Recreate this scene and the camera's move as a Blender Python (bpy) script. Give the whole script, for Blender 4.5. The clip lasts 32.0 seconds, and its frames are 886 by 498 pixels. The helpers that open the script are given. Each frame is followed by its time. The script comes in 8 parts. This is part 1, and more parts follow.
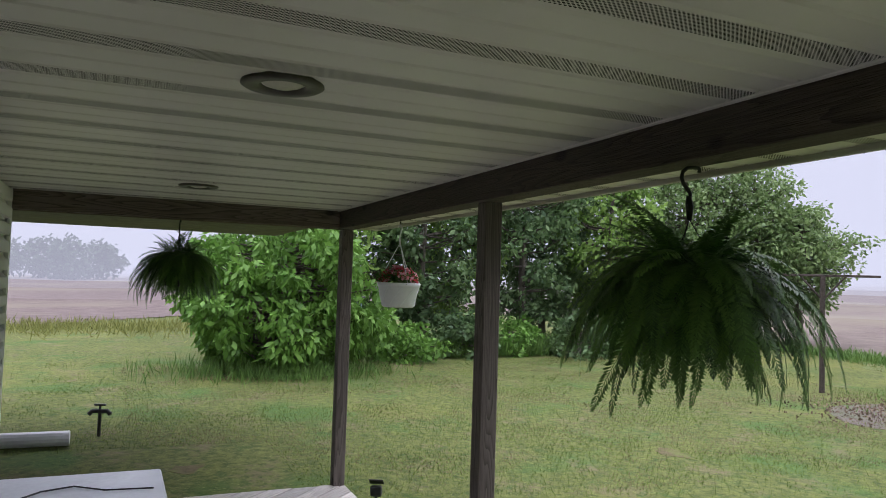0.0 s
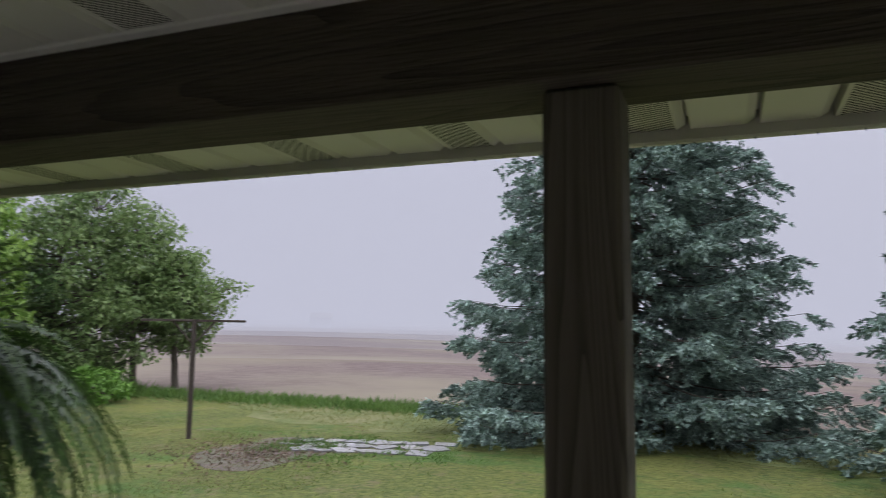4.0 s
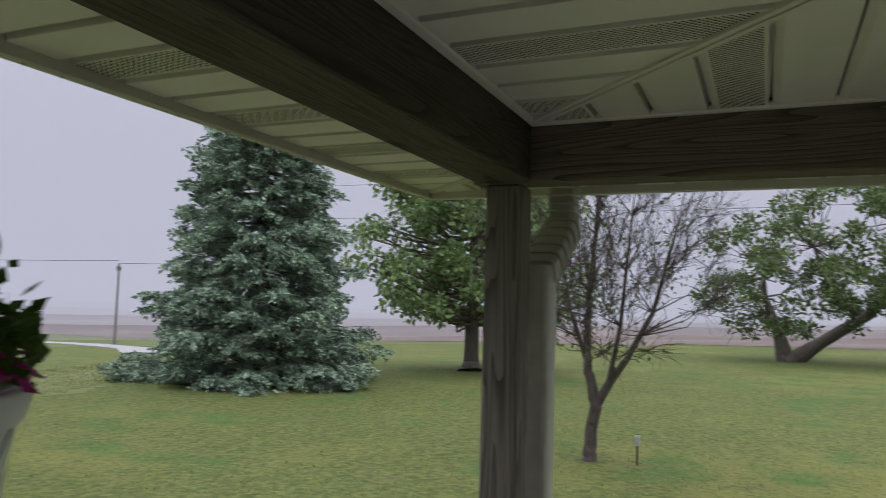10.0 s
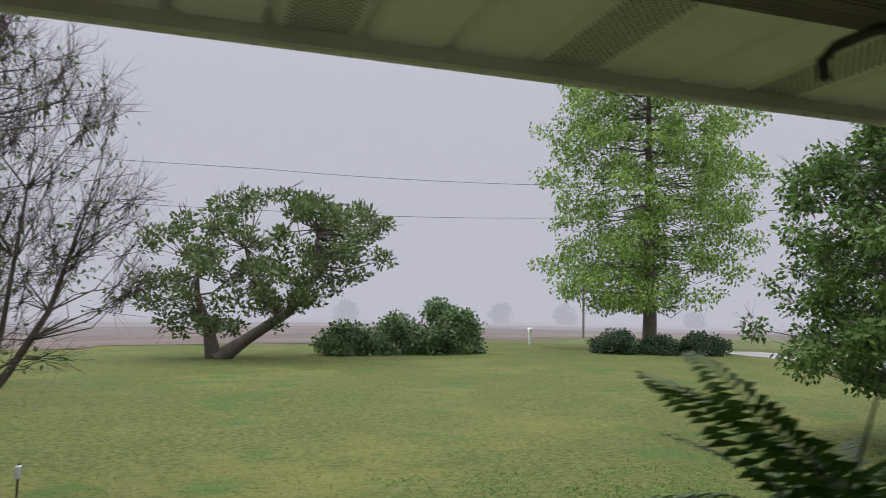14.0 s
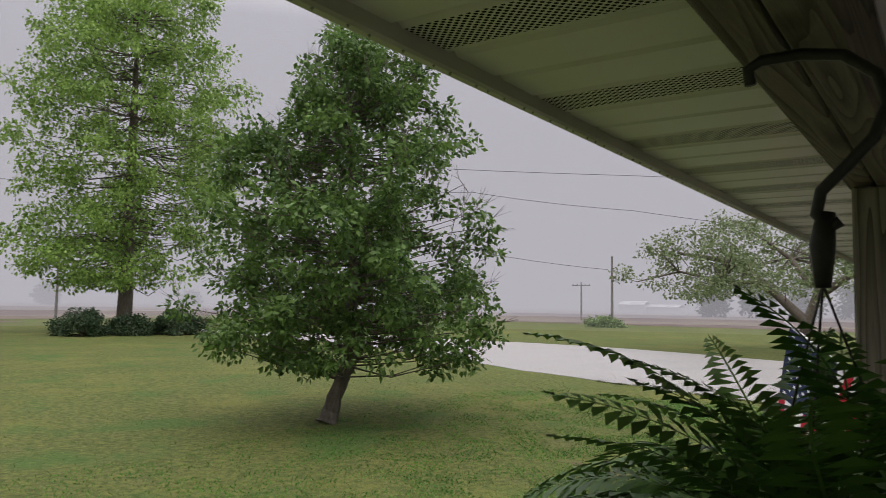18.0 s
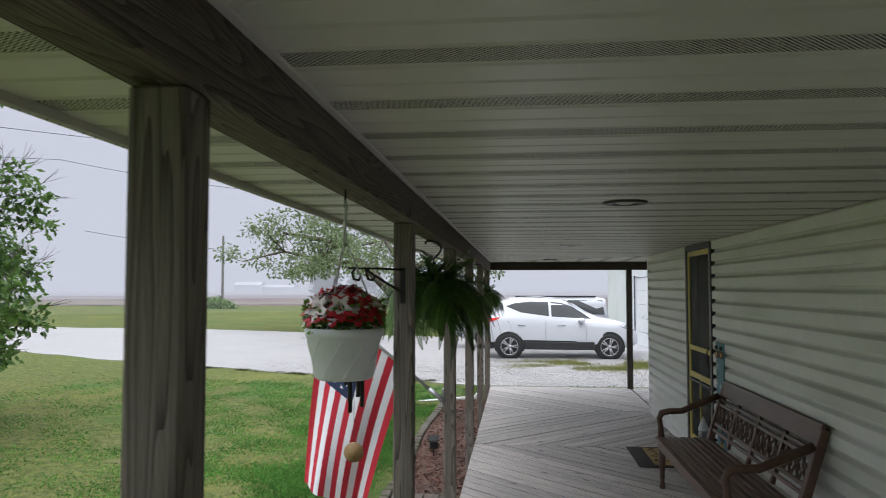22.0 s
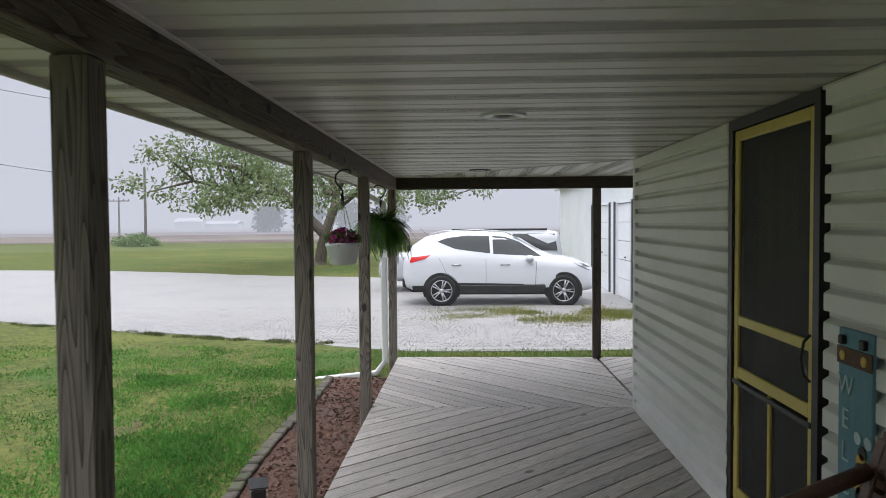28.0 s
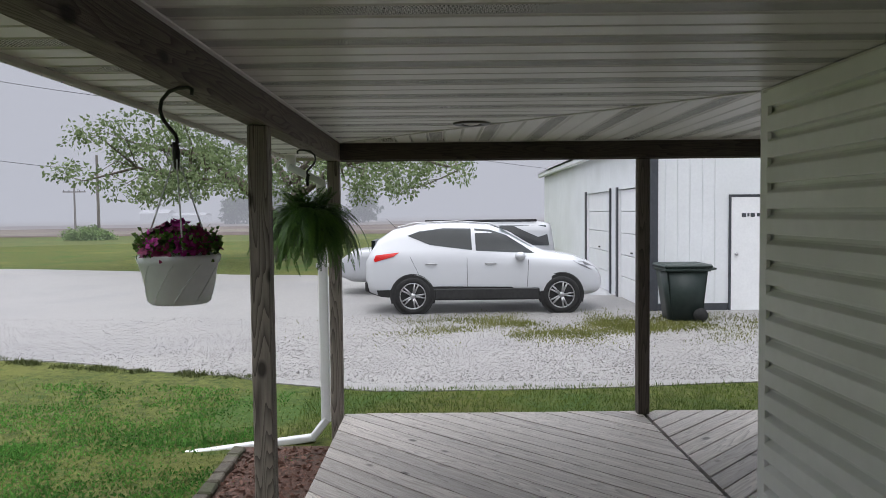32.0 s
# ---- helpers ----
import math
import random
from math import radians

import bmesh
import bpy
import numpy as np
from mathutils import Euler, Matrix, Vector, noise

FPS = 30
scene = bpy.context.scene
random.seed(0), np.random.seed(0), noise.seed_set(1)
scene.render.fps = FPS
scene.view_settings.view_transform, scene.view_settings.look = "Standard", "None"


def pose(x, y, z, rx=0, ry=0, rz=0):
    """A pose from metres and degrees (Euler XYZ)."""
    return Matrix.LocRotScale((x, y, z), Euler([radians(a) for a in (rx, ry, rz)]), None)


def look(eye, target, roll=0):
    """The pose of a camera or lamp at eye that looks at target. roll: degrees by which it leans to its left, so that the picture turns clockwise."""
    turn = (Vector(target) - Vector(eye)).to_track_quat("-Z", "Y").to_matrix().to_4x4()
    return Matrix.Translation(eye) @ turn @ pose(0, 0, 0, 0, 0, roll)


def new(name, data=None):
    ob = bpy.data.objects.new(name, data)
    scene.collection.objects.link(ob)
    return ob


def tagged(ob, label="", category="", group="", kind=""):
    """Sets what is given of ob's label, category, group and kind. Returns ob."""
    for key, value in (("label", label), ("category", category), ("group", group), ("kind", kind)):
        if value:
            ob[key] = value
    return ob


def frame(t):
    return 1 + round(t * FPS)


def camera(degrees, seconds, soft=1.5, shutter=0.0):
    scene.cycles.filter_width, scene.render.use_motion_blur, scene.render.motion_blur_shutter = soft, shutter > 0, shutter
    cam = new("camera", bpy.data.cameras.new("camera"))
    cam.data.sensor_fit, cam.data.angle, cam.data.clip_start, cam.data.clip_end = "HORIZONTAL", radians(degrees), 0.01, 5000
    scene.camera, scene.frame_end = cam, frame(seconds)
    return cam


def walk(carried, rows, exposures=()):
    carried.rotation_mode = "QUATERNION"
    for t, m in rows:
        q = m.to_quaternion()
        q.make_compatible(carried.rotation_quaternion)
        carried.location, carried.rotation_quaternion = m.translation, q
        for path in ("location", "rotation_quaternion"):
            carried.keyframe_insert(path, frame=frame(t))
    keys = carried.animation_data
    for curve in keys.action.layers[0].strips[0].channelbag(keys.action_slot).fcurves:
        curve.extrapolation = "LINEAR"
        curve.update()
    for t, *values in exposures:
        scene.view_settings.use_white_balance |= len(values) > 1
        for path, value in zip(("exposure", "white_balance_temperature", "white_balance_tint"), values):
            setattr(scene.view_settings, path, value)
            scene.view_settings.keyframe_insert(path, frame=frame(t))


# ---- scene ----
cam = camera(62.0, 32.0, soft=0.75, shutter=0.3)
PATH = [
    (0, (2.774, 1.697, 1.635), (4.602, 0.89, 1.728), 1.8),
    (0.5, (2.79, 1.689, 1.632), (4.59, 0.822, 1.727), 1.8),
    (1, (2.796, 1.664, 1.633), (4.533, 0.676, 1.726), 2.1),
    (1.5, (2.826, 1.581, 1.642), (4.468, 0.442, 1.731), 2.4),
    (2, (2.885, 1.487, 1.644), (4.392, 0.176, 1.743), 2.5),
    (2.5, (3.036, 1.384, 1.683), (4.386, -0.087, 1.806), 2.0),
    (3, (3.152, 1.308, 1.7), (4.358, -0.279, 1.855), 1.4),
    (3.5, (3.193, 1.163, 1.714), (4.193, -0.557, 1.914), 0.9),
    (4, (3.173, 0.909, 1.74), (3.886, -0.945, 1.979), 0.6),
    (4.5, (3.133, 0.735, 1.735), (3.523, -1.211, 1.981), 0.1),
    (6.5, (2.391, 0.388, 1.801), (1.696, -1.477, 1.989), 0.7),
    (7, (2.352, 0.39, 1.8), (1.53, -1.424, 1.984), 0.8),
    (7.5, (2.29, 0.397, 1.8), (1.334, -1.35, 1.976), 0.7),
    (8, (2.215, 0.414, 1.795), (1.11, -1.245, 1.96), 0.6),
    (8.5, (2.142, 0.445, 1.788), (0.876, -1.095, 1.945), 0.6),
    (9, (2.074, 0.535, 1.767), (0.606, -0.815, 1.92), 1.1),
    (9.5, (1.961, 0.585, 1.75), (0.294, -0.509, 1.904), 2.2),
    (10, (1.792, 0.608, 1.741), (-0.033, -0.196, 1.888), 1.7),
    (10.5, (1.686, 0.607, 1.732), (-0.252, 0.135, 1.868), 1.0),
    (11, (1.578, 0.527, 1.746), (-0.413, 0.39, 1.867), 0.4),
    (11.5, (1.471, 0.49, 1.738), (-0.523, 0.573, 1.87), 0.3),
    (12, (1.283, 0.495, 1.748), (-0.704, 0.662, 1.904), 0.7),
    (12.5, (1.117, 0.524, 1.737), (-0.861, 0.767, 1.906), 1.0),
    (13, (0.902, 0.501, 1.731), (-1.052, 0.89, 1.905), 0.9),
    (13.5, (0.718, 0.472, 1.726), (-1.205, 0.994, 1.906), 0.9),
    (15.5, (0.134, 2.701, 1.76), (-1.591, 3.699, 1.93), 2.3),
    (16, (0.087, 2.727, 1.76), (-1.472, 3.97, 1.919), 2.0),
    (16.5, (0.095, 2.731, 1.764), (-1.319, 4.137, 1.917), 1.7),
    (17, (0.109, 2.75, 1.76), (-1.193, 4.26, 1.911), 1.3),
    (17.5, (0.124, 2.758, 1.761), (-1.101, 4.332, 1.911), 1.1),
    (18, (0.143, 2.787, 1.763), (-0.996, 4.423, 1.912), 0.9),
    (18.5, (0.176, 2.813, 1.761), (-0.822, 4.54, 1.908), 0.6),
    (19, (0.208, 2.847, 1.757), (-0.593, 4.674, 1.897), 0.2),
    (19.5, (0.24, 2.889, 1.755), (-0.397, 4.78, 1.885), -0.0),
    (20, (0.311, 2.985, 1.752), (-0.223, 4.908, 1.872), 0.0),
    (20.5, (0.412, 3.115, 1.747), (-0.07, 5.052, 1.863), 0.3),
    (21, (0.508, 3.216, 1.738), (0.092, 5.17, 1.844), 0.5),
    (21.5, (0.526, 3.414, 1.74), (0.218, 5.387, 1.84), 0.4),
    (22, (0.545, 3.631, 1.735), (0.343, 5.618, 1.84), -0.0),
    (22.5, (0.61, 3.878, 1.733), (0.511, 5.873, 1.833), -0.2),
    (23, (0.717, 4.125, 1.721), (0.624, 6.12, 1.819), -0.3),
    (23.5, (0.763, 4.426, 1.702), (0.688, 6.422, 1.799), -0.6),
    (24, (0.761, 4.79, 1.71), (0.691, 6.787, 1.803), -0.6),
    (24.5, (0.804, 5.174, 1.689), (0.727, 7.171, 1.769), -0.7),
    (25, (0.855, 5.557, 1.686), (0.784, 7.554, 1.75), -0.6),
    (25.5, (0.881, 5.899, 1.668), (0.82, 7.897, 1.722), -0.6),
    (27.5, (0.898, 7.42, 1.652), (0.832, 9.418, 1.602), -0.7),
    (28, (0.936, 7.794, 1.642), (0.864, 9.791, 1.571), -0.4),
    (28.5, (0.935, 8.164, 1.636), (0.873, 10.162, 1.56), -0.2),
    (29, (0.91, 8.524, 1.64), (0.845, 10.521, 1.554), -0.2),
    (29.5, (0.917, 8.882, 1.632), (0.852, 10.879, 1.542), -0.3),
    (30, (0.906, 9.256, 1.613), (0.865, 11.254, 1.517), -0.4),
    (30.5, (0.875, 9.636, 1.623), (0.85, 11.633, 1.515), -0.5),
    (31, (0.891, 10.047, 1.619), (0.873, 12.044, 1.509), -0.6),
    (31.5, (0.898, 10.427, 1.611), (0.896, 12.424, 1.508), -0.6),
    (32, (0.863, 10.812, 1.624), (0.863, 12.809, 1.528), -0.6),
]
EXPOSURES = ((0, 0.3, 6050, 16), (2, 0.0, 6050, 16), (3, -0.1, 6150, 15), (4, -0.15, 6200, 14), (7, -0.1, 6200, 14), (9, -0.25, 6200, 14), (11, -0.2, 6150, 12), (13, -0.1, 6300, 11), (15.5, -0.5, 6750, 12), (17, -0.5, 6900, 13), (18.5, -0.35, 6800, 12), (20, 0.0, 6500, 10), (22, 0.05, 6250, 8), (25, 0.0, 6250, 8), (28, 0.05, 6350, 8), (30, -0.1, 6400, 8), (32, -0.25, 6400, 8))
walk(cam, [(t, look(e, g, r)) for t, e, g, r in PATH], EXPOSURES)

# ---- light ----
world = bpy.data.worlds.new("rainy_sky")
scene.world = world
world.use_nodes = True
wn = world.node_tree
wn.nodes.clear()
w_out = wn.nodes.new("ShaderNodeOutputWorld")
w_bg = wn.nodes.new("ShaderNodeBackground")
w_sky = wn.nodes.new("ShaderNodeTexSky")
w_sky.sky_type, w_sky.sun_disc = "NISHITA", False
w_sky.sun_elevation, w_sky.sun_rotation, w_sky.dust_density = radians(40), radians(200), 6.0
w_co = wn.nodes.new("ShaderNodeTexCoord")
w_sep = wn.nodes.new("ShaderNodeSeparateXYZ")
w_ramp = wn.nodes.new("ShaderNodeValToRGB")
w_ramp.color_ramp.elements[0].position, w_ramp.color_ramp.elements[0].color = 0.0, (6.1, 6.2, 7.1, 1)
w_ramp.color_ramp.elements[1].position, w_ramp.color_ramp.elements[1].color = 1.0, (41, 41, 44.5, 1)
w_mid = w_ramp.color_ramp.elements.new(0.36)
w_mid.color = (6.45, 6.55, 7.5, 1)
w_high = w_ramp.color_ramp.elements.new(0.52)
w_high.color = (20, 20.2, 22, 1)
w_mix = wn.nodes.new("ShaderNodeMix")
w_mix.data_type, w_mix.inputs["Factor"].default_value = "RGBA", 0.96
wn.links.new(w_co.outputs["Generated"], w_sep.inputs[0])
wn.links.new(w_sep.outputs["Z"], w_ramp.inputs[0])
wn.links.new(w_sky.outputs[0], w_mix.inputs["A"])
wn.links.new(w_ramp.outputs[0], w_mix.inputs["B"])
wn.links.new(w_mix.outputs["Result"], w_bg.inputs[0])
w_bg.inputs[1].default_value = 0.1
wn.links.new(w_bg.outputs[0], w_out.inputs[0])
sun = new("sun", bpy.data.lights.new("sun", "SUN"))
sun.data.energy, sun.data.angle, sun.data.color = 0.8, radians(60), (1.0, 0.98, 0.95)
sun.matrix_world = look((0, 0, 30), (6, 14, 0))

# ---- materials ----


def mat(name, c1, c2, scale=4.0, rough=0.8, bump=0.15, metal=0.0, stretch=(1, 1, 1), fine=6.0, spec=0.4, c3=None, big=0.25, vary=0.12, sub=0.0):
    """Two tones mixed by noise at two scales, with relief; c3: stains at a large scale."""
    m = bpy.data.materials.new(name)
    m.use_nodes = True
    t = m.node_tree
    n, l = t.nodes, t.links
    b = n["Principled BSDF"]
    co, mp, info = n.new("ShaderNodeTexCoord"), n.new("ShaderNodeMapping"), n.new("ShaderNodeObjectInfo")
    mul = n.new("ShaderNodeVectorMath")
    mul.operation = "SCALE"
    mul.inputs[0].default_value, add = (13.0, 7.0, 5.0), n.new("ShaderNodeVectorMath")
    l.new(info.outputs["Random"], mul.inputs["Scale"])
    l.new(co.outputs["Object"], add.inputs[0])
    l.new(mul.outputs[0], add.inputs[1])
    l.new(add.outputs[0], mp.inputs[0])
    mp.inputs["Scale"].default_value = stretch
    n1, n2 = n.new("ShaderNodeTexNoise"), n.new("ShaderNodeTexNoise")
    n1.inputs["Scale"].default_value, n2.inputs["Scale"].default_value = scale, scale * fine
    n1.inputs["Detail"].default_value, n2.inputs["Detail"].default_value = 4, 5
    l.new(mp.outputs[0], n1.inputs[0])
    l.new(mp.outputs[0], n2.inputs[0])
    ma = n.new("ShaderNodeMath")
    ma.operation = "ADD"
    l.new(n1.outputs[0], ma.inputs[0])
    l.new(n2.outputs[0], ma.inputs[1])
    rp = n.new("ShaderNodeMapRange")
    rp.inputs[1].default_value, rp.inputs[2].default_value = 0.72, 1.28
    l.new(ma.outputs[0], rp.inputs[0])
    mx = n.new("ShaderNodeMix")
    mx.data_type = "RGBA"
    mx.inputs["A"].default_value, mx.inputs["B"].default_value = (*c1, 1), (*c2, 1)
    l.new(rp.outputs[0], mx.inputs["Factor"])
    col = mx.outputs["Result"]
    if c3:
        n3, r3, m3 = n.new("ShaderNodeTexNoise"), n.new("ShaderNodeMapRange"), n.new("ShaderNodeMix")
        n3.inputs["Scale"].default_value, n3.inputs["Detail"].default_value = scale * big, 3
        l.new(mp.outputs[0], n3.inputs[0])
        r3.inputs[1].default_value, r3.inputs[2].default_value = 0.48, 0.68
        l.new(n3.outputs[0], r3.inputs[0])
        m3.data_type = "RGBA"
        m3.inputs["B"].default_value = (*c3, 1)
        l.new(r3.outputs[0], m3.inputs["Factor"])
        l.new(col, m3.inputs["A"])
        col = m3.outputs["Result"]
    if vary:
        hs, vr = n.new("ShaderNodeHueSaturation"), n.new("ShaderNodeMapRange")
        vr.inputs[3].default_value, vr.inputs[4].default_value = 1 - vary, 1 + vary
        l.new(info.outputs["Random"], vr.inputs[0])
        l.new(vr.outputs[0], hs.inputs["Value"])
        l.new(col, hs.inputs["Color"])
        col = hs.outputs[0]
    l.new(col, b.inputs["Base Color"])
    rr = n.new("ShaderNodeMapRange")
    rr.inputs[3].default_value, rr.inputs[4].default_value = max(rough - 0.1, 0.03), min(rough + 0.1, 1)
    l.new(n2.outputs[0], rr.inputs[0])
    l.new(rr.outputs[0], b.inputs["Roughness"])
    b.inputs["Metallic"].default_value, b.inputs["Specular IOR Level"].default_value = metal, spec
    if bump:
        bp = n.new("ShaderNodeBump")
        bp.inputs["Strength"].default_value, bp.inputs["Distance"].default_value = bump, 0.01
        l.new(ma.outputs[0], bp.inputs["Height"])
        l.new(bp.outputs[0], b.inputs["Normal"])
    return m


def leafmat(name, c1, c2, trans=0.35, rough=0.55, spec=0.3, island=0.6, clump=1.3, own=0.0):
    """Leaves: a tone between c1 and c2 for each island, each clump and, with own, each object; light comes through the blade."""
    m = bpy.data.materials.new(name)
    m.use_nodes = True
    n, l = m.node_tree.nodes, m.node_tree.links
    b = n["Principled BSDF"]
    geo, mx = n.new("ShaderNodeNewGeometry"), n.new("ShaderNodeMix")
    mx.data_type = "RGBA"
    mx.inputs["A"].default_value, mx.inputs["B"].default_value = (*c1, 1), (*c2, 1)
    co, nz, av = n.new("ShaderNodeTexCoord"), n.new("ShaderNodeTexNoise"), n.new("ShaderNodeMath")
    nz.inputs["Scale"].default_value = clump
    l.new(co.outputs["Object"], nz.inputs[0])
    av.operation = "MULTIPLY_ADD"
    av.inputs[1].default_value = island
    l.new(geo.outputs["Random Per Island"], av.inputs[0])
    rg = n.new("ShaderNodeMapRange")
    rg.inputs[1].default_value, rg.inputs[2].default_value, rg.inputs[4].default_value = 0.35, 0.65, max(1.1 - island - own, 0.0)
    l.new(nz.outputs[0], rg.inputs[0])
    l.new(rg.outputs[0], av.inputs[2])
    fac = av.outputs[0]
    if own:
        info, ad = n.new("ShaderNodeObjectInfo"), n.new("ShaderNodeMath")
        ad.operation = "MULTIPLY_ADD"
        ad.inputs[1].default_value = own
        l.new(info.outputs["Random"], ad.inputs[0])
        l.new(fac, ad.inputs[2])
        fac = ad.outputs[0]
    l.new(fac, mx.inputs["Factor"])
    l.new(mx.outputs["Result"], b.inputs["Base Color"])
    b.inputs["Roughness"].default_value, b.inputs["Specular IOR Level"].default_value = rough, spec
    tr, ms = n.new("ShaderNodeBsdfTranslucent"), n.new("ShaderNodeMixShader")
    l.new(mx.outputs["Result"], tr.inputs[0])
    ms.inputs[0].default_value = trans
    l.new(b.outputs[0], ms.inputs[1])
    l.new(tr.outputs[0], ms.inputs[2])
    l.new(ms.outputs[0], n["Material Output"].inputs[0])
    return m


def wood(name, dark, light, stretch, rings=9.0, scale=3.0, rough=0.8, bump=0.3, contrast=0.75, knots=True, vary=0.1, stain=None):
    """Weathered timber: growth rings drawn out along the grain, knots, fine fibre and blotches."""
    m = mat(name, light, tuple(0.82 * v for v in light), scale * 2, rough, bump, stretch=stretch, fine=5, vary=vary, c3=stain or tuple(0.75 * v for v in light), big=0.25)
    n, l = m.node_tree.nodes, m.node_tree.links
    b = n["Principled BSDF"]
    src = b.inputs["Base Color"].links[0].from_socket
    mp = next(q for q in n if q.bl_idname == "ShaderNodeMapping")
    nz = n.new("ShaderNodeTexNoise")
    nz.inputs["Scale"].default_value, nz.inputs["Detail"].default_value = scale * 0.45, 1.5
    l.new(mp.outputs[0], nz.inputs[0])
    mu, fr, pp, rm = n.new("ShaderNodeMath"), n.new("ShaderNodeMath"), n.new("ShaderNodeMath"), n.new("ShaderNodeMapRange")
    mu.operation, mu.inputs[1].default_value = "MULTIPLY", rings * 2.2
    fr.operation = "FRACT"
    pp.operation, pp.inputs[1].default_value = "POWER", 2.2
    l.new(nz.outputs[0], mu.inputs[0])
    l.new(mu.outputs[0], fr.inputs[0])
    l.new(fr.outputs[0], pp.inputs[0])
    rm.inputs[3].default_value, rm.inputs[4].default_value = 0.0, contrast
    l.new(pp.outputs[0], rm.inputs[0])
    mx = n.new("ShaderNodeMix")
    mx.data_type = "RGBA"
    mx.inputs["B"].default_value = (*dark, 1)
    l.new(rm.outputs[0], mx.inputs["Factor"])
    l.new(src, mx.inputs["A"])
    out = mx.outputs["Result"]
    if knots:
        co, mp2, vo, kr, m2 = n.new("ShaderNodeTexCoord"), n.new("ShaderNodeMapping"), n.new("ShaderNodeTexVoronoi"), n.new("ShaderNodeMapRange"), n.new("ShaderNodeMix")
        mp2.inputs["Scale"].default_value = tuple(1.0 if v > 1 else 0.55 for v in stretch)
        add = mp.inputs[0].links[0].from_socket
        l.new(add, mp2.inputs[0])
        l.new(mp2.outputs[0], vo.inputs[0])
        vo.inputs["Scale"].default_value = 4.5
        kr.inputs[1].default_value, kr.inputs[2].default_value, kr.inputs[3].default_value, kr.inputs[4].default_value = 0.07, 0.13, 0.9, 0.0
        l.new(vo.outputs["Distance"], kr.inputs[0])
        m2.data_type = "RGBA"
        m2.inputs["B"].default_value = (*(0.6 * v for v in dark), 1)
        l.new(kr.outputs[0], m2.inputs["Factor"])
        l.new(out, m2.inputs["A"])
        out = m2.outputs["Result"]
    l.new(out, b.inputs["Base Color"])
    return m


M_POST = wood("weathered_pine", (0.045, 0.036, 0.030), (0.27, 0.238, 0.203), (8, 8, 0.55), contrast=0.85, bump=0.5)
# The same pine with shade put into the colour, for south and north posts.
M_POST_SHADED = wood("dark_weathered_pine", (0.03, 0.024, 0.02), (0.135, 0.113, 0.098), (8, 8, 0.55))
# Beams along x: same timber as along y, darkened to paint in their shade.
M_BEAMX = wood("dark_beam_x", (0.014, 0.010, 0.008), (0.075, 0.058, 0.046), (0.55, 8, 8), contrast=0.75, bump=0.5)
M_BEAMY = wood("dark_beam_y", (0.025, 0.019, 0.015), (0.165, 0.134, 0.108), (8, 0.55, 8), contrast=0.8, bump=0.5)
M_DECK = wood("grey_deck_board", (0.12, 0.105, 0.092), (0.53, 0.49, 0.45), (0.5, 9, 9), contrast=0.6, rough=0.5, bump=0.35, vary=0.2)
M_SOFFIT = mat("cream_vinyl_soffit", (0.585, 0.565, 0.53), (0.64, 0.618, 0.583), 2.0, 0.36, 0.03, c3=(0.545, 0.52, 0.48), vary=0)
M_FASCIA = mat("cream_fascia", (0.50, 0.49, 0.41), (0.58, 0.565, 0.48), 2.0, 0.5, 0.05, c3=(0.40, 0.39, 0.31))
M_SIDING = mat("white_vinyl_siding", (0.79, 0.795, 0.765), (0.85, 0.855, 0.83), 2.5, 0.5, 0.05, c3=(0.66, 0.665, 0.62), vary=0.03)
M_BLACK = mat("black_iron", (0.012, 0.012, 0.012), (0.03, 0.03, 0.03), 20, 0.5, 0.1)
M_WHITE = mat("white_paint", (0.72, 0.73, 0.74), (0.80, 0.80, 0.81), 3, 0.4, 0.04, c3=(0.66, 0.67, 0.67))
M_CONC = mat("wet_concrete", (0.36, 0.36, 0.37), (0.50, 0.50, 0.51), 5, 0.45, 0.3, c3=(0.28, 0.28, 0.285))
M_BARK = mat("tree_bark", (0.06, 0.05, 0.04), (0.14, 0.12, 0.095), 6, 0.9, 0.8, stretch=(3, 3, 0.7))
M_TWIG = mat("bare_twig", (0.042, 0.034, 0.028), (0.090, 0.072, 0.060), 6, 0.9, 0.4)

# ---- building helpers ----


def part(name, bm, material, parent=None, label=""):
    me = bpy.data.meshes.new(name)
    bm.to_mesh(me)
    bm.free()
    ob = new(name, me)
    if material:
        me.materials.append(material)
    ob.parent = parent
    if label:
        ob["label"] = label
    return ob


def smooth(ob):
    ob.data.shade_smooth()
    return ob


def again(ob, parent, m):
    """One more piece on the same mesh."""
    o = new(ob.name.split(".")[0], ob.data)
    o.parent, o.matrix_basis = parent, m
    return o


def thing(name, label, category, m=None, group="", kind=""):
    e = new(name)
    e.empty_display_size = 0.1
    if m:
        e.matrix_basis = m
    return tagged(e, label, category, group, kind)


def box(bm, x0, y0, z0, x1, y1, z1, bevel=0.0):
    r = bmesh.ops.create_cube(bm, size=1.0, matrix=Matrix.Translation(((x0 + x1) / 2, (y0 + y1) / 2, (z0 + z1) / 2)) @ Matrix.Diagonal((abs(x1 - x0), abs(y1 - y0), abs(z1 - z0), 1)))
    if bevel:
        es = list({e for v in r["verts"] for e in v.link_edges})
        bmesh.ops.bevel(bm, geom=es, offset=bevel, segments=1, affect="EDGES")
    return bm


def boxed(*a, **k):
    return box(bmesh.new(), *a, **k)


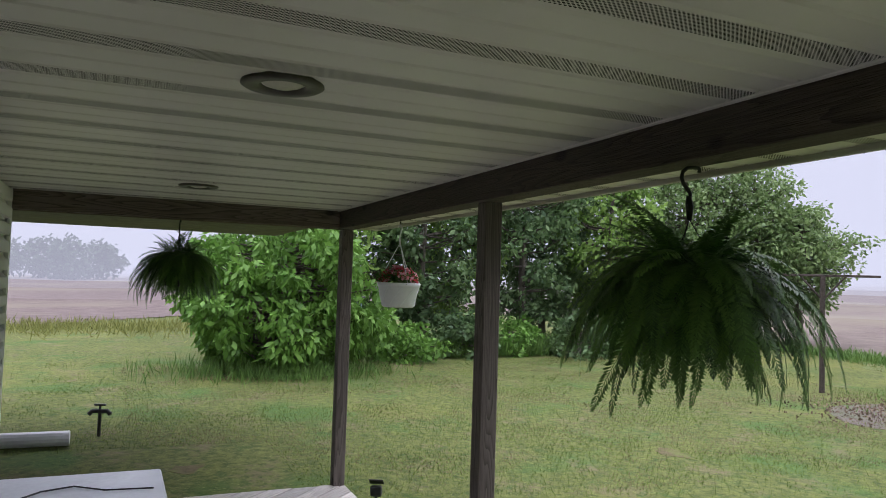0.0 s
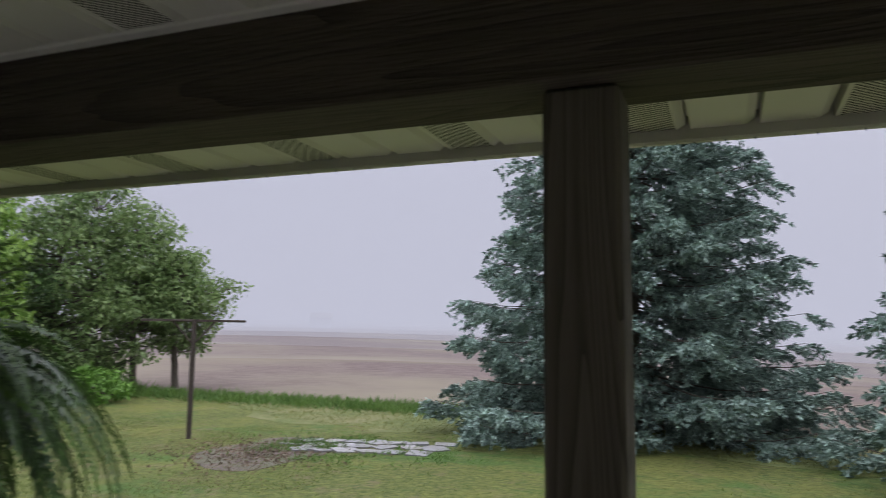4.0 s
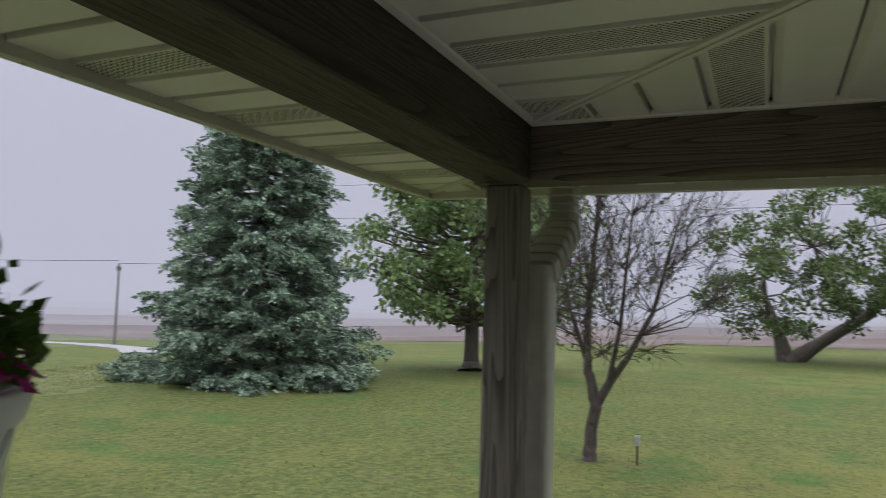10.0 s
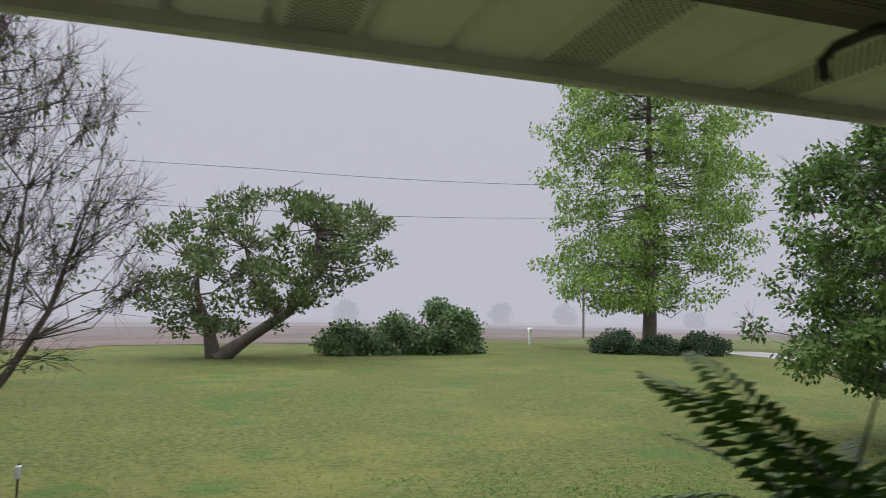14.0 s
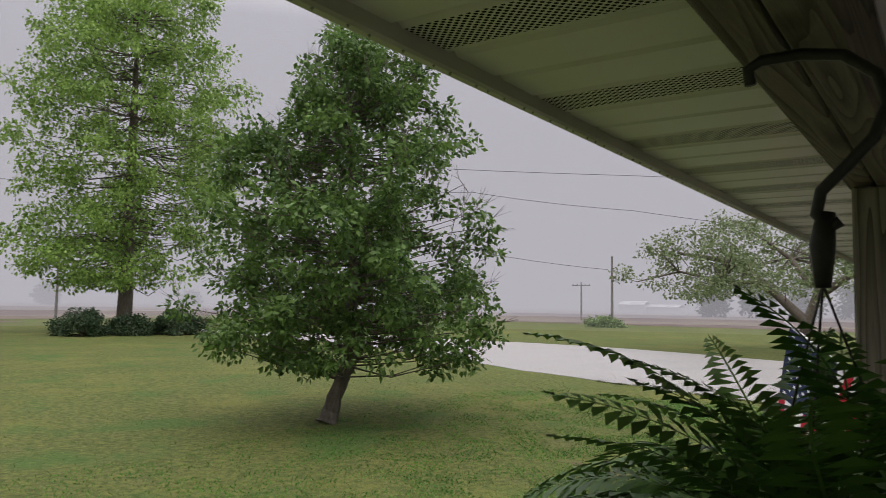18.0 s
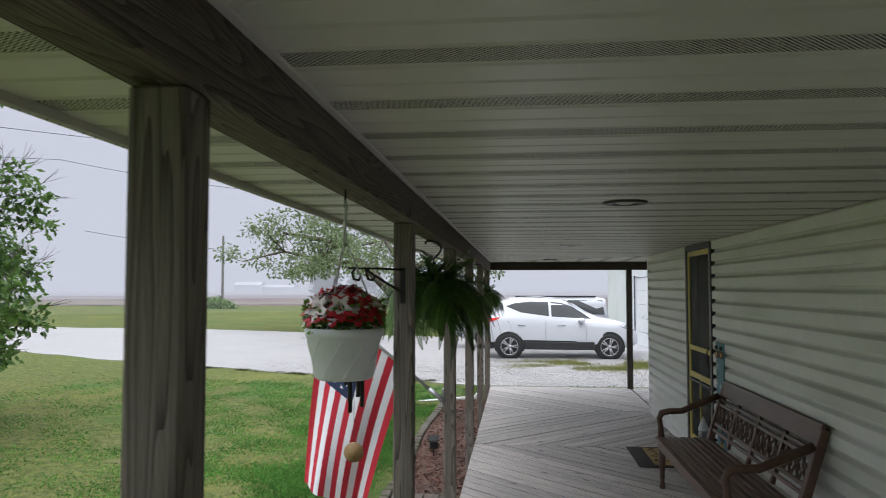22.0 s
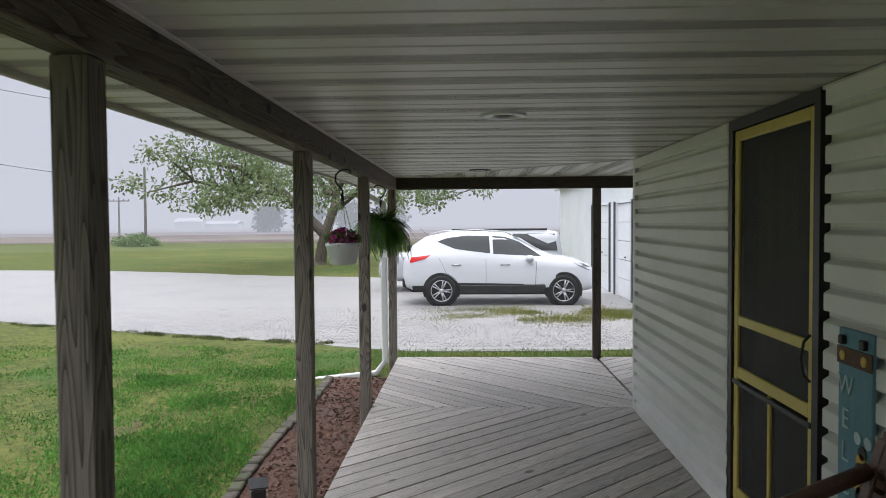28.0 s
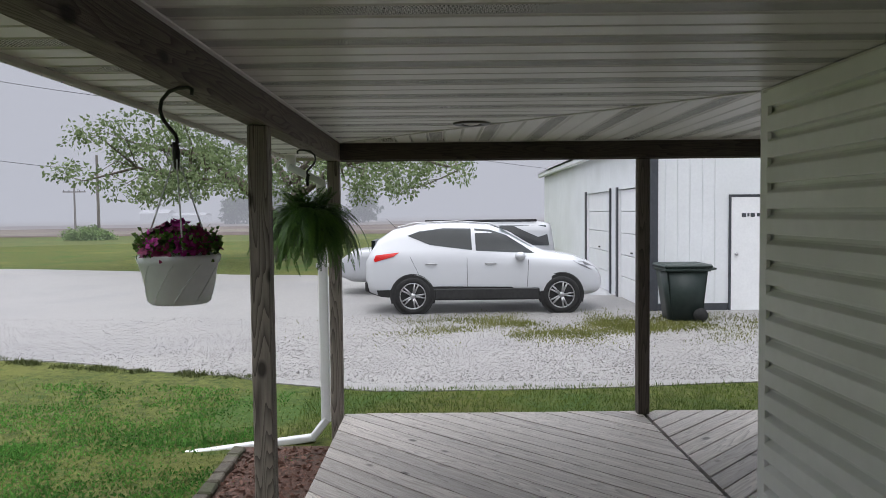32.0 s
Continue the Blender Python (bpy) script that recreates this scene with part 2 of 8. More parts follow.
def tube(bm, pts, radii, n=8, cap=True):
    """A round bar swept along pts, with a radius for each (or one for all)."""
    pts = [Vector(p) for p in pts]
    if not hasattr(radii, "__len__"):
        radii = [radii] * len(pts)
    rings, side = [], None
    for i, p in enumerate(pts):
        d = (pts[min(i + 1, len(pts) - 1)] - pts[max(i - 1, 0)]).normalized()
        if side is None:
            side = d.orthogonal().normalized()
        side = (side - d * side.dot(d)).normalized()
        up = d.cross(side)
        rings.append([bm.verts.new(p + float(radii[i]) * (math.cos(a) * side + math.sin(a) * up)) for a in (2 * math.pi * k / n for k in range(n))])
    for a, b in zip(rings, rings[1:]):
        for k in range(n):
            bm.faces.new((a[k], a[(k + 1) % n], b[(k + 1) % n], b[k]))
    if cap:
        bm.faces.new(rings[0][::-1])
        bm.faces.new(rings[-1])
    return bm


def lathe(bm, profile, n=32, centre=(0, 0)):
    """Turned about the z axis: profile rows of (radius, z)."""
    rings = [[bm.verts.new((centre[0] + r * math.cos(2 * math.pi * k / n), centre[1] + r * math.sin(2 * math.pi * k / n), z)) for k in range(n)] for r, z in profile]
    for a, b in zip(rings, rings[1:]):
        for k in range(n):
            bm.faces.new((a[k], a[(k + 1) % n], b[(k + 1) % n], b[k]))
    return bm


def quads(name, verts, material, parent=None, kind="", label=""):
    """A mesh of loose quads from an array of shape (n, 4, 3)."""
    verts = np.asarray(verts, dtype=np.float32)
    n = len(verts)
    me = bpy.data.meshes.new(name)
    me.vertices.add(4 * n)
    me.vertices.foreach_set("co", verts.ravel())
    me.loops.add(4 * n)
    me.loops.foreach_set("vertex_index", np.arange(4 * n, dtype=np.int32))
    me.polygons.add(n)
    me.polygons.foreach_set("loop_start", np.arange(0, 4 * n, 4, dtype=np.int32))
    me.update(calc_edges=True)
    me.materials.append(material)
    ob = new(name, me)
    ob.parent = parent
    return tagged(ob, label, "", "", kind)


def unit(a):
    return a / np.maximum(np.linalg.norm(a, axis=-1, keepdims=True), 1e-9)


def blades(base, way, length, width, rng, bend=0.0):
    """Pointed leaf quads: from base along way, as long and wide as given (arrays)."""
    way = unit(way)
    side = unit(np.cross(way, rng.normal(size=way.shape)))
    mid = base + way * (length * 0.45)[:, None] + np.array([0, 0, 1.0]) * (bend * length)[:, None]
    tip = base + way * length[:, None]
    return np.stack([base, mid + side * (width / 2)[:, None], tip, mid - side * (width / 2)[:, None]], axis=1)

# ---- porch and house: the plan in metres; the porch deck is at z = 0 ----
WY = [0.0, 2.386, 4.735, 7.158, 9.544, 11.93, 14.316, 16.702]  # posts of the west side, along y
SX = [3.33, 6.05, 8.57]  # posts of the south side, along x
HB, ZC, ZO = 2.045, 2.187, 2.108  # underside of the beam, ceiling, soffit of the overhang
HX, HY, HS = 2.385, 14.285, 2.385  # west, north and south faces of the house
OV = 0.42  # overhang beyond the beam
PH = 0.047  # half a post
EX, NX = 8.57, 9.0  # ends of the south and north sides
GZ = -0.38  # lawn


def ground_z(x, y):
    """Height of the ground: the lawn is low, the gravel in the north lies higher."""
    k = min(max((y - 9.0) / 8.0, 0), 1)
    k = k * k * (3 - 2 * k)
    z = GZ + 0.14 * k
    d = math.hypot(x - 2, y)
    w = max(0.0, (-(x - 2) * 0.55 - y * 0.83) / max(d, 1)) ** 3  # the land falls away to the south-west
    u = max(0.0, ((x - 2) * 0.53 - y * 0.85) / max(d, 1)) ** 2  # and rises gently to the south-east
    return z - 0.047 * w * min(max(d - 22, 0), 70) + 0.021 * u * max(d - 18, 0) + 0.02 * noise.noise((x * 0.25, y * 0.25, 3))




def build_post(x, y, top=HB, label="weathered grey square pine porch post with knots", m=M_POST):
    bm = boxed(-PH, -PH, ground_z(x, y) - 0.05, PH, PH, top, bevel=0.006)
    ob = part("porch_post", bm, m)
    ob.matrix_basis = pose(x, y, 0)
    return tagged(ob, label, "post", "porch posts")


for y in WY:
    build_post(0, y)
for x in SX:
    build_post(x, 0, label="weathered square pine porch post with shade in its colour", m=M_POST_SHADED)
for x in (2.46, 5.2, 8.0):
    build_post(x, WY[-1], label="weathered square pine porch post with shade in its colour", m=M_POST_SHADED)

# beams: two planks side by side, with the joint between them
BW, BS = 0.060, 0.075  # half the thickness of the west and north beams, and of the south beam


def build_beam(axis, a, b, at, name, label, half=BW):
    e = thing(name, label, "beam", kind="structure")
    for k, (o0, o1) in enumerate(((-half, -0.002), (0.002, half))):
        z0 = HB + (0.0 if k else 0.006)
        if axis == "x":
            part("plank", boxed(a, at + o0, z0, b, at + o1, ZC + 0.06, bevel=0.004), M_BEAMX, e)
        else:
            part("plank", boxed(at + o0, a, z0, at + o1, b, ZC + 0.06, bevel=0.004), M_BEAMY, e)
    return e


build_beam("y", -BS, WY[-1] + BW, 0, "beam_west", "weathered double plank porch beam on posts")
# South and north beams carry their shade in the timber colour.
build_beam("x", BW, EX + BW, 0, "beam_south", "weathered double plank porch beam on posts", BS)
build_beam("x", BW, NX, WY[-1], "beam_north", "weathered double plank porch beam on posts")
build_beam("y", BS, HS - 0.002, EX, "beam_east", "dark weathered double plank beam at the end of the porch")

# ceilings and overhang soffits: ribbed panels with a groove, every third one vented
PITCH = 0.1245


def vent_material():
    m = M_SOFFIT.copy()
    m.name = "vented_soffit"
    n, l = m.node_tree.nodes, m.node_tree.links
    b = n["Principled BSDF"]
    src = b.inputs["Base Color"].links[0].from_socket
    co, sep = n.new("ShaderNodeTexCoord"), n.new("ShaderNodeSeparateXYZ")
    l.new(co.outputs["Object"], sep.inputs[0])

    def op(kind, a, b_=None):
        q = n.new("ShaderNodeMath")
        q.operation = kind
        for s, v in zip(q.inputs, (a, b_)):
            if v is None:
                continue
            if hasattr(v, "links"):
                l.new(v, s)
            else:
                s.default_value = v
        return q.outputs[0]

    u, v = op("MULTIPLY", sep.outputs["X"], 1 / 0.0118), op("MULTIPLY", sep.outputs["Y"], 1 / 0.0118)
    a, c = op("ADD", u, v), op("SUBTRACT", u, v)
    fa, fc = op("SUBTRACT", op("FRACT", a), 0.5), op("SUBTRACT", op("FRACT", c), 0.5)
    d = op("SQRT", op("ADD", op("MULTIPLY", fa, fa), op("MULTIPLY", fc, fc)))
    hole = op("LESS_THAN", d, 0.37)
    mx = n.new("ShaderNodeMix")
    mx.data_type = "RGBA"
    mx.inputs["B"].default_value = (0.03, 0.03, 0.025, 1)
    l.new(hole, mx.inputs["Factor"])
    l.new(src, mx.inputs["A"])
    l.new(mx.outputs["Result"], b.inputs["Base Color"])
    l.new(op("SUBTRACT", 0.4, op("MULTIPLY", hole, 0.4)), b.inputs["Specular IOR Level"])
    return m


M_VENT = vent_material()


def clip_poly(poly, keep):
    """Cuts a polygon (points x, y) to where keep(p) >= 0; keep is linear."""
    out = []
    for p, q in zip(poly, poly[1:] + poly[:1]):
        a, b = keep(p), keep(q)
        if a >= 0:
            out.append(p)
        if (a >= 0) != (b >= 0):
            s = a / (a - b)
            out.append(tuple(p[i] + s * (q[i] - p[i]) for i in range(len(p))))
    return out


def build_ribs(name, label, across, lo, hi, c0, c1, z, cuts=(), start=0.0, phase=0, pitch=PITCH):
    """Ribbed panels: they lie side by side along `across` from lo to hi, and run from c0 to c1 the other way."""
    bm = bmesh.new()
    g = 0.022
    k0 = math.floor((lo - start) / pitch)
    k = k0
    while start + k * pitch < hi:
        a, b = start + k * pitch, start + (k + 1) * pitch
        vent = (k + phase) % 3 == 0
        up = 0.0015 if vent else 0.0
        strips = [(a, a + 0.007, 0.024, 0.024, 0), (a + 0.007, a + 0.0075, 0.024, 0.009, 0), (a + 0.0075, a + g, 0.009, 0, 0), (a + g, a + g + 0.004, 0, up, 0), (a + g + 0.004, b - 0.0085, up, up, 1), (b - 0.0085, b - 0.0045, up, 0, 0), (b - 0.0045, b - 0.0005, 0, 0, 0), (b - 0.0005, b, 0, 0.024, 0)]
        for s0, s1, d0, d1, flat in strips:
            s0c, s1c = max(s0, lo), min(s1, hi)
            if s1c - s0c < 1e-5:
                continue
            f = lambda s: z + d0 + (d1 - d0) * (s - s0) / (s1 - s0)
            quad = [(s0c, c0, f(s0c)), (s1c, c0, f(s1c)), (s1c, c1, f(s1c)), (s0c, c1, f(s0c))]
            if across == "y":
                quad = [(q[1], q[0], q[2]) for q in quad]
            for keep in cuts:
                if len(quad) > 2:
                    quad = clip_poly(quad, keep)
            if len(quad) > 2:
                face = bm.faces.new([bm.verts.new(q) for q in quad])
                face.material_index = 1 if flat and vent else 0
        k += 1
    ob = part(name, bm, M_SOFFIT)
    ob.data.materials.append(M_VENT)
    return tagged(ob, label, "ceiling" if "ceiling" in name else "soffit", kind="structure")


CL = "cream ribbed vinyl porch ceiling with vented strips"
build_ribs("ceiling_west", CL, "y", BS, WY[-1] - BW, BW, HX, ZC, cuts=(lambda p: p[1] - p[0], lambda p: (WY[-1] - BW - p[1]) - (p[0] - BW)), start=.1155, phase=0)
build_ribs("ceiling_south", CL, "x", BW, EX - BW, BS, HS, ZC, cuts=(lambda p: p[0] - p[1],), start=.0155, phase=2)
build_ribs("ceiling_north", CL, "x", BW, NX, HY, WY[-1] - BW, ZC, cuts=(lambda p: (p[0] - BW) - (WY[-1] - BW - p[1]),))
SL = "cream ribbed vinyl soffit under the roof overhang"
build_ribs("soffit_west", SL, "y", -OV, WY[-1] + OV, -OV, -BW, ZO, cuts=(lambda p: p[1] - p[0], lambda p: (WY[-1] - p[1]) - p[0]), start=.1155, phase=0)
build_ribs("soffit_south", SL, "x", -OV, EX + OV, -OV, -BS, ZO, cuts=(lambda p: p[0] - p[1],), start=.072, phase=2, pitch=0.1125)
build_ribs("soffit_north", SL, "x", -OV, NX, WY[-1] + BW, WY[-1] + OV, ZO, cuts=(lambda p: p[0] - (WY[-1] - p[1]),))
build_ribs("soffit_east", SL, "y", -OV, HS, EX + BW, EX + OV, ZO, cuts=(lambda p: p[1] - (EX - p[0]),))

# channels along the beams, and the strips over the mitres
for nm, b in (("channel_west", (BW + 0.001, BS, ZC - 0.004, BW + 0.026, WY[-1] - BW, ZC + 0.012)), ("channel_south", (BW + 0.027, BS + 0.001, ZC - 0.004, EX - BW, BS + 0.026, ZC + 0.012)),
              ("channel_north", (BW + 0.027, WY[-1] - BW - 0.026, ZC - 0.004, NX, WY[-1] - BW - 0.001, ZC + 0.012))):
    tagged(part(nm, boxed(*b, bevel=0.003), M_SOFFIT), "cream vinyl channel between beam and ceiling", "trim", kind="structure")


def mitre(nm, p, q, z, w=0.016):
    d = (Vector(q) - Vector(p)).normalized()
    n_ = Vector((-d.y, d.x))
    e = thing(nm, "cream vinyl strip over the mitre of the ceiling panels", "trim", kind="structure")
    for o0, o1, m_, zz in ((-w, -0.003, M_SOFFIT, z - 0.005), (-0.0025, 0.0025, M_BLACK, z - 0.001), (0.003, w, M_SOFFIT, z - 0.005)):
        bm = bmesh.new()
        lo = [bm.verts.new((c[0] + n_.x * o, c[1] + n_.y * o, zz)) for c, o in ((p, o0), (q, o0), (q, o1), (p, o1))]
        hi = [bm.verts.new((v.co.x, v.co.y, z + 0.004)) for v in lo]
        bm.faces.new(lo)
        for k in range(4):
            bm.faces.new((lo[k], lo[(k + 1) % 4], hi[(k + 1) % 4], hi[k]))
        bmesh.ops.recalc_face_normals(bm, faces=bm.faces)
        part("strip" if m_ is M_SOFFIT else "joint", bm, m_, e)


mitre("mitre_trim_1", (BW + 0.03, BW + 0.03), (HX - 0.02, HS - 0.02), ZC)
mitre("mitre_trim_2", (BW + 0.03, WY[-1] - BW - 0.03), (HX - 0.02, WY[-1] - HX + 0.02), ZC)
mitre("mitre_trim_3", (-OV + 0.01, -OV + 0.01), (-BW - 0.01, -BW - 0.01), ZO, 0.012)

# fascia boards with the drip edge, and the roof above
for nm, b in (("fascia_west", (-OV - 0.02, -OV, ZO - 0.024, -OV, WY[-1] + OV, ZO + 0.16)), ("fascia_south", (-OV - 0.02, -OV - 0.02, ZO - 0.022, EX + OV, -OV, ZO + 0.16)),
              ("fascia_north", (-OV - 0.02, WY[-1] + OV, ZO - 0.024, NX, WY[-1] + OV + 0.02, ZO + 0.16)), ("fascia_east", (EX + OV, -OV - 0.02, ZO - 0.024, EX + OV + 0.02, HS, ZO + 0.16))):
    tagged(part(nm, boxed(*b, bevel=0.004), M_FASCIA), "cream metal fascia board at the roof edge", "fascia", kind="structure")
M_ROOF = mat("roof_shingle", (0.10, 0.09, 0.08), (0.18, 0.17, 0.15), 8, 0.9, 0.4)
bm = bmesh.new()
x0, x1, y0, y1, zr = -OV - 0.06, 14.0, -OV - 0.06, WY[-1] + OV + 0.06, ZO + 0.165
ring = [bm.verts.new(p) for p in ((x0, y0, zr), (x1, y0, zr), (x1, y1, zr), (x0, y1, zr))]
ridge = [bm.verts.new(p) for p in ((7.0, 8.0, zr + 3.0), (14.0, 8.0, zr + 3.0))]
bm.faces.new((ring[0], ring[1], ridge[1], ridge[0]))
bm.faces.new((ring[1], ring[2], ridge[1]))
bm.faces.new((ring[2], ring[3], ridge[0], ridge[1]))
bm.faces.new((ring[3], ring[0], ridge[0]))
bm.faces.new(ring[::-1])
tagged(part("roof", bm, M_ROOF), "brown shingled hip roof over house and porch", "roof", kind="structure")

# house walls: a core, and lapped siding courses on the faces that show
COURSE = 0.1175
DOORS = [(10.84, 11.9, 2.18), (6.38, 7.37, 2.13)]  # openings in the west wall: y from, to, top


def build_wall_west():
    e = thing("wall_west", "white lapped vinyl siding wall of the house", "wall", kind="structure")
    edges = sorted(DOORS)
    spans, y = [], HS
    for a, b, top in edges:
        spans.append((y, a, 0.0, ZC + 0.1))
        spans.append((a, b, top, ZC + 0.1))
        y = b
    spans.append((y, HY, 0.0, ZC + 0.1))
    bm = bmesh.new()
    for a, b, z0, z1 in spans:
        box(bm, HX + 0.015, a, z0 - (0.3 if z0 == 0 else 0), HX + 0.16, b, z1)
    part("wall_core", bm, M_SIDING, e)
    for a, b, z0, z1 in spans:
        if z0 > 1:
            continue
        build_courses(e, "y", a + 0.02, b - (0.03 if b < HY else 0.055), HX, -1, z0, ZC)
    return e


def build_courses(parent, axis, a, b, face, out, z0, z1):
    """Siding courses along an axis from a to b, their lower edges standing out from the face."""
    bm = bmesh.new()
    pr = [(0.0, 0.0), (-0.037, 0.001), (-0.038, 0.006), (-0.038, COURSE * 0.60), (-0.034, COURSE * 0.64), (-0.008, COURSE * 0.78), (-0.002, COURSE * 0.86), (0.0, COURSE)]
    vs = []
    for s in (a, b):
        row = []
        for o, z in pr:
            c = face + (-o if out > 0 else o) + (0.014 if out < 0 else -0.014)
            row.append(bm.verts.new((c, s, z) if axis == "y" else (s, c, z)))
        vs.append(row)
    for i in range(len(pr) - 1):
        bm.faces.new((vs[0][i], vs[1][i], vs[1][i + 1], vs[0][i + 1]))
    first, z = None, z0 - 0.25
    while z < z1:
        if first is None:
            first = part("siding_course", bm, M_SIDING, parent)
            first.matrix_basis = pose(0, 0, z)
        else:
            again(first, parent, pose(0, 0, z))
        z += COURSE


build_wall_west()
wn_ = thing("wall_north", "white lapped vinyl siding wall of the house", "wall", kind="structure")
part("wall_core", boxed(HX + 0.17, HY - 0.16, -0.3, 12.0, HY - 0.015, ZC + 0.1), M_SIDING, wn_)
build_courses(wn_, "x", HX + 0.05, 12.0, HY, 1, 0, ZC)
ws_ = thing("wall_south", "white lapped vinyl siding wall of the house", "wall", kind="structure")
part("wall_core", boxed(HX + 0.17, HS + 0.015, -0.3, EX - 0.03, HS + 0.16, ZC + 0.1), M_SIDING, ws_)
build_courses(ws_, "x", HX + 0.05, EX - 0.05, HS, -1, 0, ZC)
we_ = thing("wall_east", "white siding wall of the house", "wall", kind="structure")
part("wall_core", boxed(EX - 0.17, HS + 0.17, -0.3, EX - 0.03, 13.3, ZC + 0.3), M_SIDING, we_)
for nm, cx, cy in (("corner_trim_1", HX, HY), ("corner_trim_2", EX - 0.03, HS)):
    sx, sy = (-1, 1) if cy == HY else (1, -1)
    bm = bmesh.new()
    box(bm, cx + sx * 0.02, cy + sy * 0.02, -0.28, cx - sx * 0.055, cy + sy * 0.002, ZC)
    box(bm, cx + sx * 0.02, cy + sy * 0.002, -0.28, cx + sx * 0.002, cy - sy * 0.055, ZC)
    tagged(part(nm, bm, M_SIDING), "white vinyl corner post of the house wall", "trim", kind="structure")
bm = boxed(HX - 0.022, HS + 0.02, ZC - 0.02, HX - 0.006, HY - 0.0, ZC - 0.003, bevel=0.003)
tagged(part("ceiling_trim", bm, M_SOFFIT), "cream vinyl channel between wall and ceiling", "trim", kind="structure")

# deck: diagonal boards, turning at every post line
DECKT = 0.035


def board_poly(x0, y0, x1, y1, ang, s0, s1):
    """The strip between s0 and s1 across the board direction ang, cut to the bay."""
    nx, ny = -math.sin(ang), math.cos(ang)
    poly = [(x0, y0), (x1, y0), (x1, y1), (x0, y1)]
    poly = clip_poly(poly, lambda p: p[0] * nx + p[1] * ny - s0)
    return clip_poly(poly, lambda p: s1 - p[0] * nx - p[1] * ny) if len(poly) > 2 else []


def build_deck():
    e = thing("floor_deck", "weathered grey wooden deck of diagonal boards", "deck", kind="structure")
    bays = []
    x0 = 0.052
    for k, (a, b) in enumerate(zip(WY, WY[1:])):
        bays.append((x0, a if k else HS + 0.003, HX - 0.002, b, 45 if k % 2 else 135))
    bays[0] = (x0, WY[0] - 0.05, HX - 0.002, WY[1], 135)
    xs = [HX + 0.002] + [3.33, 6.05, EX]
    for k, (a, b) in enumerate(zip(xs, xs[1:])):
        bays.append((a, -0.05, b, HS, 45 if k % 2 else 135))
    xs = [2.46, 5.2, 8.0]
    for k, (a, b) in enumerate(zip(xs, xs[1:])):
        bays.append((a + 0.02, HY + 0.003, b, WY[-1] + 0.06, 45 if k % 2 == 0 else 135))
    bays[6] = (x0, WY[6], 2.455, WY[-1] + 0.06, 135)
    for x0_, y0_, x1_, y1_, deg in bays:
        ang = radians(deg)
        nx, ny = -math.sin(ang), math.cos(ang)
        ss = [x * nx + y * ny for x in (x0_, x1_) for y in (y0_, y1_)]
        s = min(ss)
        while s < max(ss):
            poly = board_poly(x0_ + 0.002, y0_ + 0.002, x1_ - 0.002, y1_ - 0.002, ang, s, s + 0.1325)
            s += 0.1445
            if len(poly) < 3:
                continue
            inv = Matrix.Rotation(-ang, 2)
            flat = [inv @ Vector(p) for p in poly]
            area = abs(sum(p[0] * q[1] - q[0] * p[1] for p, q in zip(flat, flat[1:] + flat[:1]))) / 2
            if area < 0.004:
                continue
            bm = bmesh.new()
            dz = random.uniform(-0.002, 0.002)
            lo, hi = [bm.verts.new((*p, -DECKT)) for p in flat], [bm.verts.new((*p, dz)) for p in flat]
            bm.faces.new(hi)
            for i in range(len(flat)):
                j = (i + 1) % len(flat)
                bm.faces.new((lo[i], lo[j], hi[j], hi[i]))
            bmesh.ops.recalc_face_normals(bm, faces=bm.faces)
            o = part("board", bm, M_DECK, e)
            o.matrix_basis = pose(0, 0, 0, 0, 0, deg)
    bm = bmesh.new()
    for y in WY:
        box(bm, 0.08, y - 0.02, -0.2, HX, y + 0.02, -DECKT - 0.004)
    box(bm, 0.06, -0.04, -0.2, 0.10, WY[-1], -DECKT - 0.004)
    box(bm, 0.10, WY[-1] + 0.02, -0.2, 8.0, WY[-1] + 0.055, -DECKT - 0.004)
    box(bm, 0.1, -0.045, -0.2, EX, -0.01, -DECKT - 0.004)
    part("joists", bm, M_POST, e)
    return e


build_deck()

# ---- ground ----


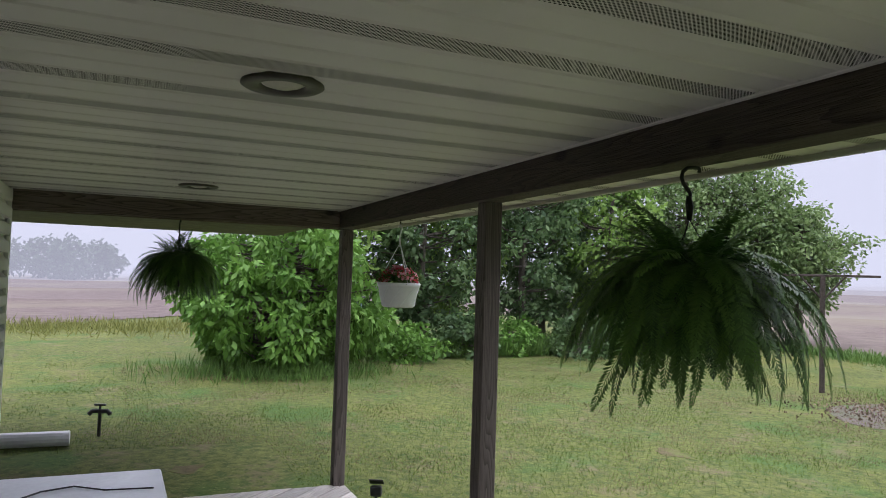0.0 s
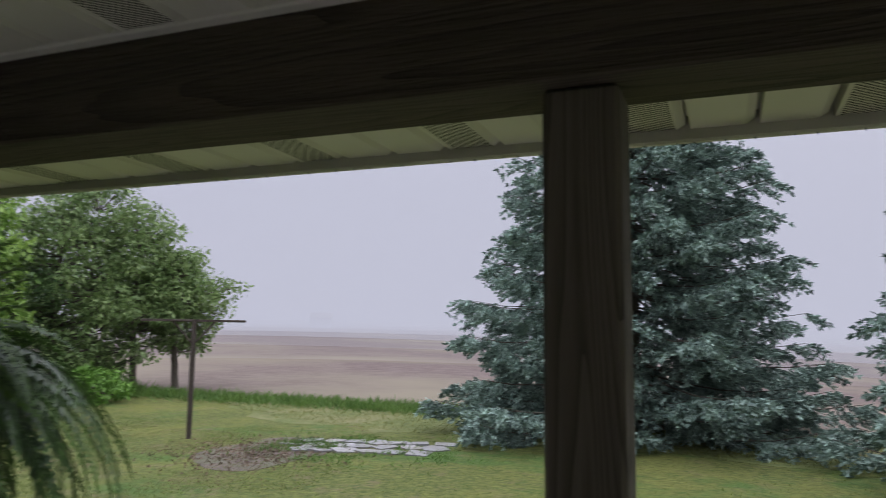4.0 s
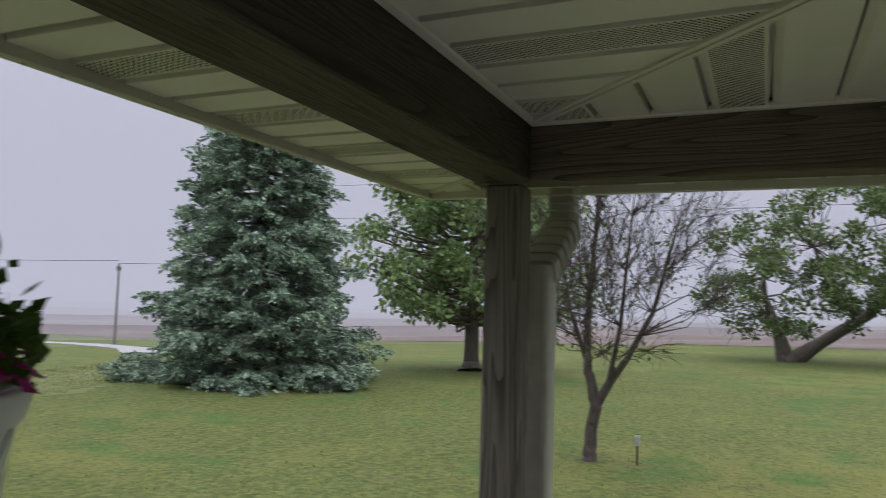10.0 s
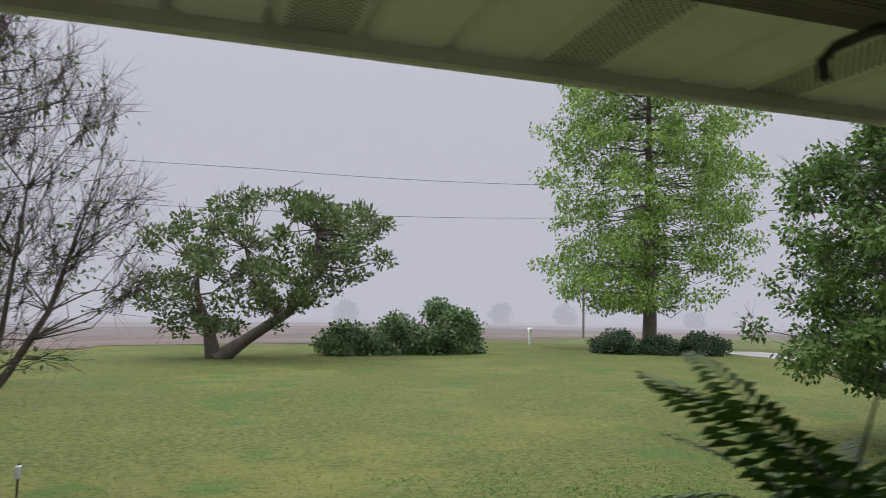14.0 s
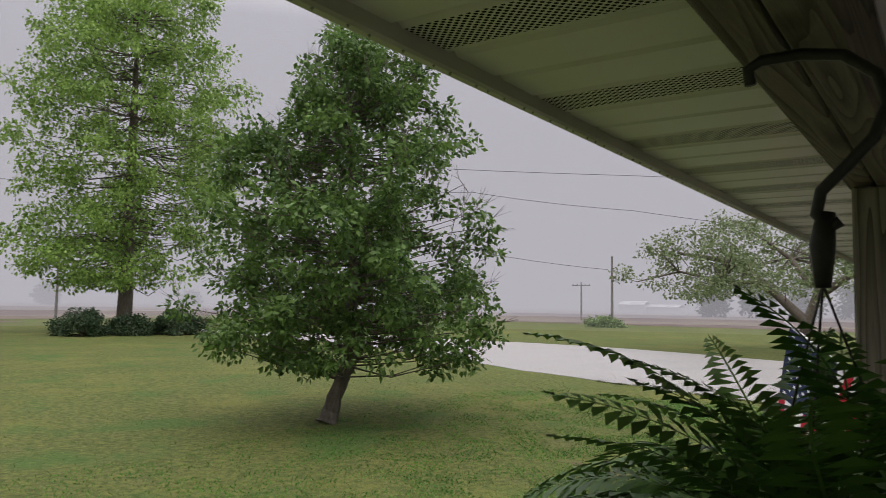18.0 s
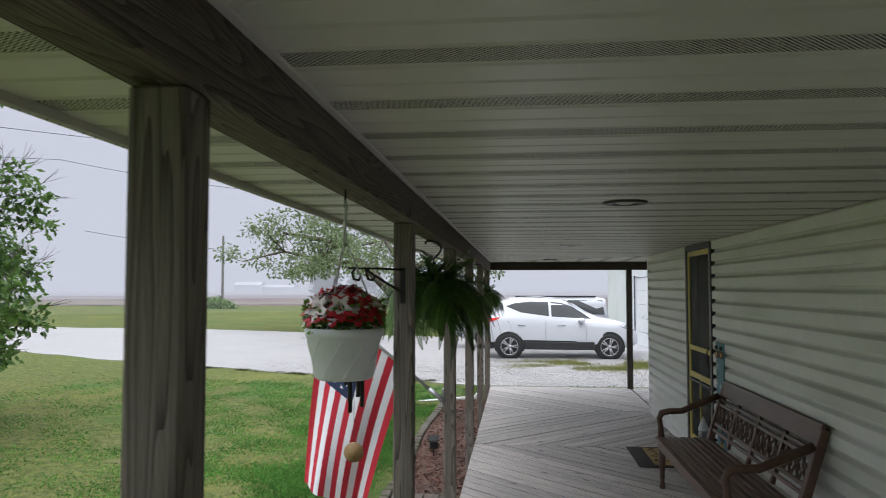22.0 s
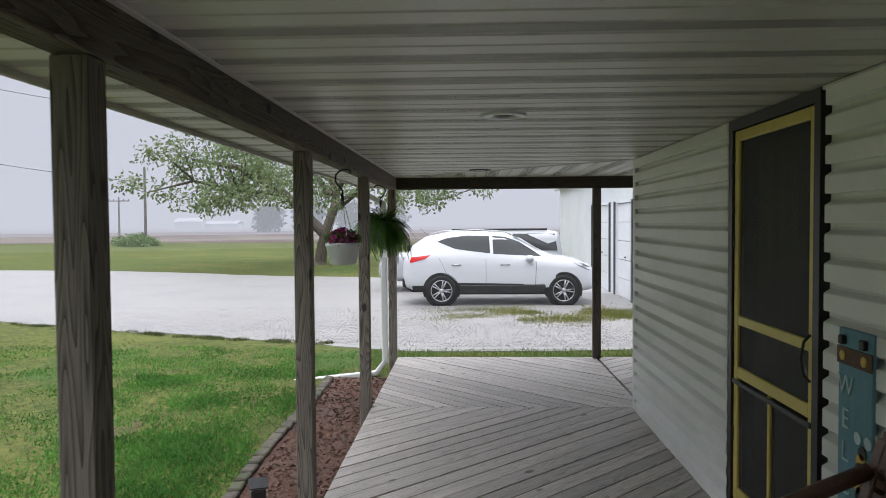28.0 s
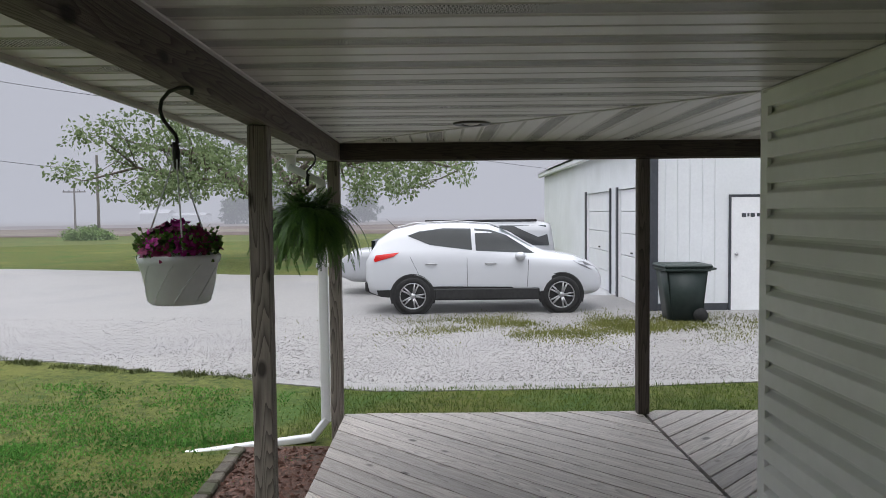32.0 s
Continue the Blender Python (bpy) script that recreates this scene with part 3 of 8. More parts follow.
def lawn_mat():
    """Wet mown grass: blades, tufts, yellowish patches and darker patches of clover; worn straw-brown patches in the east."""
    m = mat("lawn", (0.032, 0.047, 0.013), (0.128, 0.140, 0.040), 9, 0.9, 0.9, vary=0, fine=9, spec=0.10)
    n, l = m.node_tree.nodes, m.node_tree.links
    b = n["Principled BSDF"]
    mp = next(q for q in n if q.bl_idname == "ShaderNodeMapping")
    co, sep, east = n.new("ShaderNodeTexCoord"), n.new("ShaderNodeSeparateXYZ"), n.new("ShaderNodeMapRange")
    l.new(co.outputs["Object"], sep.inputs[0])
    l.new(sep.outputs["X"], east.inputs[0])
    east.inputs[1].default_value, east.inputs[2].default_value, east.inputs[3].default_value = 1.0, 9.0, 0.3
    for scale, lo, hi, colour, most, detail, rough_, worn in ((0.22, 0.50, 0.66, (0.140, 0.140, 0.038), 0.6, 6, 0.7, 0), (0.55, 0.54, 0.66, (0.045, 0.095, 0.022), 0.75, 4, 0.6, 0), (1.3, 0.54, 0.65, (0.130, 0.106, 0.064), 0.85, 8, 0.75, 1), (3.2, 0.56, 0.66, (0.030, 0.066, 0.015), 0.75, 7, 0.75, 0), (11, 0.56, 0.64, (0.020, 0.036, 0.009), 0.65, 4, 0.7, 0), (26, 0.60, 0.72, (0.20, 0.215, 0.075), 0.65, 3, 0.6, 0)):
        nz, rg, mx = n.new("ShaderNodeTexNoise"), n.new("ShaderNodeMapRange"), n.new("ShaderNodeMix")
        nz.inputs["Scale"].default_value, nz.inputs["Detail"].default_value, nz.inputs["Roughness"].default_value = scale, detail, rough_
        l.new(mp.outputs[0], nz.inputs[0])
        rg.inputs[1].default_value, rg.inputs[2].default_value, rg.inputs[4].default_value = lo, hi, most
        l.new(nz.outputs[0], rg.inputs[0])
        mx.data_type = "RGBA"
        l.new(b.inputs["Base Color"].links[0].from_socket, mx.inputs["A"])
        mx.inputs["B"].default_value = (*colour, 1)
        fac = rg.outputs[0]
        if worn:
            mu = n.new("ShaderNodeMath")
            mu.operation = "MULTIPLY"
            l.new(fac, mu.inputs[0])
            l.new(east.outputs[0], mu.inputs[1])
            fac = mu.outputs[0]
        l.new(fac, mx.inputs["Factor"])
        l.new(mx.outputs["Result"], b.inputs["Base Color"])
    return m


M_GRASS = lawn_mat()
M_VERGE = mat("rough_verge", (0.055, 0.075, 0.024), (0.14, 0.155, 0.06), 5, 0.9, 0.8, c3=(0.15, 0.145, 0.07), big=0.12, vary=0, fine=8, spec=0.08)
M_FIELD = mat("bare_field", (0.085, 0.066, 0.06), (0.14, 0.112, 0.103), 1.2, 0.95, 0.5, c3=(0.16, 0.14, 0.105), big=0.05, vary=0, spec=0.04)
M_GRAVEL = mat("pale_gravel", (0.17, 0.163, 0.156), (0.33, 0.318, 0.305), 30, 0.38, 0.5, c3=(0.22, 0.213, 0.208), big=0.02, vary=0, fine=3)


def lawn_grid():
    """The lines of one sheet to the horizon, finer near the porch."""
    def axis(c, near, step, far):
        v = list(np.arange(c - near, c + near + 0.01, step))
        d = step
        while v[-1] < c + far:
            d *= 1.35
            v.append(v[-1] + d)
            v.insert(0, v[0] - d)
        return v

    return axis(0, 40, 0.8, 1500), axis(6, 44, 0.8, 1500)


GRID = lawn_grid()


def lawn_sheet():
    xs, ys = GRID
    bm = bmesh.new()
    grid = [[bm.verts.new((x, y, ground_z(x, y))) for x in xs] for y in ys]
    for j in range(len(ys) - 1):
        for i in range(len(xs) - 1):
            bm.faces.new((grid[j][i], grid[j][i + 1], grid[j + 1][i + 1], grid[j + 1][i]))
    return bm


ground = tagged(smooth(part("ground", lawn_sheet(), M_GRASS)), "wet green lawn with bare yellowish patches", "lawn", kind="structure")


def region(name, poly, material, lift, label, category, jag=0.25, step=0.6, cell=1.0, kind="structure"):
    """A patch that follows the ground, with an uneven edge."""
    pts = []
    for (x0, y0), (x1, y1) in zip(poly, poly[1:] + poly[:1]):
        n = min(max(int(math.hypot(x1 - x0, y1 - y0) / step), 1), 60)
        for k in range(n):
            x, y = x0 + (x1 - x0) * k / n, y0 + (y1 - y0) * k / n
            d = noise.noise_vector((x * 0.7, y * 0.7, 1.0)) * jag
            pts.append((x + d.x, y + d.y))
    bm = bmesh.new()
    f = bm.faces.new([bm.verts.new((x, y, 0)) for x, y in pts])
    xs, ys = [p[0] for p in pts], [p[1] for p in pts]
    for lo, hi, nrm in ((min(xs), max(xs), (1, 0, 0)), (min(ys), max(ys), (0, 1, 0))):
        n = int(min(max((hi - lo) / cell, 1), 45))
        for k in range(1, n):
            c = lo + (hi - lo) * k / n
            bmesh.ops.bisect_plane(bm, geom=list(bm.verts) + list(bm.edges) + list(bm.faces), plane_co=(c * nrm[0], c * nrm[1], 0), plane_no=nrm)
    bmesh.ops.triangulate(bm, faces=list(bm.faces))
    for v in bm.verts:
        v.co.z = ground_z(v.co.x, v.co.y) + lift
    bm.normal_update()
    for f in bm.faces:
        if f.normal.z < 0:
            f.normal_flip()
    for ed_ in [q for q in bm.edges if len(q.link_faces) == 1]:  # a skirt closes the edge to the ground
        a, b = ed_.verts
        bm.faces.new((b, a, bm.verts.new(a.co - Vector((0, 0, 0.06))), bm.verts.new(b.co - Vector((0, 0, 0.06)))))
    return tagged(part(name, bm, material), label, category, kind=kind)


def inside(x, y, poly):
    hit = False
    for (x0, y0), (x1, y1) in zip(poly, poly[1:] + poly[:1]):
        if (y0 > y) != (y1 > y) and x < x0 + (x1 - x0) * (y - y0) / (y1 - y0):
            hit = not hit
    return hit


def field(name, poly, lift, label):
    """Bare earth on those cells of the ground's own grid that lie inside the outline."""
    xs, ys = GRID
    bm = bmesh.new()
    seen = {}

    def at(i, j):
        if (i, j) not in seen:
            seen[i, j] = bm.verts.new((xs[i], ys[j], ground_z(xs[i], ys[j]) + lift))
        return seen[i, j]

    for j in range(len(ys) - 1):
        for i in range(len(xs) - 1):
            if inside((xs[i] + xs[i + 1]) / 2, (ys[j] + ys[j + 1]) / 2, poly):
                bm.faces.new((at(i, j), at(i + 1, j), at(i + 1, j + 1), at(i, j + 1)))
    return tagged(smooth(part(name, bm, M_FIELD)), label, "field", kind="structure")


DRIVE = [(0.2, 18.55), (4.3, 18.7), (22, 18.4), (22, 44), (7, 44), (4.2, 32), (-1.6, 33), (-5.8, 34), (-14, 37.5), (-23, 38.5), (-42, 37.5), (-42, 33.5), (-27, 30.5), (-20, 27.9), (-11.8, 23.5), (-7, 21.4), (-5, 20.4), (-2.3, 19.5)]
region("gravel_drive", DRIVE, M_GRAVEL, 0.012, "wet pale limestone gravel drive with puddles", "gravel")
field("field_west", [(-75, -220), (-62, -60), (-52, -10), (-60, 20), (-80, 60), (-120, 190), (-900, 900), (-1400, 0), (-900, -900)], 0.03, "bare ploughed field in the rain")
field("field_south", [(60, -16), (38, -18.5), (21, -19.2), (13, -19.4), (4, -18.5), (-4, -16.0), (-8, -15.2), (-11.5, -17.0), (-17, -26), (-40, -80), (-60, -300), (300, -1200), (1400, -700), (1400, -40), (200, -8)], 0.03, "bare ploughed brown field in the rain")
VERGE = [(34, -16.5), (19, -18.6), (13.7, -15.2), (6, -14.0), (-5.7, -11.9), (-11, -13.4), (-18, -20.5), (-12.2, -17.2), (-8.4, -15.0), (0.7, -16.3), (10, -18.8), (18.6, -21.2), (34, -19)]
region("verge", VERGE, M_VERGE, 0.004, "rough pale grass between the lawn and the field", "grass", jag=0.9, step=0.35)
field("field_north", [(-110, 95), (-40, 84), (60, 84), (200, 95), (900, 900), (0, 1400), (-700, 1000)], 0.03, "pale far field in the rain")
field("field_east", [(60, 90), (40, 10), (33, 5), (40, -3), (70, -6), (1400, -30), (1400, 900)], 0.03, "dry brown stubble field")
M_ROAD = mat("grey_road", (0.17, 0.17, 0.17), (0.24, 0.24, 0.24), 2, 0.6, 0.3, vary=0)
region("road", [(-50, -85), (-53, -84), (-38.5, -45), (-31.5, -32.6), (-25.2, -25.6), (-23.8, -26.8), (-29.6, -33.4), (-36, -45)], M_ROAD, 0.05, "narrow pale country road", "road", jag=0.1)


# ---- trees ----
def crown_tree(name, label, category, x, y, rows, leaf_m, seed, clusters=160, per=70, leaf=0.1, spread=0.3, trunk=((0, 0, 0, 0.15), (0, 0, 1.5, 0.12)), hollow=0.45, bark=None, group="", hang=0.4, twigs=0, twig_len=0.6, squash=(1, 1), aspect=0.55, off=((0, 0), (0, 0)), limb_r=0.035, bare=0.0, arch=-0.06, stems=(), twig_r=0.011, rise=0.15, flat=0.75):
    """A broadleaved tree. rows: (height, radius) of the crown's outline; trunk: x, y, z, radius. Limbs lead from the trunk
    to leaf clusters, which are scattered through the crown and denser towards its outside. off: sideways shift of the crown, low and high."""
    r = np.random.default_rng(seed)
    e = thing(name, label, category, pose(x, y, ground_z(x, y) - 0.02), group)
    hs, rs = [p[0] for p in rows], [p[1] for p in rows]
    bm = bmesh.new()
    tp = np.array([p[:3] for p in trunk], float)
    tr = [p[3] for p in trunk]
    fine = [tp[0]]
    fr = [tr[0] * 1.35]
    for i in range(len(tp) - 1):
        for s in np.linspace(0.1, 1, 10):
            fine.append(tp[i] + (tp[i + 1] - tp[i]) * s + r.normal(size=3) * 0.008 * (s < 1))
            fr.append(tr[i] + (tr[i + 1] - tr[i]) * s)
    tube(bm, fine, fr, 10, cap=False)
    for stem in stems:
        tube(bm, [p[:3] for p in stem], [p[3] for p in stem], 9, cap=False)
        for p, q in zip(stem, stem[1:]):
            for s in (0.5, 1.0):
                fine.append(np.array(p[:3], float) * (1 - s) + np.array(q[:3], float) * s)
                fr.append(p[3] * (1 - s) + q[3] * s)
    fine = np.array(fine)
    cen = []
    while len(cen) < clusters:
        z = r.uniform(hs[0], hs[-1])
        rad = np.interp(z, hs, rs)
        if r.random() > rad / max(rs) * 0.8 + 0.2:
            continue
        a, q = r.random() * 2 * math.pi, (hollow + (1 - hollow) * r.random() ** 0.6)
        q *= 0.78 + 0.3 * (0.5 + 0.5 * math.sin(3 * a + z * 2.1 + seed)) * 1.05
        k = (z - hs[0]) / (hs[-1] - hs[0])
        ox, oy = off[0][0] + (off[1][0] - off[0][0]) * k, off[0][1] + (off[1][1] - off[0][1]) * k
        cen.append((ox + rad * q * math.cos(a) * squash[0], oy + rad * q * math.sin(a) * squash[1], z))
    cen = np.array(cen)
    for c in cen:
        high = fine[:, 2] > 0.75 * hs[0]
        ok = np.where(high & (fine[:, 2] < c[2] - rise * np.hypot(c[0] - fine[:, 0], c[1] - fine[:, 1])))[0]
        if not len(ok):
            ok = np.where(high)[0]
        i = ok[np.argmin(np.linalg.norm(fine[ok] - c, axis=1))] if len(ok) else len(fine) // 2
        if i == 0:
            i = 1
        p = fine[i]
        d = c - p
        mid = p + d * 0.5 + np.array([0, 0, arch * np.linalg.norm(d)]) + r.normal(size=3) * 0.06 * np.linalg.norm(d)
        lr = min(limb_r * (0.5 + np.linalg.norm(d) * 0.28), fr[i] * 0.8)
        tube(bm, [p, mid, c], [lr, lr * 0.6, lr * 0.22], 5, cap=False)
    if twigs:
        for _ in range(twigs):
            c = cen[r.integers(len(cen))]
            d = unit(unit(c - np.array([0, 0, hs[0]])) + np.array([0, 0, 0.35]) + r.normal(size=3) * 0.55)
            ln = twig_len * (0.5 + r.random())
            p = c - d * ln * 0.3
            m = p + d * ln * 0.6 + r.normal(size=3) * 0.05 * ln
            tube(bm, [p, m, p + d * ln], [twig_r, twig_r * 0.64, twig_r * 0.3], 3, cap=False)
            for s in (-1, 1):
                dd = unit(d + r.normal(size=3) * 0.6)
                tube(bm, [m, m + dd * ln * 0.45], [twig_r * 0.55, twig_r * 0.2], 3, cap=False)
    smooth(part("trunk", bm, bark or M_BARK, e))
    if per:
        live = cen[r.random(len(cen)) >= bare]
        cc = np.repeat(live, per, axis=0)
        o = r.normal(size=cc.shape)
        o = unit(o) * (r.random(len(cc)) ** 0.5)[:, None] * spread * np.array([1, 1, flat])
        way = unit(o / spread * 0.8 + r.normal(size=cc.shape) * 0.6 + np.array([0, 0, -hang]))
        ln = leaf * (0.65 + 0.7 * r.random(len(cc)))
        quads("crown", blades(cc + o, way, ln, ln * aspect, r), leaf_m, e)
    return e


def spruce(label, x, y, height, radius, seed, leaf_m, step=0.29, droop=0.5):
    """A blue spruce: whorls of drooping boughs hung with short, thick sprays of needles."""
    r = np.random.default_rng(seed)
    e = thing("spruce_tree", label, "tree", pose(x, y, ground_z(x, y)), "blue spruces")
    bm = bmesh.new()
    tube(bm, [(0, 0, 0), (0, 0, height * 0.5), (0, 0, height)], [0.16, 0.1, 0.02], 8, cap=False)
    bases, ways = [], []
    z = 0.22
    while z < height * 0.97:
        k = z / height
        reach = radius * (1 - k) ** 0.8 * min(1, 0.90 + k * 1.5)
        n = max(int(12 - 5 * k), 6)
        turn = r.random() * 6.28
        for i in range(n):
            a = turn + 6.283 * (i + r.random() * 0.6) / n
            ln = reach * (0.70 + 0.36 * r.random() ** 1.3)
            side = np.array([math.cos(a), math.sin(a), 0.0])
            perp = np.cross(side, [0, 0, 1])
            zz = z + r.uniform(-0.12, 0.12)
            pts = []
            for s in np.linspace(0, 1, 6):
                dz = (0.10 - 0.6 * (1 - k)) * s * ln * droop * min(1, 0.25 + 6 * k) + 0.14 * ln * s ** 3
                pts.append(np.array([0, 0, zz]) + side * ln * s + np.array([0, 0, dz]))
            pts = [np.array([p[0], p[1], max(p[2], 0.12)]) for p in pts]
            tube(bm, pts, [0.035, 0.03, 0.024, 0.018, 0.012, 0.006], 4, cap=False)
            m = int(12 + 15 * ln)
            for j in range(m):  # a flat fan of sprays towards the end of the bough, its sides drooping
                s = 1 - 0.78 * r.random() ** 1.2
                u = r.uniform(-1, 1)
                wide = 0.42 * min(ln, 2.2) * math.sin(math.pi * min(1, 0.25 + 0.72 * s))
                q = min(int(s * 5), 4)
                p = pts[q] + (pts[q + 1] - pts[q]) * (s * 5 - q) + perp * u * wide * 0.75 + np.array([0, 0, -0.50 * u * u * wide + r.uniform(-0.04, 0.03)])
                sp = unit(side * 0.9 + perp * u * 1.0 + np.array([0, 0, -0.30 - 0.6 * r.random() ** 2]))
                tl = (0.26 + 0.18 * r.random()) * (0.6 + 0.4 * min(ln, 1.6))
                g = 4
                for q2 in range(g):
                    bases.append(p + sp * tl * (q2 + 0.5) / g + np.array([0, 0, -0.10 * (q2 / g) ** 2 * tl]))
                    ways.append(sp)
        z += step * (1.15 + 0.35 * (1 - k))
    smooth(part("trunk", bm, M_BARK, e))
    b, w = np.array(bases), np.array(ways)
    out = []
    for k in range(6):
        d = unit(w * 1.0 + r.normal(size=w.shape) * 0.42 + np.array([0, 0, 0.15]))
        ln = 0.10 + 0.04 * r.random(len(b))
        out.append(blades(b + r.normal(size=b.shape) * np.array([0.02, 0.02, 0.012]), d, ln, ln * 0.42, r))
    quads("needles", np.concatenate(out), leaf_m, e)
    return e


L_SPRUCE = leafmat("blue_spruce_needles", (0.030, 0.056, 0.046), (0.30, 0.41, 0.345), 0.1, island=0.35, clump=3.2)
L_SPRUCEC = leafmat("grey_spruce_needles", (0.04, 0.072, 0.048), (0.37, 0.48, 0.34), 0.1, island=0.35, clump=3.2)
L_GREEN = leafmat("fresh_green_leaves", (0.06, 0.14, 0.02), (0.17, 0.32, 0.055))
L_DARK = leafmat("dark_green_leaves", (0.026, 0.066, 0.016), (0.135, 0.235, 0.052), clump=2.2)
L_MAPLE = leafmat("light_maple_leaves", (0.08, 0.165, 0.028), (0.27, 0.41, 0.095), clump=0.8)
L_OLIVE = leafmat("olive_leaves", (0.05, 0.085, 0.028), (0.13, 0.18, 0.06))
L_WILLOW = leafmat("grey_green_leaves", (0.08, 0.12, 0.05), (0.19, 0.24, 0.11))
L_LIGHT = leafmat("pale_row_leaves", (0.075, 0.13, 0.04), (0.23, 0.32, 0.12))
L_BUSH = leafmat("hedge_leaves", (0.02, 0.045, 0.02), (0.06, 0.10, 0.045))
L_ROW = leafmat("row_leaves", (0.035, 0.075, 0.028), (0.145, 0.225, 0.085))

SPL = "tall dense blue spruce with drooping boughs reaching the lawn"
spruce(SPL, 5.2, -16.7, 13.5, 4.9, 1, L_SPRUCE)
spruce(SPL, -2.0, -12.8, 12.0, 3.75, 2, L_SPRUCE)
spruce(SPL, -13.9, -11.5, 9.8, 3.4, 3, L_SPRUCEC, 0.27, 0.72)
crown_tree("pear_tree", "small dense dark green tree with dead twigs on top", "tree", -8.8, 12.58, [(0.95, 1.3), (1.25, 2.4), (2.0, 2.85), (3.2, 2.9), (4.3, 2.5), (5.3, 2.0), (6.3, 1.25), (7.1, 0.4)], L_DARK, 11, 400, 125, 0.11, 0.34, ((-0.1, -0.25, 0, 0.17), (-0.05, -0.1, 0.5, 0.13), (0.1, 0.1, 1.1, 0.13), (0.1, 0.1, 3.2, 0.07), (0, 0, 5.4, 0.03)), 0.15, twigs=420, twig_len=0.62, bare=0.10, off=((0, 0.2), (0, 0.25)), twig_r=0.009, limb_r=0.018, rise=0.1)
crown_tree("bare_tree", "small half-dead tree with bare reddish twigs and a forked trunk", "tree", -8.62, -1.66, [(1.5, 0.6), (2.0, 1.35), (2.9, 1.75), (3.9, 1.6), (4.7, 1.1), (5.3, 0.5)], L_OLIVE, 12, 190, 8, 0.07, 0.3, ((0, 0, 0, 0.10), (0.0, 0.02, 0.45, 0.085), (0.0, 0.08, 0.8, 0.085), (0, -0.04, 1.3, 0.065), (0.0, -0.06, 1.9, 0.055), (0.0, 0.05, 3.2, 0.035), (0.0, 0.1, 4.9, 0.012)), 0.15, bark=M_TWIG, twigs=1700, twig_len=0.56, off=((0, 0.25), (0, 0.15)), limb_r=0.014, twig_r=0.0052, rise=0.3, stems=(((0, 0.08, 0.78, 0.07), (0.02, 0.26, 1.1, 0.058), (0.03, 0.5, 1.45, 0.045), (0.05, 0.85, 2.1, 0.032), (0.1, 1.15, 3.2, 0.016)), ((0, -0.04, 1.35, 0.04), (-0.2, -0.35, 2.1, 0.03), (-0.3, -0.6, 3.3, 0.014)), ((0, 0.24, 1.05, 0.04), (0.25, 0.45, 1.9, 0.03), (0.3, 0.6, 3.4, 0.014))))
crown_tree("leaning_tree", "wind-bent old tree with a leaning double trunk and ragged crown", "tree", -36.5, 1.6, [(1.3, 2.4), (2.6, 4.4), (3.8, 5.6), (5.2, 6.2), (6.6, 5.6), (7.9, 3.6)], L_OLIVE, 13, 210, 85, 0.23, 0.58, ((0, 0, 0, 0.45), (0, 1.2, 0.9, 0.28), (0, 3.2, 2.3, 0.24), (0, 4.6, 4.2, 0.15), (0, 4.5, 6.5, 0.06)), 0.38, off=((0, -0.2), (0, 3.6)), limb_r=0.03, rise=-0.3, bare=0.2, hang=-0.35, twigs=90, twig_len=1.1, twig_r=0.03, stems=(((0, -0.2, 0, 0.42), (0, -0.5, 1.4, 0.26), (0.2, -1.1, 3.0, 0.16), (0, -1.2, 4.8, 0.06)), ((0, 2.9, 2.1, 0.16), (0, 1.6, 3.6, 0.12), (0, 1.0, 5.4, 0.05))))
crown_tree("maple_tree", "tall light green maple tree with layered boughs", "tree", -42.7, 29.5, [(3.0, 5.4), (4.3, 6.8), (7.5, 7.0), (12, 7.4), (18, 6.6), (22, 4.4), (24.5, 1.6)], L_MAPLE, 14, 520, 105, 0.25, 1.05, ((0, 0, 0, 0.5), (0, 0, 5, 0.4), (0, 0, 12, 0.28), (0, 0, 20, 0.08)), 0.12, limb_r=0.018, hang=0.8, rise=-0.35, flat=0.68)
crown_tree("ash_tree", "round green tree with a low crown on a thick trunk", "tree", -21.0, -8.3, [(1.7, 2.6), (2.3, 3.6), (3.6, 4.0), (5.4, 3.7), (7.0, 2.6), (8.2, 1.0)], L_LIGHT, 15, 230, 90, 0.2, 0.6, ((0, 0, 0, 0.38), (0, 0, 0.4, 0.25), (0, 0, 2.0, 0.22), (0, 0, 6.0, 0.08)), 0.35, limb_r=0.05)
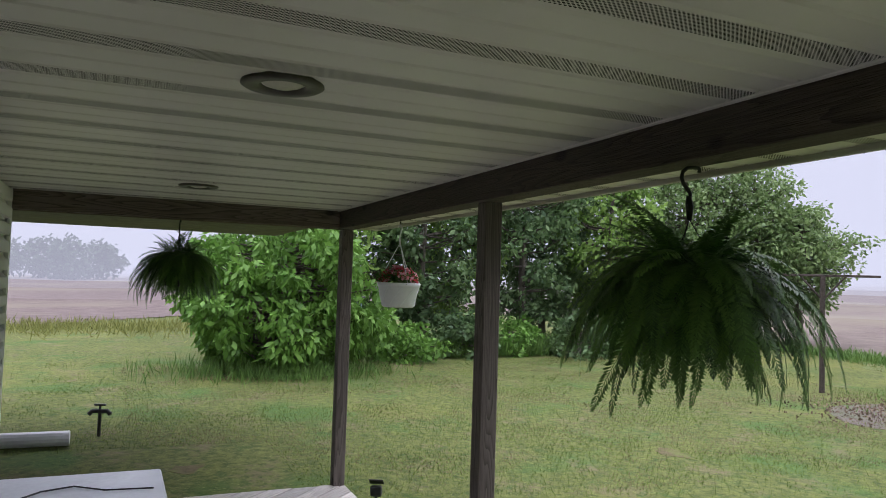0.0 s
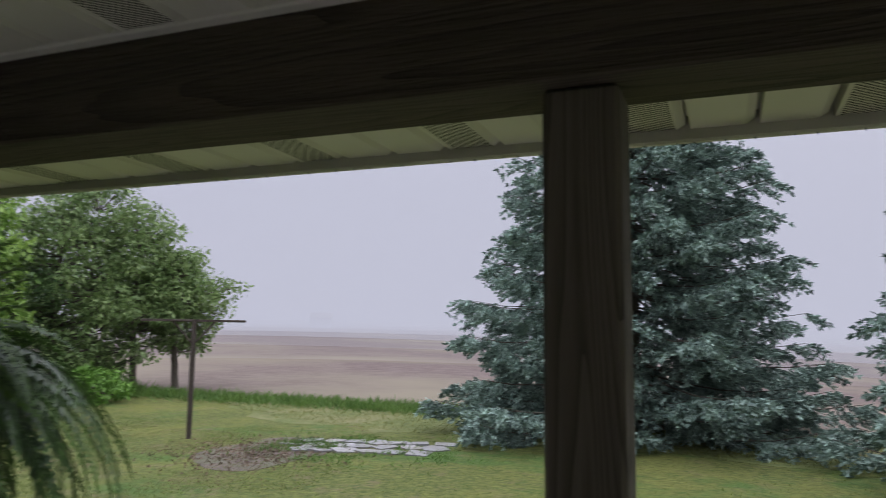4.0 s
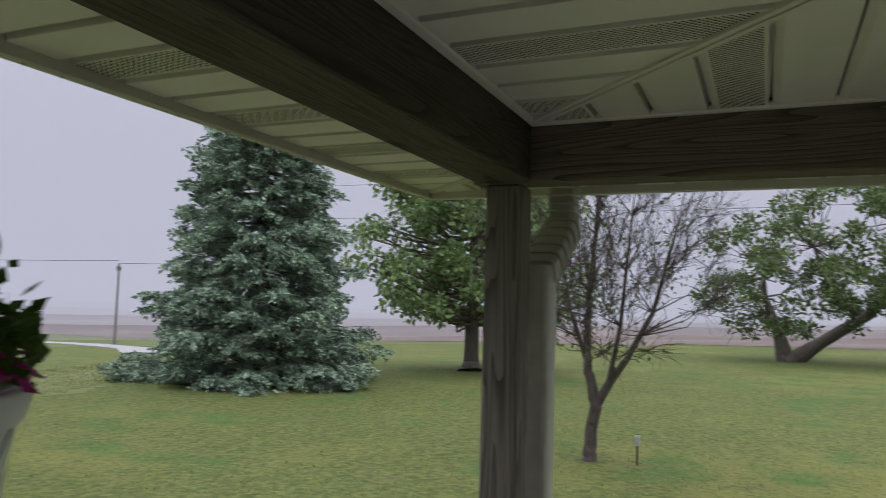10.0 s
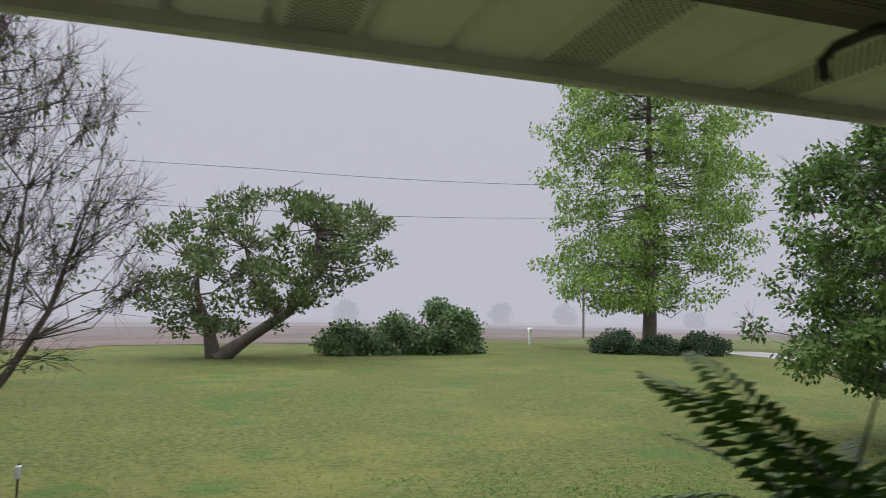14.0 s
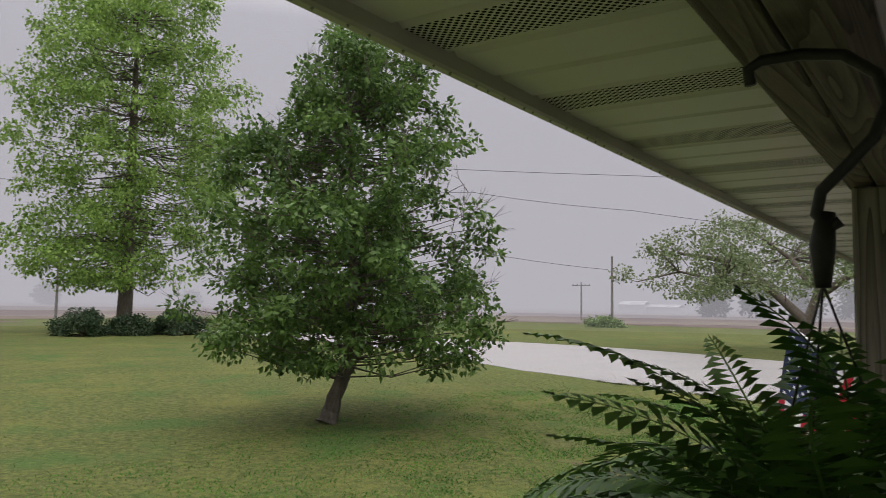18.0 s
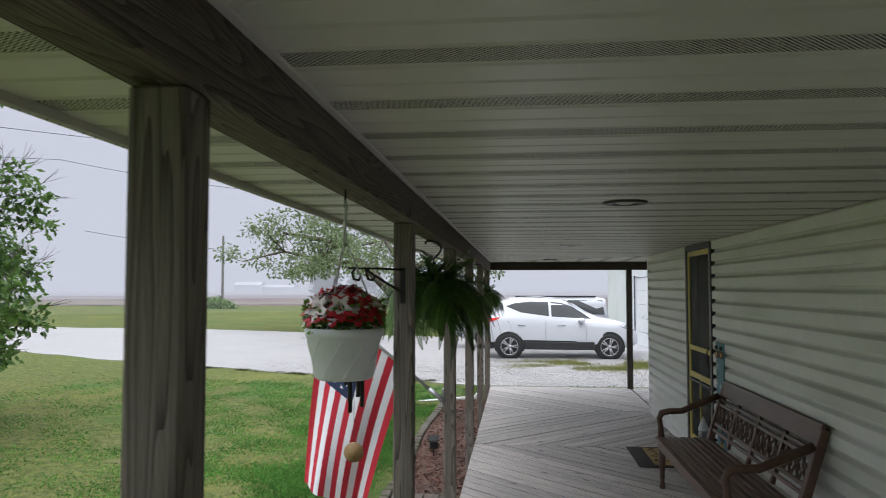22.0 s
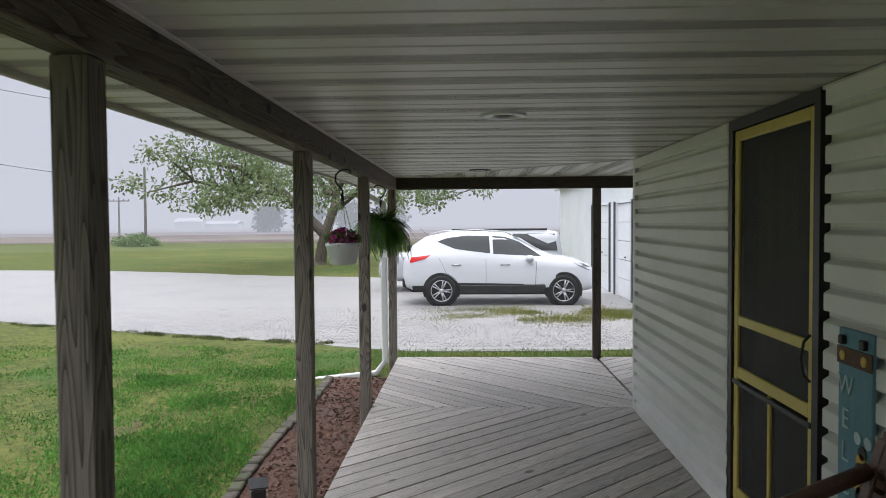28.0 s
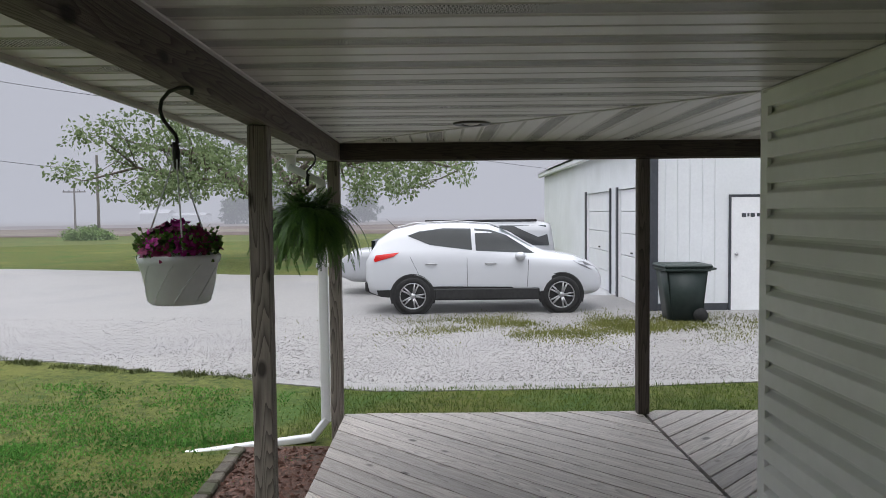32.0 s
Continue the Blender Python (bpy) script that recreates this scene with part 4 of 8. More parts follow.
crown_tree("spreading_tree", "wide low old tree with crooked drooping limbs", "tree", -6.0, 41.5, [(2.7, 7.8), (3.6, 9.0), (4.8, 8.4), (5.9, 5.6), (6.8, 2.6)], L_WILLOW, 16, 160, 120, 0.17, 0.72, ((0, 0, 0, 0.30), (0.3, 0, 1.4, 0.24), (0.8, 0.2, 3.0, 0.18), (0.5, 0, 4.6, 0.10)), 0.25, limb_r=0.022, bare=0.05, arch=0.04, rise=-0.7, stems=(((0.5, 0, 3.2, 0.16), (-0.6, 1.2, 4.6, 0.12), (-1.8, 0.6, 5.6, 0.07), (-2.6, 0.2, 6.2, 0.03)), ((0.8, 0.2, 3.4, 0.16), (2.0, -0.5, 5.0, 0.11), (3.2, 0.4, 5.9, 0.05)), ((-1.6, 0.2, 3.3, 0.12), (-3.4, -0.6, 3.4, 0.09), (-5.6, -0.4, 3.9, 0.06), (-8.0, 0, 3.4, 0.03)), ((0.3, 0, 1.4, 0.26), (-1.6, 0.2, 3.3, 0.19), (-3.6, 0, 4.5, 0.14), (-5.8, 0, 4.9, 0.07)), ((0.7, 0.2, 2.6, 0.2), (2.6, 0.2, 4.0, 0.15), (5.0, 0, 4.4, 0.10), (7.6, 0, 3.7, 0.04))))
crown_tree("round_bush", "large round bright green bush with drooping broad leaves", "bush", 19.2, -1.75, [(0.25, 1.4), (0.8, 2.0), (1.7, 2.2), (2.6, 1.9), (3.3, 1.2), (3.7, 0.4)], L_GREEN, 17, 260, 75, 0.19, 0.34, ((0, 0, 0, 0.1), (0, 0, 1.2, 0.08), (0, 0, 3.0, 0.03)), 0.5, hang=0.9, aspect=0.45)
for k in range(12):
    s = k / 8
    hx, hy = (22.2 + 1.2 * s + (k % 2) * 1.6, -3.0 - 14.0 * s) if k < 9 else ((23.0, -18.0), (22.4, -19.4), (21.8, -20.8))[k - 9]
    h = (7.5, 6.8, 7.6, 6.2, 7.2, 6.6, 7.0, 6.8, 6.8, 7.6, 6.6, 5.0)[k]
    crown_tree("hedgerow_tree", "tall leafy tree in a dense dark row behind the lawn", "tree", hx, hy, [(0.9, 0.8), (2.2, 1.5), (3.8, 1.9), (h * 0.75, 1.5), (h, 0.4)] if k < 7 else [(0.35, 1.5), (1.3, 2.2), (3.2, 2.5), (h * 0.75, 1.8), (h, 0.5)] if k < 10 else [(1.5, 0.8), (2.6, 1.6), (3.8, 1.9), (h * 0.88, 1.2), (h, 0.4)], L_LIGHT if k > 7 else L_ROW if k % 3 else L_MAPLE, 40 + k, 110 if k < 7 else 150, 60, 0.2 if k < 7 else 0.17, 0.5, ((0, 0, 0, 0.13), (0.1, 0.1, 2.2, 0.10), (0, 0, h * 0.8, 0.04)), 0.3, group="hedgerow trees", limb_r=0.04)
for k in range(7):
    crown_tree("undergrowth_shrub", "low leafy green shrub under the row of trees", "shrub", 20.4 + 0.5 * (k % 3), -5.2 - 1.75 * k, [(0.05, 0.8), (0.5, 0.95), (0.95 + 0.2 * (k % 2), 0.35)], L_ROW if k % 2 else L_GREEN, 90 + k, 34, 46, 0.16, 0.3, ((0, 0, 0, 0.04), (0, 0, 0.6, 0.02)), 0.4, group="undergrowth shrubs")
for k, (bx, by, br, bh) in enumerate(((-39.4, 8.4, 1.7, 1.5), (-39.2, 11.0, 1.6, 1.9), (-38.9, 13.4, 1.5, 2.7), (-39.0, 14.8, 1.1, 2.2))):
    crown_tree("shrub", "dark green shrub at the edge of the lawn", "shrub", bx, by, [(0.1, br), (bh * 0.5, br * 1.05), (bh * 0.85, br * 0.6), (bh * 1.08, br * 0.15)], L_ROW, 60 + k, 60, 52, 0.24, 0.55, ((0, 0, 0, 0.06), (0, 0, bh * 0.7, 0.03)), 0.5, group="shrubs by the field")
for k, (bx, by, br, bh) in enumerate(((-38.6, 24.4, 1.3, 1.4), (-37.6, 26.8, 1.2, 1.1), (-36.9, 29.2, 1.4, 1.25))):
    crown_tree("clipped_shrub", "low dark rounded shrub under the maple", "shrub", bx, by, [(0.05, br), (bh * 0.6, br), (bh, br * 0.4)], L_BUSH, 70 + k, 70, 70, 0.15, 0.35, ((0, 0, 0, 0.05), (0, 0, bh * 0.7, 0.03)), 0.6, group="shrubs under the maple")
crown_tree("roadside_shrub", "yellowish green shrub beside the utility pole", "shrub", -28, 71, [(0.05, 2.2), (0.5, 2.0), (0.9, 0.9)], L_LIGHT, 77, 60, 60, 0.2, 0.45, ((0, 0, 0, 0.06), (0, 0, 1.0, 0.03)), 0.5)

# ---- hanging baskets ----
L_FERN = leafmat("fern_green", (0.012, 0.044, 0.011), (0.125, 0.25, 0.046), 0.08, 0.45, island=0.30, clump=7.0, own=0.6)
M_POTW = mat("white_plastic_pot", (0.70, 0.72, 0.74), (0.76, 0.78, 0.80), 6, 0.4, 0.03, vary=0)
M_POTB = mat("black_plastic_pot", (0.012, 0.012, 0.012), (0.025, 0.025, 0.024), 6, 0.45, 0.03, vary=0)
M_SOIL = mat("potting_soil", (0.03, 0.02, 0.015), (0.07, 0.05, 0.035), 30, 0.95, 0.8, vary=0)
M_CORD = mat("white_plastic_hanger", (0.55, 0.56, 0.56), (0.66, 0.67, 0.67), 10, 0.5, 0.03, vary=0)


def frond_mesh(length, rise, fall, bend, seed):
    """One fern frond from the origin along +x: an arching stem and two rows of narrow leaflets. Returns quads."""
    r = np.random.default_rng(seed)
    n = int(length / 0.0142)
    s = np.linspace(0, 1, n)
    # the frond leaves at a slope `rise` and bends down to a slope `fall`
    ang = rise + (fall - rise) * s ** bend
    ds = length / n
    xs, zs = np.cumsum(np.cos(ang)) * ds, np.cumsum(np.sin(ang)) * ds
    ys = np.cumsum(np.sin(np.linspace(0, 3, n) + r.random() * 6) * 0.12) * ds
    p = np.stack([xs, ys, zs], 1)
    tan = unit(np.gradient(p, axis=0))
    side = np.tile([0.0, 1.0, 0.0], (n, 1))
    up = np.cross(tan, side)
    wid = 0.050 * np.sin(np.pi * np.clip(0.20 + 0.80 * s, 0, 1)) ** 0.6 * (0.85 + 0.3 * length / 0.7)
    out = []
    for sd in (-1, 1):
        k = np.arange(int(n * 0.08), n)
        b = p[k]
        w = wid[k] * (0.85 + 0.3 * r.random(len(k)))
        way = unit(side[k] * sd + tan[k] * 0.35 - up[k] * 0.0 + np.array([0, 0, -0.22]) + r.normal(size=(len(k), 3)) * 0.07)
        tip = b + way * w[:, None]
        half = tan[k] * 0.0074
        mid = b + way * (w * 0.55)[:, None] + up[k] * 0.003
        out.append(np.stack([b - half, mid - half * 1.0, tip, mid + half * 1.0], 1))
    stem = np.stack([p[:-1] - side[:-1] * 0.0015, p[1:] - side[1:] * 0.0015, p[1:] + side[1:] * 0.0015, p[:-1] + side[:-1] * 0.0015], 1)
    out.append(stem)
    return np.concatenate(out)


FRONDS = {}


def frond_ob(kind):
    if kind not in FRONDS:
        k = hash_kind(kind)
        shape, v = kind
        ln, ri, fa, be = {"up": (0.42, 1.3, 0.1, 1.2), "arch": (0.46, 1.1, -1.0, 0.9), "out": (0.54, 1.05, -1.15, 0.8), "hang": (0.72, 1.1, -1.42, 0.62), "long": (0.92, 1.15, -1.5, 0.6), "skirt": (0.56, 0.4, -1.4, 0.45)}[shape]
        r = random.Random(k)
        FRONDS[kind] = frond_mesh(ln * r.uniform(0.85, 1.15), ri + r.uniform(-0.15, 0.15), fa + r.uniform(-0.1, 0.1), be, k)
    return FRONDS[kind]


def hash_kind(kind):
    return {"up": 100, "arch": 200, "out": 300, "hang": 400, "long": 500, "skirt": 600}[kind[0]] + kind[1]


FROND_DATA = {}


def build_fern(x, y, top, size, reach, label, seed, counts, rz=0, hook=1.0):
    """A hanging Boston fern: hook on the beam, wire hanger, pot and its fronds, each a piece of its own, none of them wider out than `reach`."""
    r = random.Random(seed)
    e = thing("hanging_fern", label, "fern", pose(x, y, 0, 0, 0, rz), "hanging ferns")
    zp = top  # rim of the pot
    bm = bmesh.new()
    lathe(bm, [(0.0, zp - 0.15), (0.085, zp - 0.15), (0.092, zp - 0.14), (0.125, zp - 0.01), (0.135, zp - 0.008), (0.135, zp + 0.006), (0.122, zp + 0.006), (0.115, zp - 0.02), (0.0, zp - 0.02)], 24)
    smooth(part("pot", bm, M_POTB, e, "black plastic pot"))
    zk = HB - 0.225 * hook - 0.075
    for k in range(3):
        a = 2.1 * k + 0.4
        bm = tube(bmesh.new(), [(0.128 * math.cos(a), 0.128 * math.sin(a), zp), (0.05 * math.cos(a), 0.05 * math.sin(a), (zp + zk) / 2 + 0.03), (0, 0, zk)], 0.0015, 5)
        part("wire", bm, M_BLACK, e)
    build_hook(e, zk, hook)
    for shape, n in counts:
        for i in range(n):
            kind = (shape, r.randrange(4))
            if kind not in FROND_DATA:
                o = quads("frond", frond_ob(kind), L_FERN, e)
                FROND_DATA[kind] = o.data
            else:
                o = new("frond", FROND_DATA[kind])
                o.parent = e
            a = 360 * (i + r.random()) / n + r.uniform(-8, 8)
            sc = size * r.uniform(0.72, 1.05)
            wide = min(sc, reach * r.uniform(0.8, 1.0) / float(frond_ob(kind)[:, :, 0].max()))
            o.matrix_basis = pose(r.uniform(-0.05, 0.05), r.uniform(-0.05, 0.05), zp + r.uniform(-0.03, 0.03), r.uniform(-22, 22), r.uniform(-12, 10), a + r.uniform(-14, 14)) @ Matrix.Diagonal((wide, (sc + wide) / 2, sc, 1))
    return e


def build_hook(e, zk, k=1.0):
    """A black S-shaped hook over the beam's lower edge down to zk, turned about z with its thing."""
    z = HB - 0.002
    pts = [(-0.085, 0, z - 0.04), (-0.088, 0, z - 0.018), (-0.07, 0, z - 0.008), (-0.02, 0, z - 0.008), (0.03, 0, z - 0.018), (0.068, 0, z - 0.05), (0.078, 0, z - 0.09), (0.062, 0, z - 0.13), (0.03, 0, z - 0.165), (0.0, 0, z - 0.195), (-0.006, 0, z - 0.225), (0.008, 0, z - 0.245), (0.022, 0, z - 0.235)]
    pts = [(p[0] * k, 0, z + (p[2] - z) * k) for p in pts]
    smooth(part("hook", tube(bmesh.new(), pts, 0.0065, 8), M_BLACK, e, "black iron S hook"))
    smooth(part("swivel", tube(bmesh.new(), [(0.004, 0, HB - 0.225 * k), (0, 0, HB - 0.225 * k - 0.035), (0, 0, zk - 0.004)], [0.009, 0.013, 0.008], 8), M_BLACK, e, "black plastic swivel"))


PETAL = {}


def petal_flower(seed):
    """A trumpet flower of five ruffled lobes, facing +z."""
    r = random.Random(seed)
    bm = bmesh.new()
    n = 20
    rings = []
    for j, (rad, z) in enumerate(((0.004, -0.022), (0.008, -0.004), (0.022, 0.004), (0.034, 0.003))):
        row = []
        for k in range(n):
            a = 2 * math.pi * k / n
            lobe = 1 + (0.16 * math.cos(5 * a) if j > 1 else 0) * (j - 1)
            row.append(bm.verts.new((rad * lobe * math.cos(a), rad * lobe * math.sin(a), z + (0.005 * math.sin(5 * a * 2 + r.random()) + r.uniform(-0.003, 0.003) if j == 3 else 0))))
        rings.append(row)
    for a, b in zip(rings, rings[1:]):
        for k in range(n):
            bm.faces.new((a[k], a[(k + 1) % n], b[(k + 1) % n], b[k]))
    return bm


def build_basket(x, y, rim, rx, label, m_flower, m_edge, seed, n=88, hang=True, h=0.16, style="cord", bloom=0.76):
    """A hanging white pot with ribs that wind round it, full of leaves and trumpet flowers."""
    r = random.Random(seed)
    g = np.random.default_rng(seed)
    e = thing("hanging_basket", label, "flower pot", pose(x, y, 0, 0, 0, seed * 37 % 360), "hanging flower baskets")
    bm = bmesh.new()
    rb = rx * 0.76
    lathe(bm, [(0.0, rim - h), (rb - 0.01, rim - h), (rb, rim - h + 0.008), (rx * 0.955, rim - 0.03), (rx, rim - 0.026), (rx + 0.004, rim - 0.004), (rx, rim), (rx - 0.008, rim), (rx * 0.93, rim - 0.03), (0, rim - 0.03)], 40)
    smooth(part("pot", bm, M_POTW, e, "white plastic pot"))
    for k in range(9):
        pts = []
        for s in np.linspace(0, 1, 9):
            a = 2 * math.pi * k / 9 + 0.75 * s
            q = rb + (rx * 0.955 - rb) * s
            pts.append(((q + 0.0005) * math.cos(a), (q + 0.0005) * math.sin(a), rim - h + 0.008 + (h - 0.038) * s))
        part("rib", tube(bmesh.new(), pts, 0.0022, 5), M_POTW, e)
    part("soil", lathe(bmesh.new(), [(rx * 0.93, rim - 0.022), (0.0, rim - 0.012)], 24), M_SOIL, e, "dark potting soil")
    c = g.normal(size=(1500, 3)) * np.array([rx * 0.5, rx * 0.5, 0.02]) + np.array([0, 0, rim + 0.035])
    q = np.linalg.norm(c[:, :2], axis=1)
    c[:, :2] *= np.minimum(1, rx * 0.97 / np.maximum(q, 1e-6))[:, None]
    way = unit(c * np.array([1, 1, 0]) / rx + g.normal(size=c.shape) * 0.5 + np.array([0, 0, 0.55]))
    ln = 0.012 + 0.010 * g.random(len(c))
    quads("leaves", blades(c, way, ln, ln * 0.75, g), L_DARK if style != "bright" else L_GREEN, e)
    if "flower" not in PETAL:
        PETAL["flower"] = [petal_flower(k) for k in range(3)]
    first = {}
    for k in range(n):
        a, q = r.uniform(0, 6.283), rx * 0.98 * math.sqrt(r.random())
        v = r.randrange(3)
        mat_f = m_flower if r.random() < 0.6 else m_edge
        key = (v, mat_f.name)
        if key not in first:
            first[key] = smooth(part("blossom", PETAL["flower"][v].copy(), mat_f, e))
            o = first[key]
        else:
            o = again(first[key], e, Matrix())
        tilt = 62 * q / rx
        o.matrix_basis = pose(q * math.cos(a), q * math.sin(a), rim + 0.02 + 0.095 * bloom - 0.075 * (q / rx) ** 2 + r.uniform(-0.015, 0.015)) @ Matrix.Rotation(a, 4, "Z") @ Matrix.Rotation(radians(tilt + r.uniform(-20, 20)), 4, "Y") @ Matrix.Diagonal((bloom * r.uniform(0.88, 1.12),) * 3 + (1,))
    zk = HB - (0.17 if hang else 0.235)
    for k in range(3):
        a = 2.094 * k + 0.3
        part("cord", tube(bmesh.new(), [(rx * math.cos(a), rx * math.sin(a), rim - 0.01), (rx * 0.06 * math.cos(a), rx * 0.06 * math.sin(a), zk)], 0.0028, 5), M_CORD, e)
    if hang:
        pts = [(0, 0, zk - 0.01), (0.002, 0, zk + 0.05), (-0.004, 0, zk + 0.10), (-0.012, 0, HB - 0.06), (0.0, 0, HB - 0.035), (0.018, 0, HB - 0.05)]
        smooth(part("hanger", tube(bmesh.new(), pts, [0.006, 0.0055, 0.006, 0.006, 0.005, 0.004], 8), M_CORD, e, "white plastic hanger"))
        part("eye_screw", tube(bmesh.new(), [(0.0, 0, HB + 0.004), (0.0, 0, HB - 0.03), (0.012, 0, HB - 0.045), (0.0, 0, HB - 0.055)], 0.0035, 6), M_BLACK, e, "dark screw hook")
    else:
        build_hook(e, zk - 0.03, 0.8)
    return e


def petal_mat(name, throat, edge):
    m = mat(name, throat, edge, 40, 0.6, 0.1, fine=2.0, vary=0.18)
    return m


F_RED, F_REDW = petal_mat("red_petals", (0.42, 0.012, 0.02), (0.55, 0.03, 0.05)), petal_mat("pink_petals", (0.62, 0.12, 0.16), (0.78, 0.48, 0.50))
F_WHITE = petal_mat("white_petals", (0.72, 0.60, 0.60), (0.8, 0.76, 0.76))
F_PURP, F_PURPW = petal_mat("magenta_petals", (0.26, 0.006, 0.15), (0.50, 0.025, 0.30)), petal_mat("pale_edged_petals", (0.26, 0.01, 0.14), (0.78, 0.62, 0.72))
F_WINE = petal_mat("wine_petals", (0.11, 0.006, 0.04), (0.26, 0.02, 0.10))

FULL = (("up", 48), ("arch", 92), ("out", 92), ("hang", 70), ("long", 36), ("skirt", 56))
LUSH = (("up", 30), ("arch", 120), ("out", 110), ("hang", 40), ("skirt", 40))
build_fern(4.64, 0.0, 1.63, 0.84, 0.40, "huge dark green hanging fern with long drooping fronds", 1, FULL, 90, 0.45)
build_fern(EX, 1.28, 1.70, 0.68, 0.33, "dark green hanging fern at the end of the porch", 2, FULL, 0, 0.55)
build_fern(0.0, 1.45, 1.42, 0.85, 0.42, "large green hanging fern with spreading fronds", 3, (("up", 24), ("arch", 84), ("out", 70), ("hang", 24), ("skirt", 44)))
build_fern(0.03, 3.64, 1.44, 1.0, 0.54, "large green hanging fern with arching fronds", 4, LUSH, 0, 0.8)
build_fern(0.0, 8.4, 1.68, 0.86, 0.42, "full green hanging fern with drooping fronds", 5, FULL, 0, 0.62)
build_fern(0.0, 15.55, 1.57, 0.72, 0.34, "green hanging fern in a small black pot", 6, FULL, 0, 0.7)
build_basket(7.32, 0.0, 1.63, 0.14, "white hanging pot with red and pink petunias", F_RED, F_REDW, 11)
build_basket(1.475, 0.0, 1.668, 0.118, "white hanging pot with magenta and white petunias", F_PURP, F_PURPW, 12, 58)
build_basket(0.0, 5.92, 1.61, 0.121, "white hanging pot with red and white petunias", F_RED, F_WHITE, 13, style="bright", bloom=1.0)
build_basket(0.0, 13.22, 1.50, 0.128, "white hanging pot with dark wine petunias", F_WINE, F_PURP, 14, hang=False)

# ---- porch fittings ----
M_YEL = mat("yellow_paint", (0.62, 0.50, 0.11), (0.72, 0.60, 0.17), 5, 0.5, 0.08, c3=(0.55, 0.44, 0.10), vary=0)
M_DARKF = mat("dark_door_casing", (0.018, 0.018, 0.02), (0.035, 0.034, 0.036), 8, 0.45, 0.05, vary=0)
M_BENCH = mat("brown_stained_wood", (0.090, 0.048, 0.034), (0.175, 0.098, 0.07), 5, 0.38, 0.3, stretch=(5, 0.8, 5), c3=(0.12, 0.07, 0.052))
# Darkness of the unlit room, put into the colour of inner door and wall.
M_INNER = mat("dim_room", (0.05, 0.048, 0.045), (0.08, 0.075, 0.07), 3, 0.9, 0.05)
M_TEAL = mat("teal_painted_board", (0.10, 0.24, 0.30), (0.15, 0.31, 0.37), 5, 0.6, 0.1, stretch=(6, 6, 1), vary=0)
M_BROWNB = mat("brown_band", (0.09, 0.05, 0.03), (0.14, 0.085, 0.05), 8, 0.7, 0.1, vary=0)
M_GOLD = mat("gold_paint", (0.55, 0.36, 0.06), (0.68, 0.47, 0.10), 10, 0.5, 0.05, vary=0)


def screen_mat():
    m = bpy.data.materials.new("dark_insect_screen")
    m.use_nodes = True
    n, l = m.node_tree.nodes, m.node_tree.links
    b = n["Principled BSDF"]
    b.inputs["Base Color"].default_value, b.inputs["Roughness"].default_value = (0.035, 0.036, 0.03, 1), 0.7
    tr, ms = n.new("ShaderNodeBsdfTransparent"), n.new("ShaderNodeMixShader")
    ms.inputs[0].default_value = 0.55
    l.new(tr.outputs[0], ms.inputs[1])
    l.new(b.outputs[0], ms.inputs[2])
    l.new(ms.outputs[0], n["Material Output"].inputs[0])
    return m


def glass_mat(name, tint=(0.7, 0.75, 0.75), rough=0.02, alpha=0.5):
    m = bpy.data.materials.new(name)
    m.use_nodes = True
    n, l = m.node_tree.nodes, m.node_tree.links
    b = n["Principled BSDF"]
    b.inputs["Base Color"].default_value, b.inputs["Roughness"].default_value = (0.01, 0.011, 0.012, 1), rough
    tr, ms = n.new("ShaderNodeBsdfTransparent"), n.new("ShaderNodeMixShader")
    tr.inputs[0].default_value = (*tint, 1)
    ms.inputs[0].default_value = alpha
    l.new(tr.outputs[0], ms.inputs[1])
    l.new(b.outputs[0], ms.inputs[2])
    l.new(ms.outputs[0], n["Material Output"].inputs[0])
    return m


M_SCREEN = screen_mat()
M_GLASS = glass_mat("window_glass", alpha=0.35)
X = HX - 0.016  # outer side of the door casings


def casing(e, y0, y1, top, w, m, name="casing"):
    part(name, boxed(X - 0.012, y0, 0.0, HX + 0.12, y0 + w, top), m, e)
    part(name, boxed(X - 0.012, y1 - w, 0.0, HX + 0.12, y1, top), m, e)
    part(name, boxed(X - 0.012, y0 + w + 0.001, top - w, HX + 0.12, y1 - w - 0.001, top), m, e)
    part("sill", boxed(X - 0.03, y0 + w + 0.001, 0.001, HX + 0.12, y1 - w - 0.001, 0.035), m, e)


# yellow screen door
y0, y1, top = DOORS[0]
d1 = thing("door_1", "closed screen door with a yellow wooden frame", "door", kind="structure")
casing(d1, y0 + 0.003, y1 - 0.003, top, 0.055, M_DARKF)
a, b = y0 + 0.063, y1 - 0.063
ZT = top - 0.06
for nm, c in (("stile", (X, a, 0.04, X + 0.03, a + 0.055, ZT)), ("stile", (X, b - 0.055, 0.04, X + 0.03, b, ZT)), ("rail", (X, a + 0.056, ZT - 0.055, X + 0.03, b - 0.056, ZT)),
              ("rail", (X, a + 0.056, 1.085, X + 0.03, b - 0.056, 1.135)), ("rail", (X, a + 0.056, 0.80, X + 0.03, b - 0.056, 0.86)), ("rail", (X, a + 0.056, 0.04, X + 0.03, b - 0.056, 0.20)),
              ("mullion", (X, (a + b) / 2 - 0.014, 0.201, X + 0.03, (a + b) / 2 + 0.014, 0.799))):
    part(nm, boxed(*c, bevel=0.004), M_YEL, d1, "yellow painted wood")
for z0, z1 in ((0.20, 0.80), (0.86, 1.085), (1.135, ZT - 0.055)):
    part("screen", boxed(X + 0.012, a + 0.05, z0, X + 0.014, b - 0.05, z1), M_SCREEN, d1, "dark insect screen")
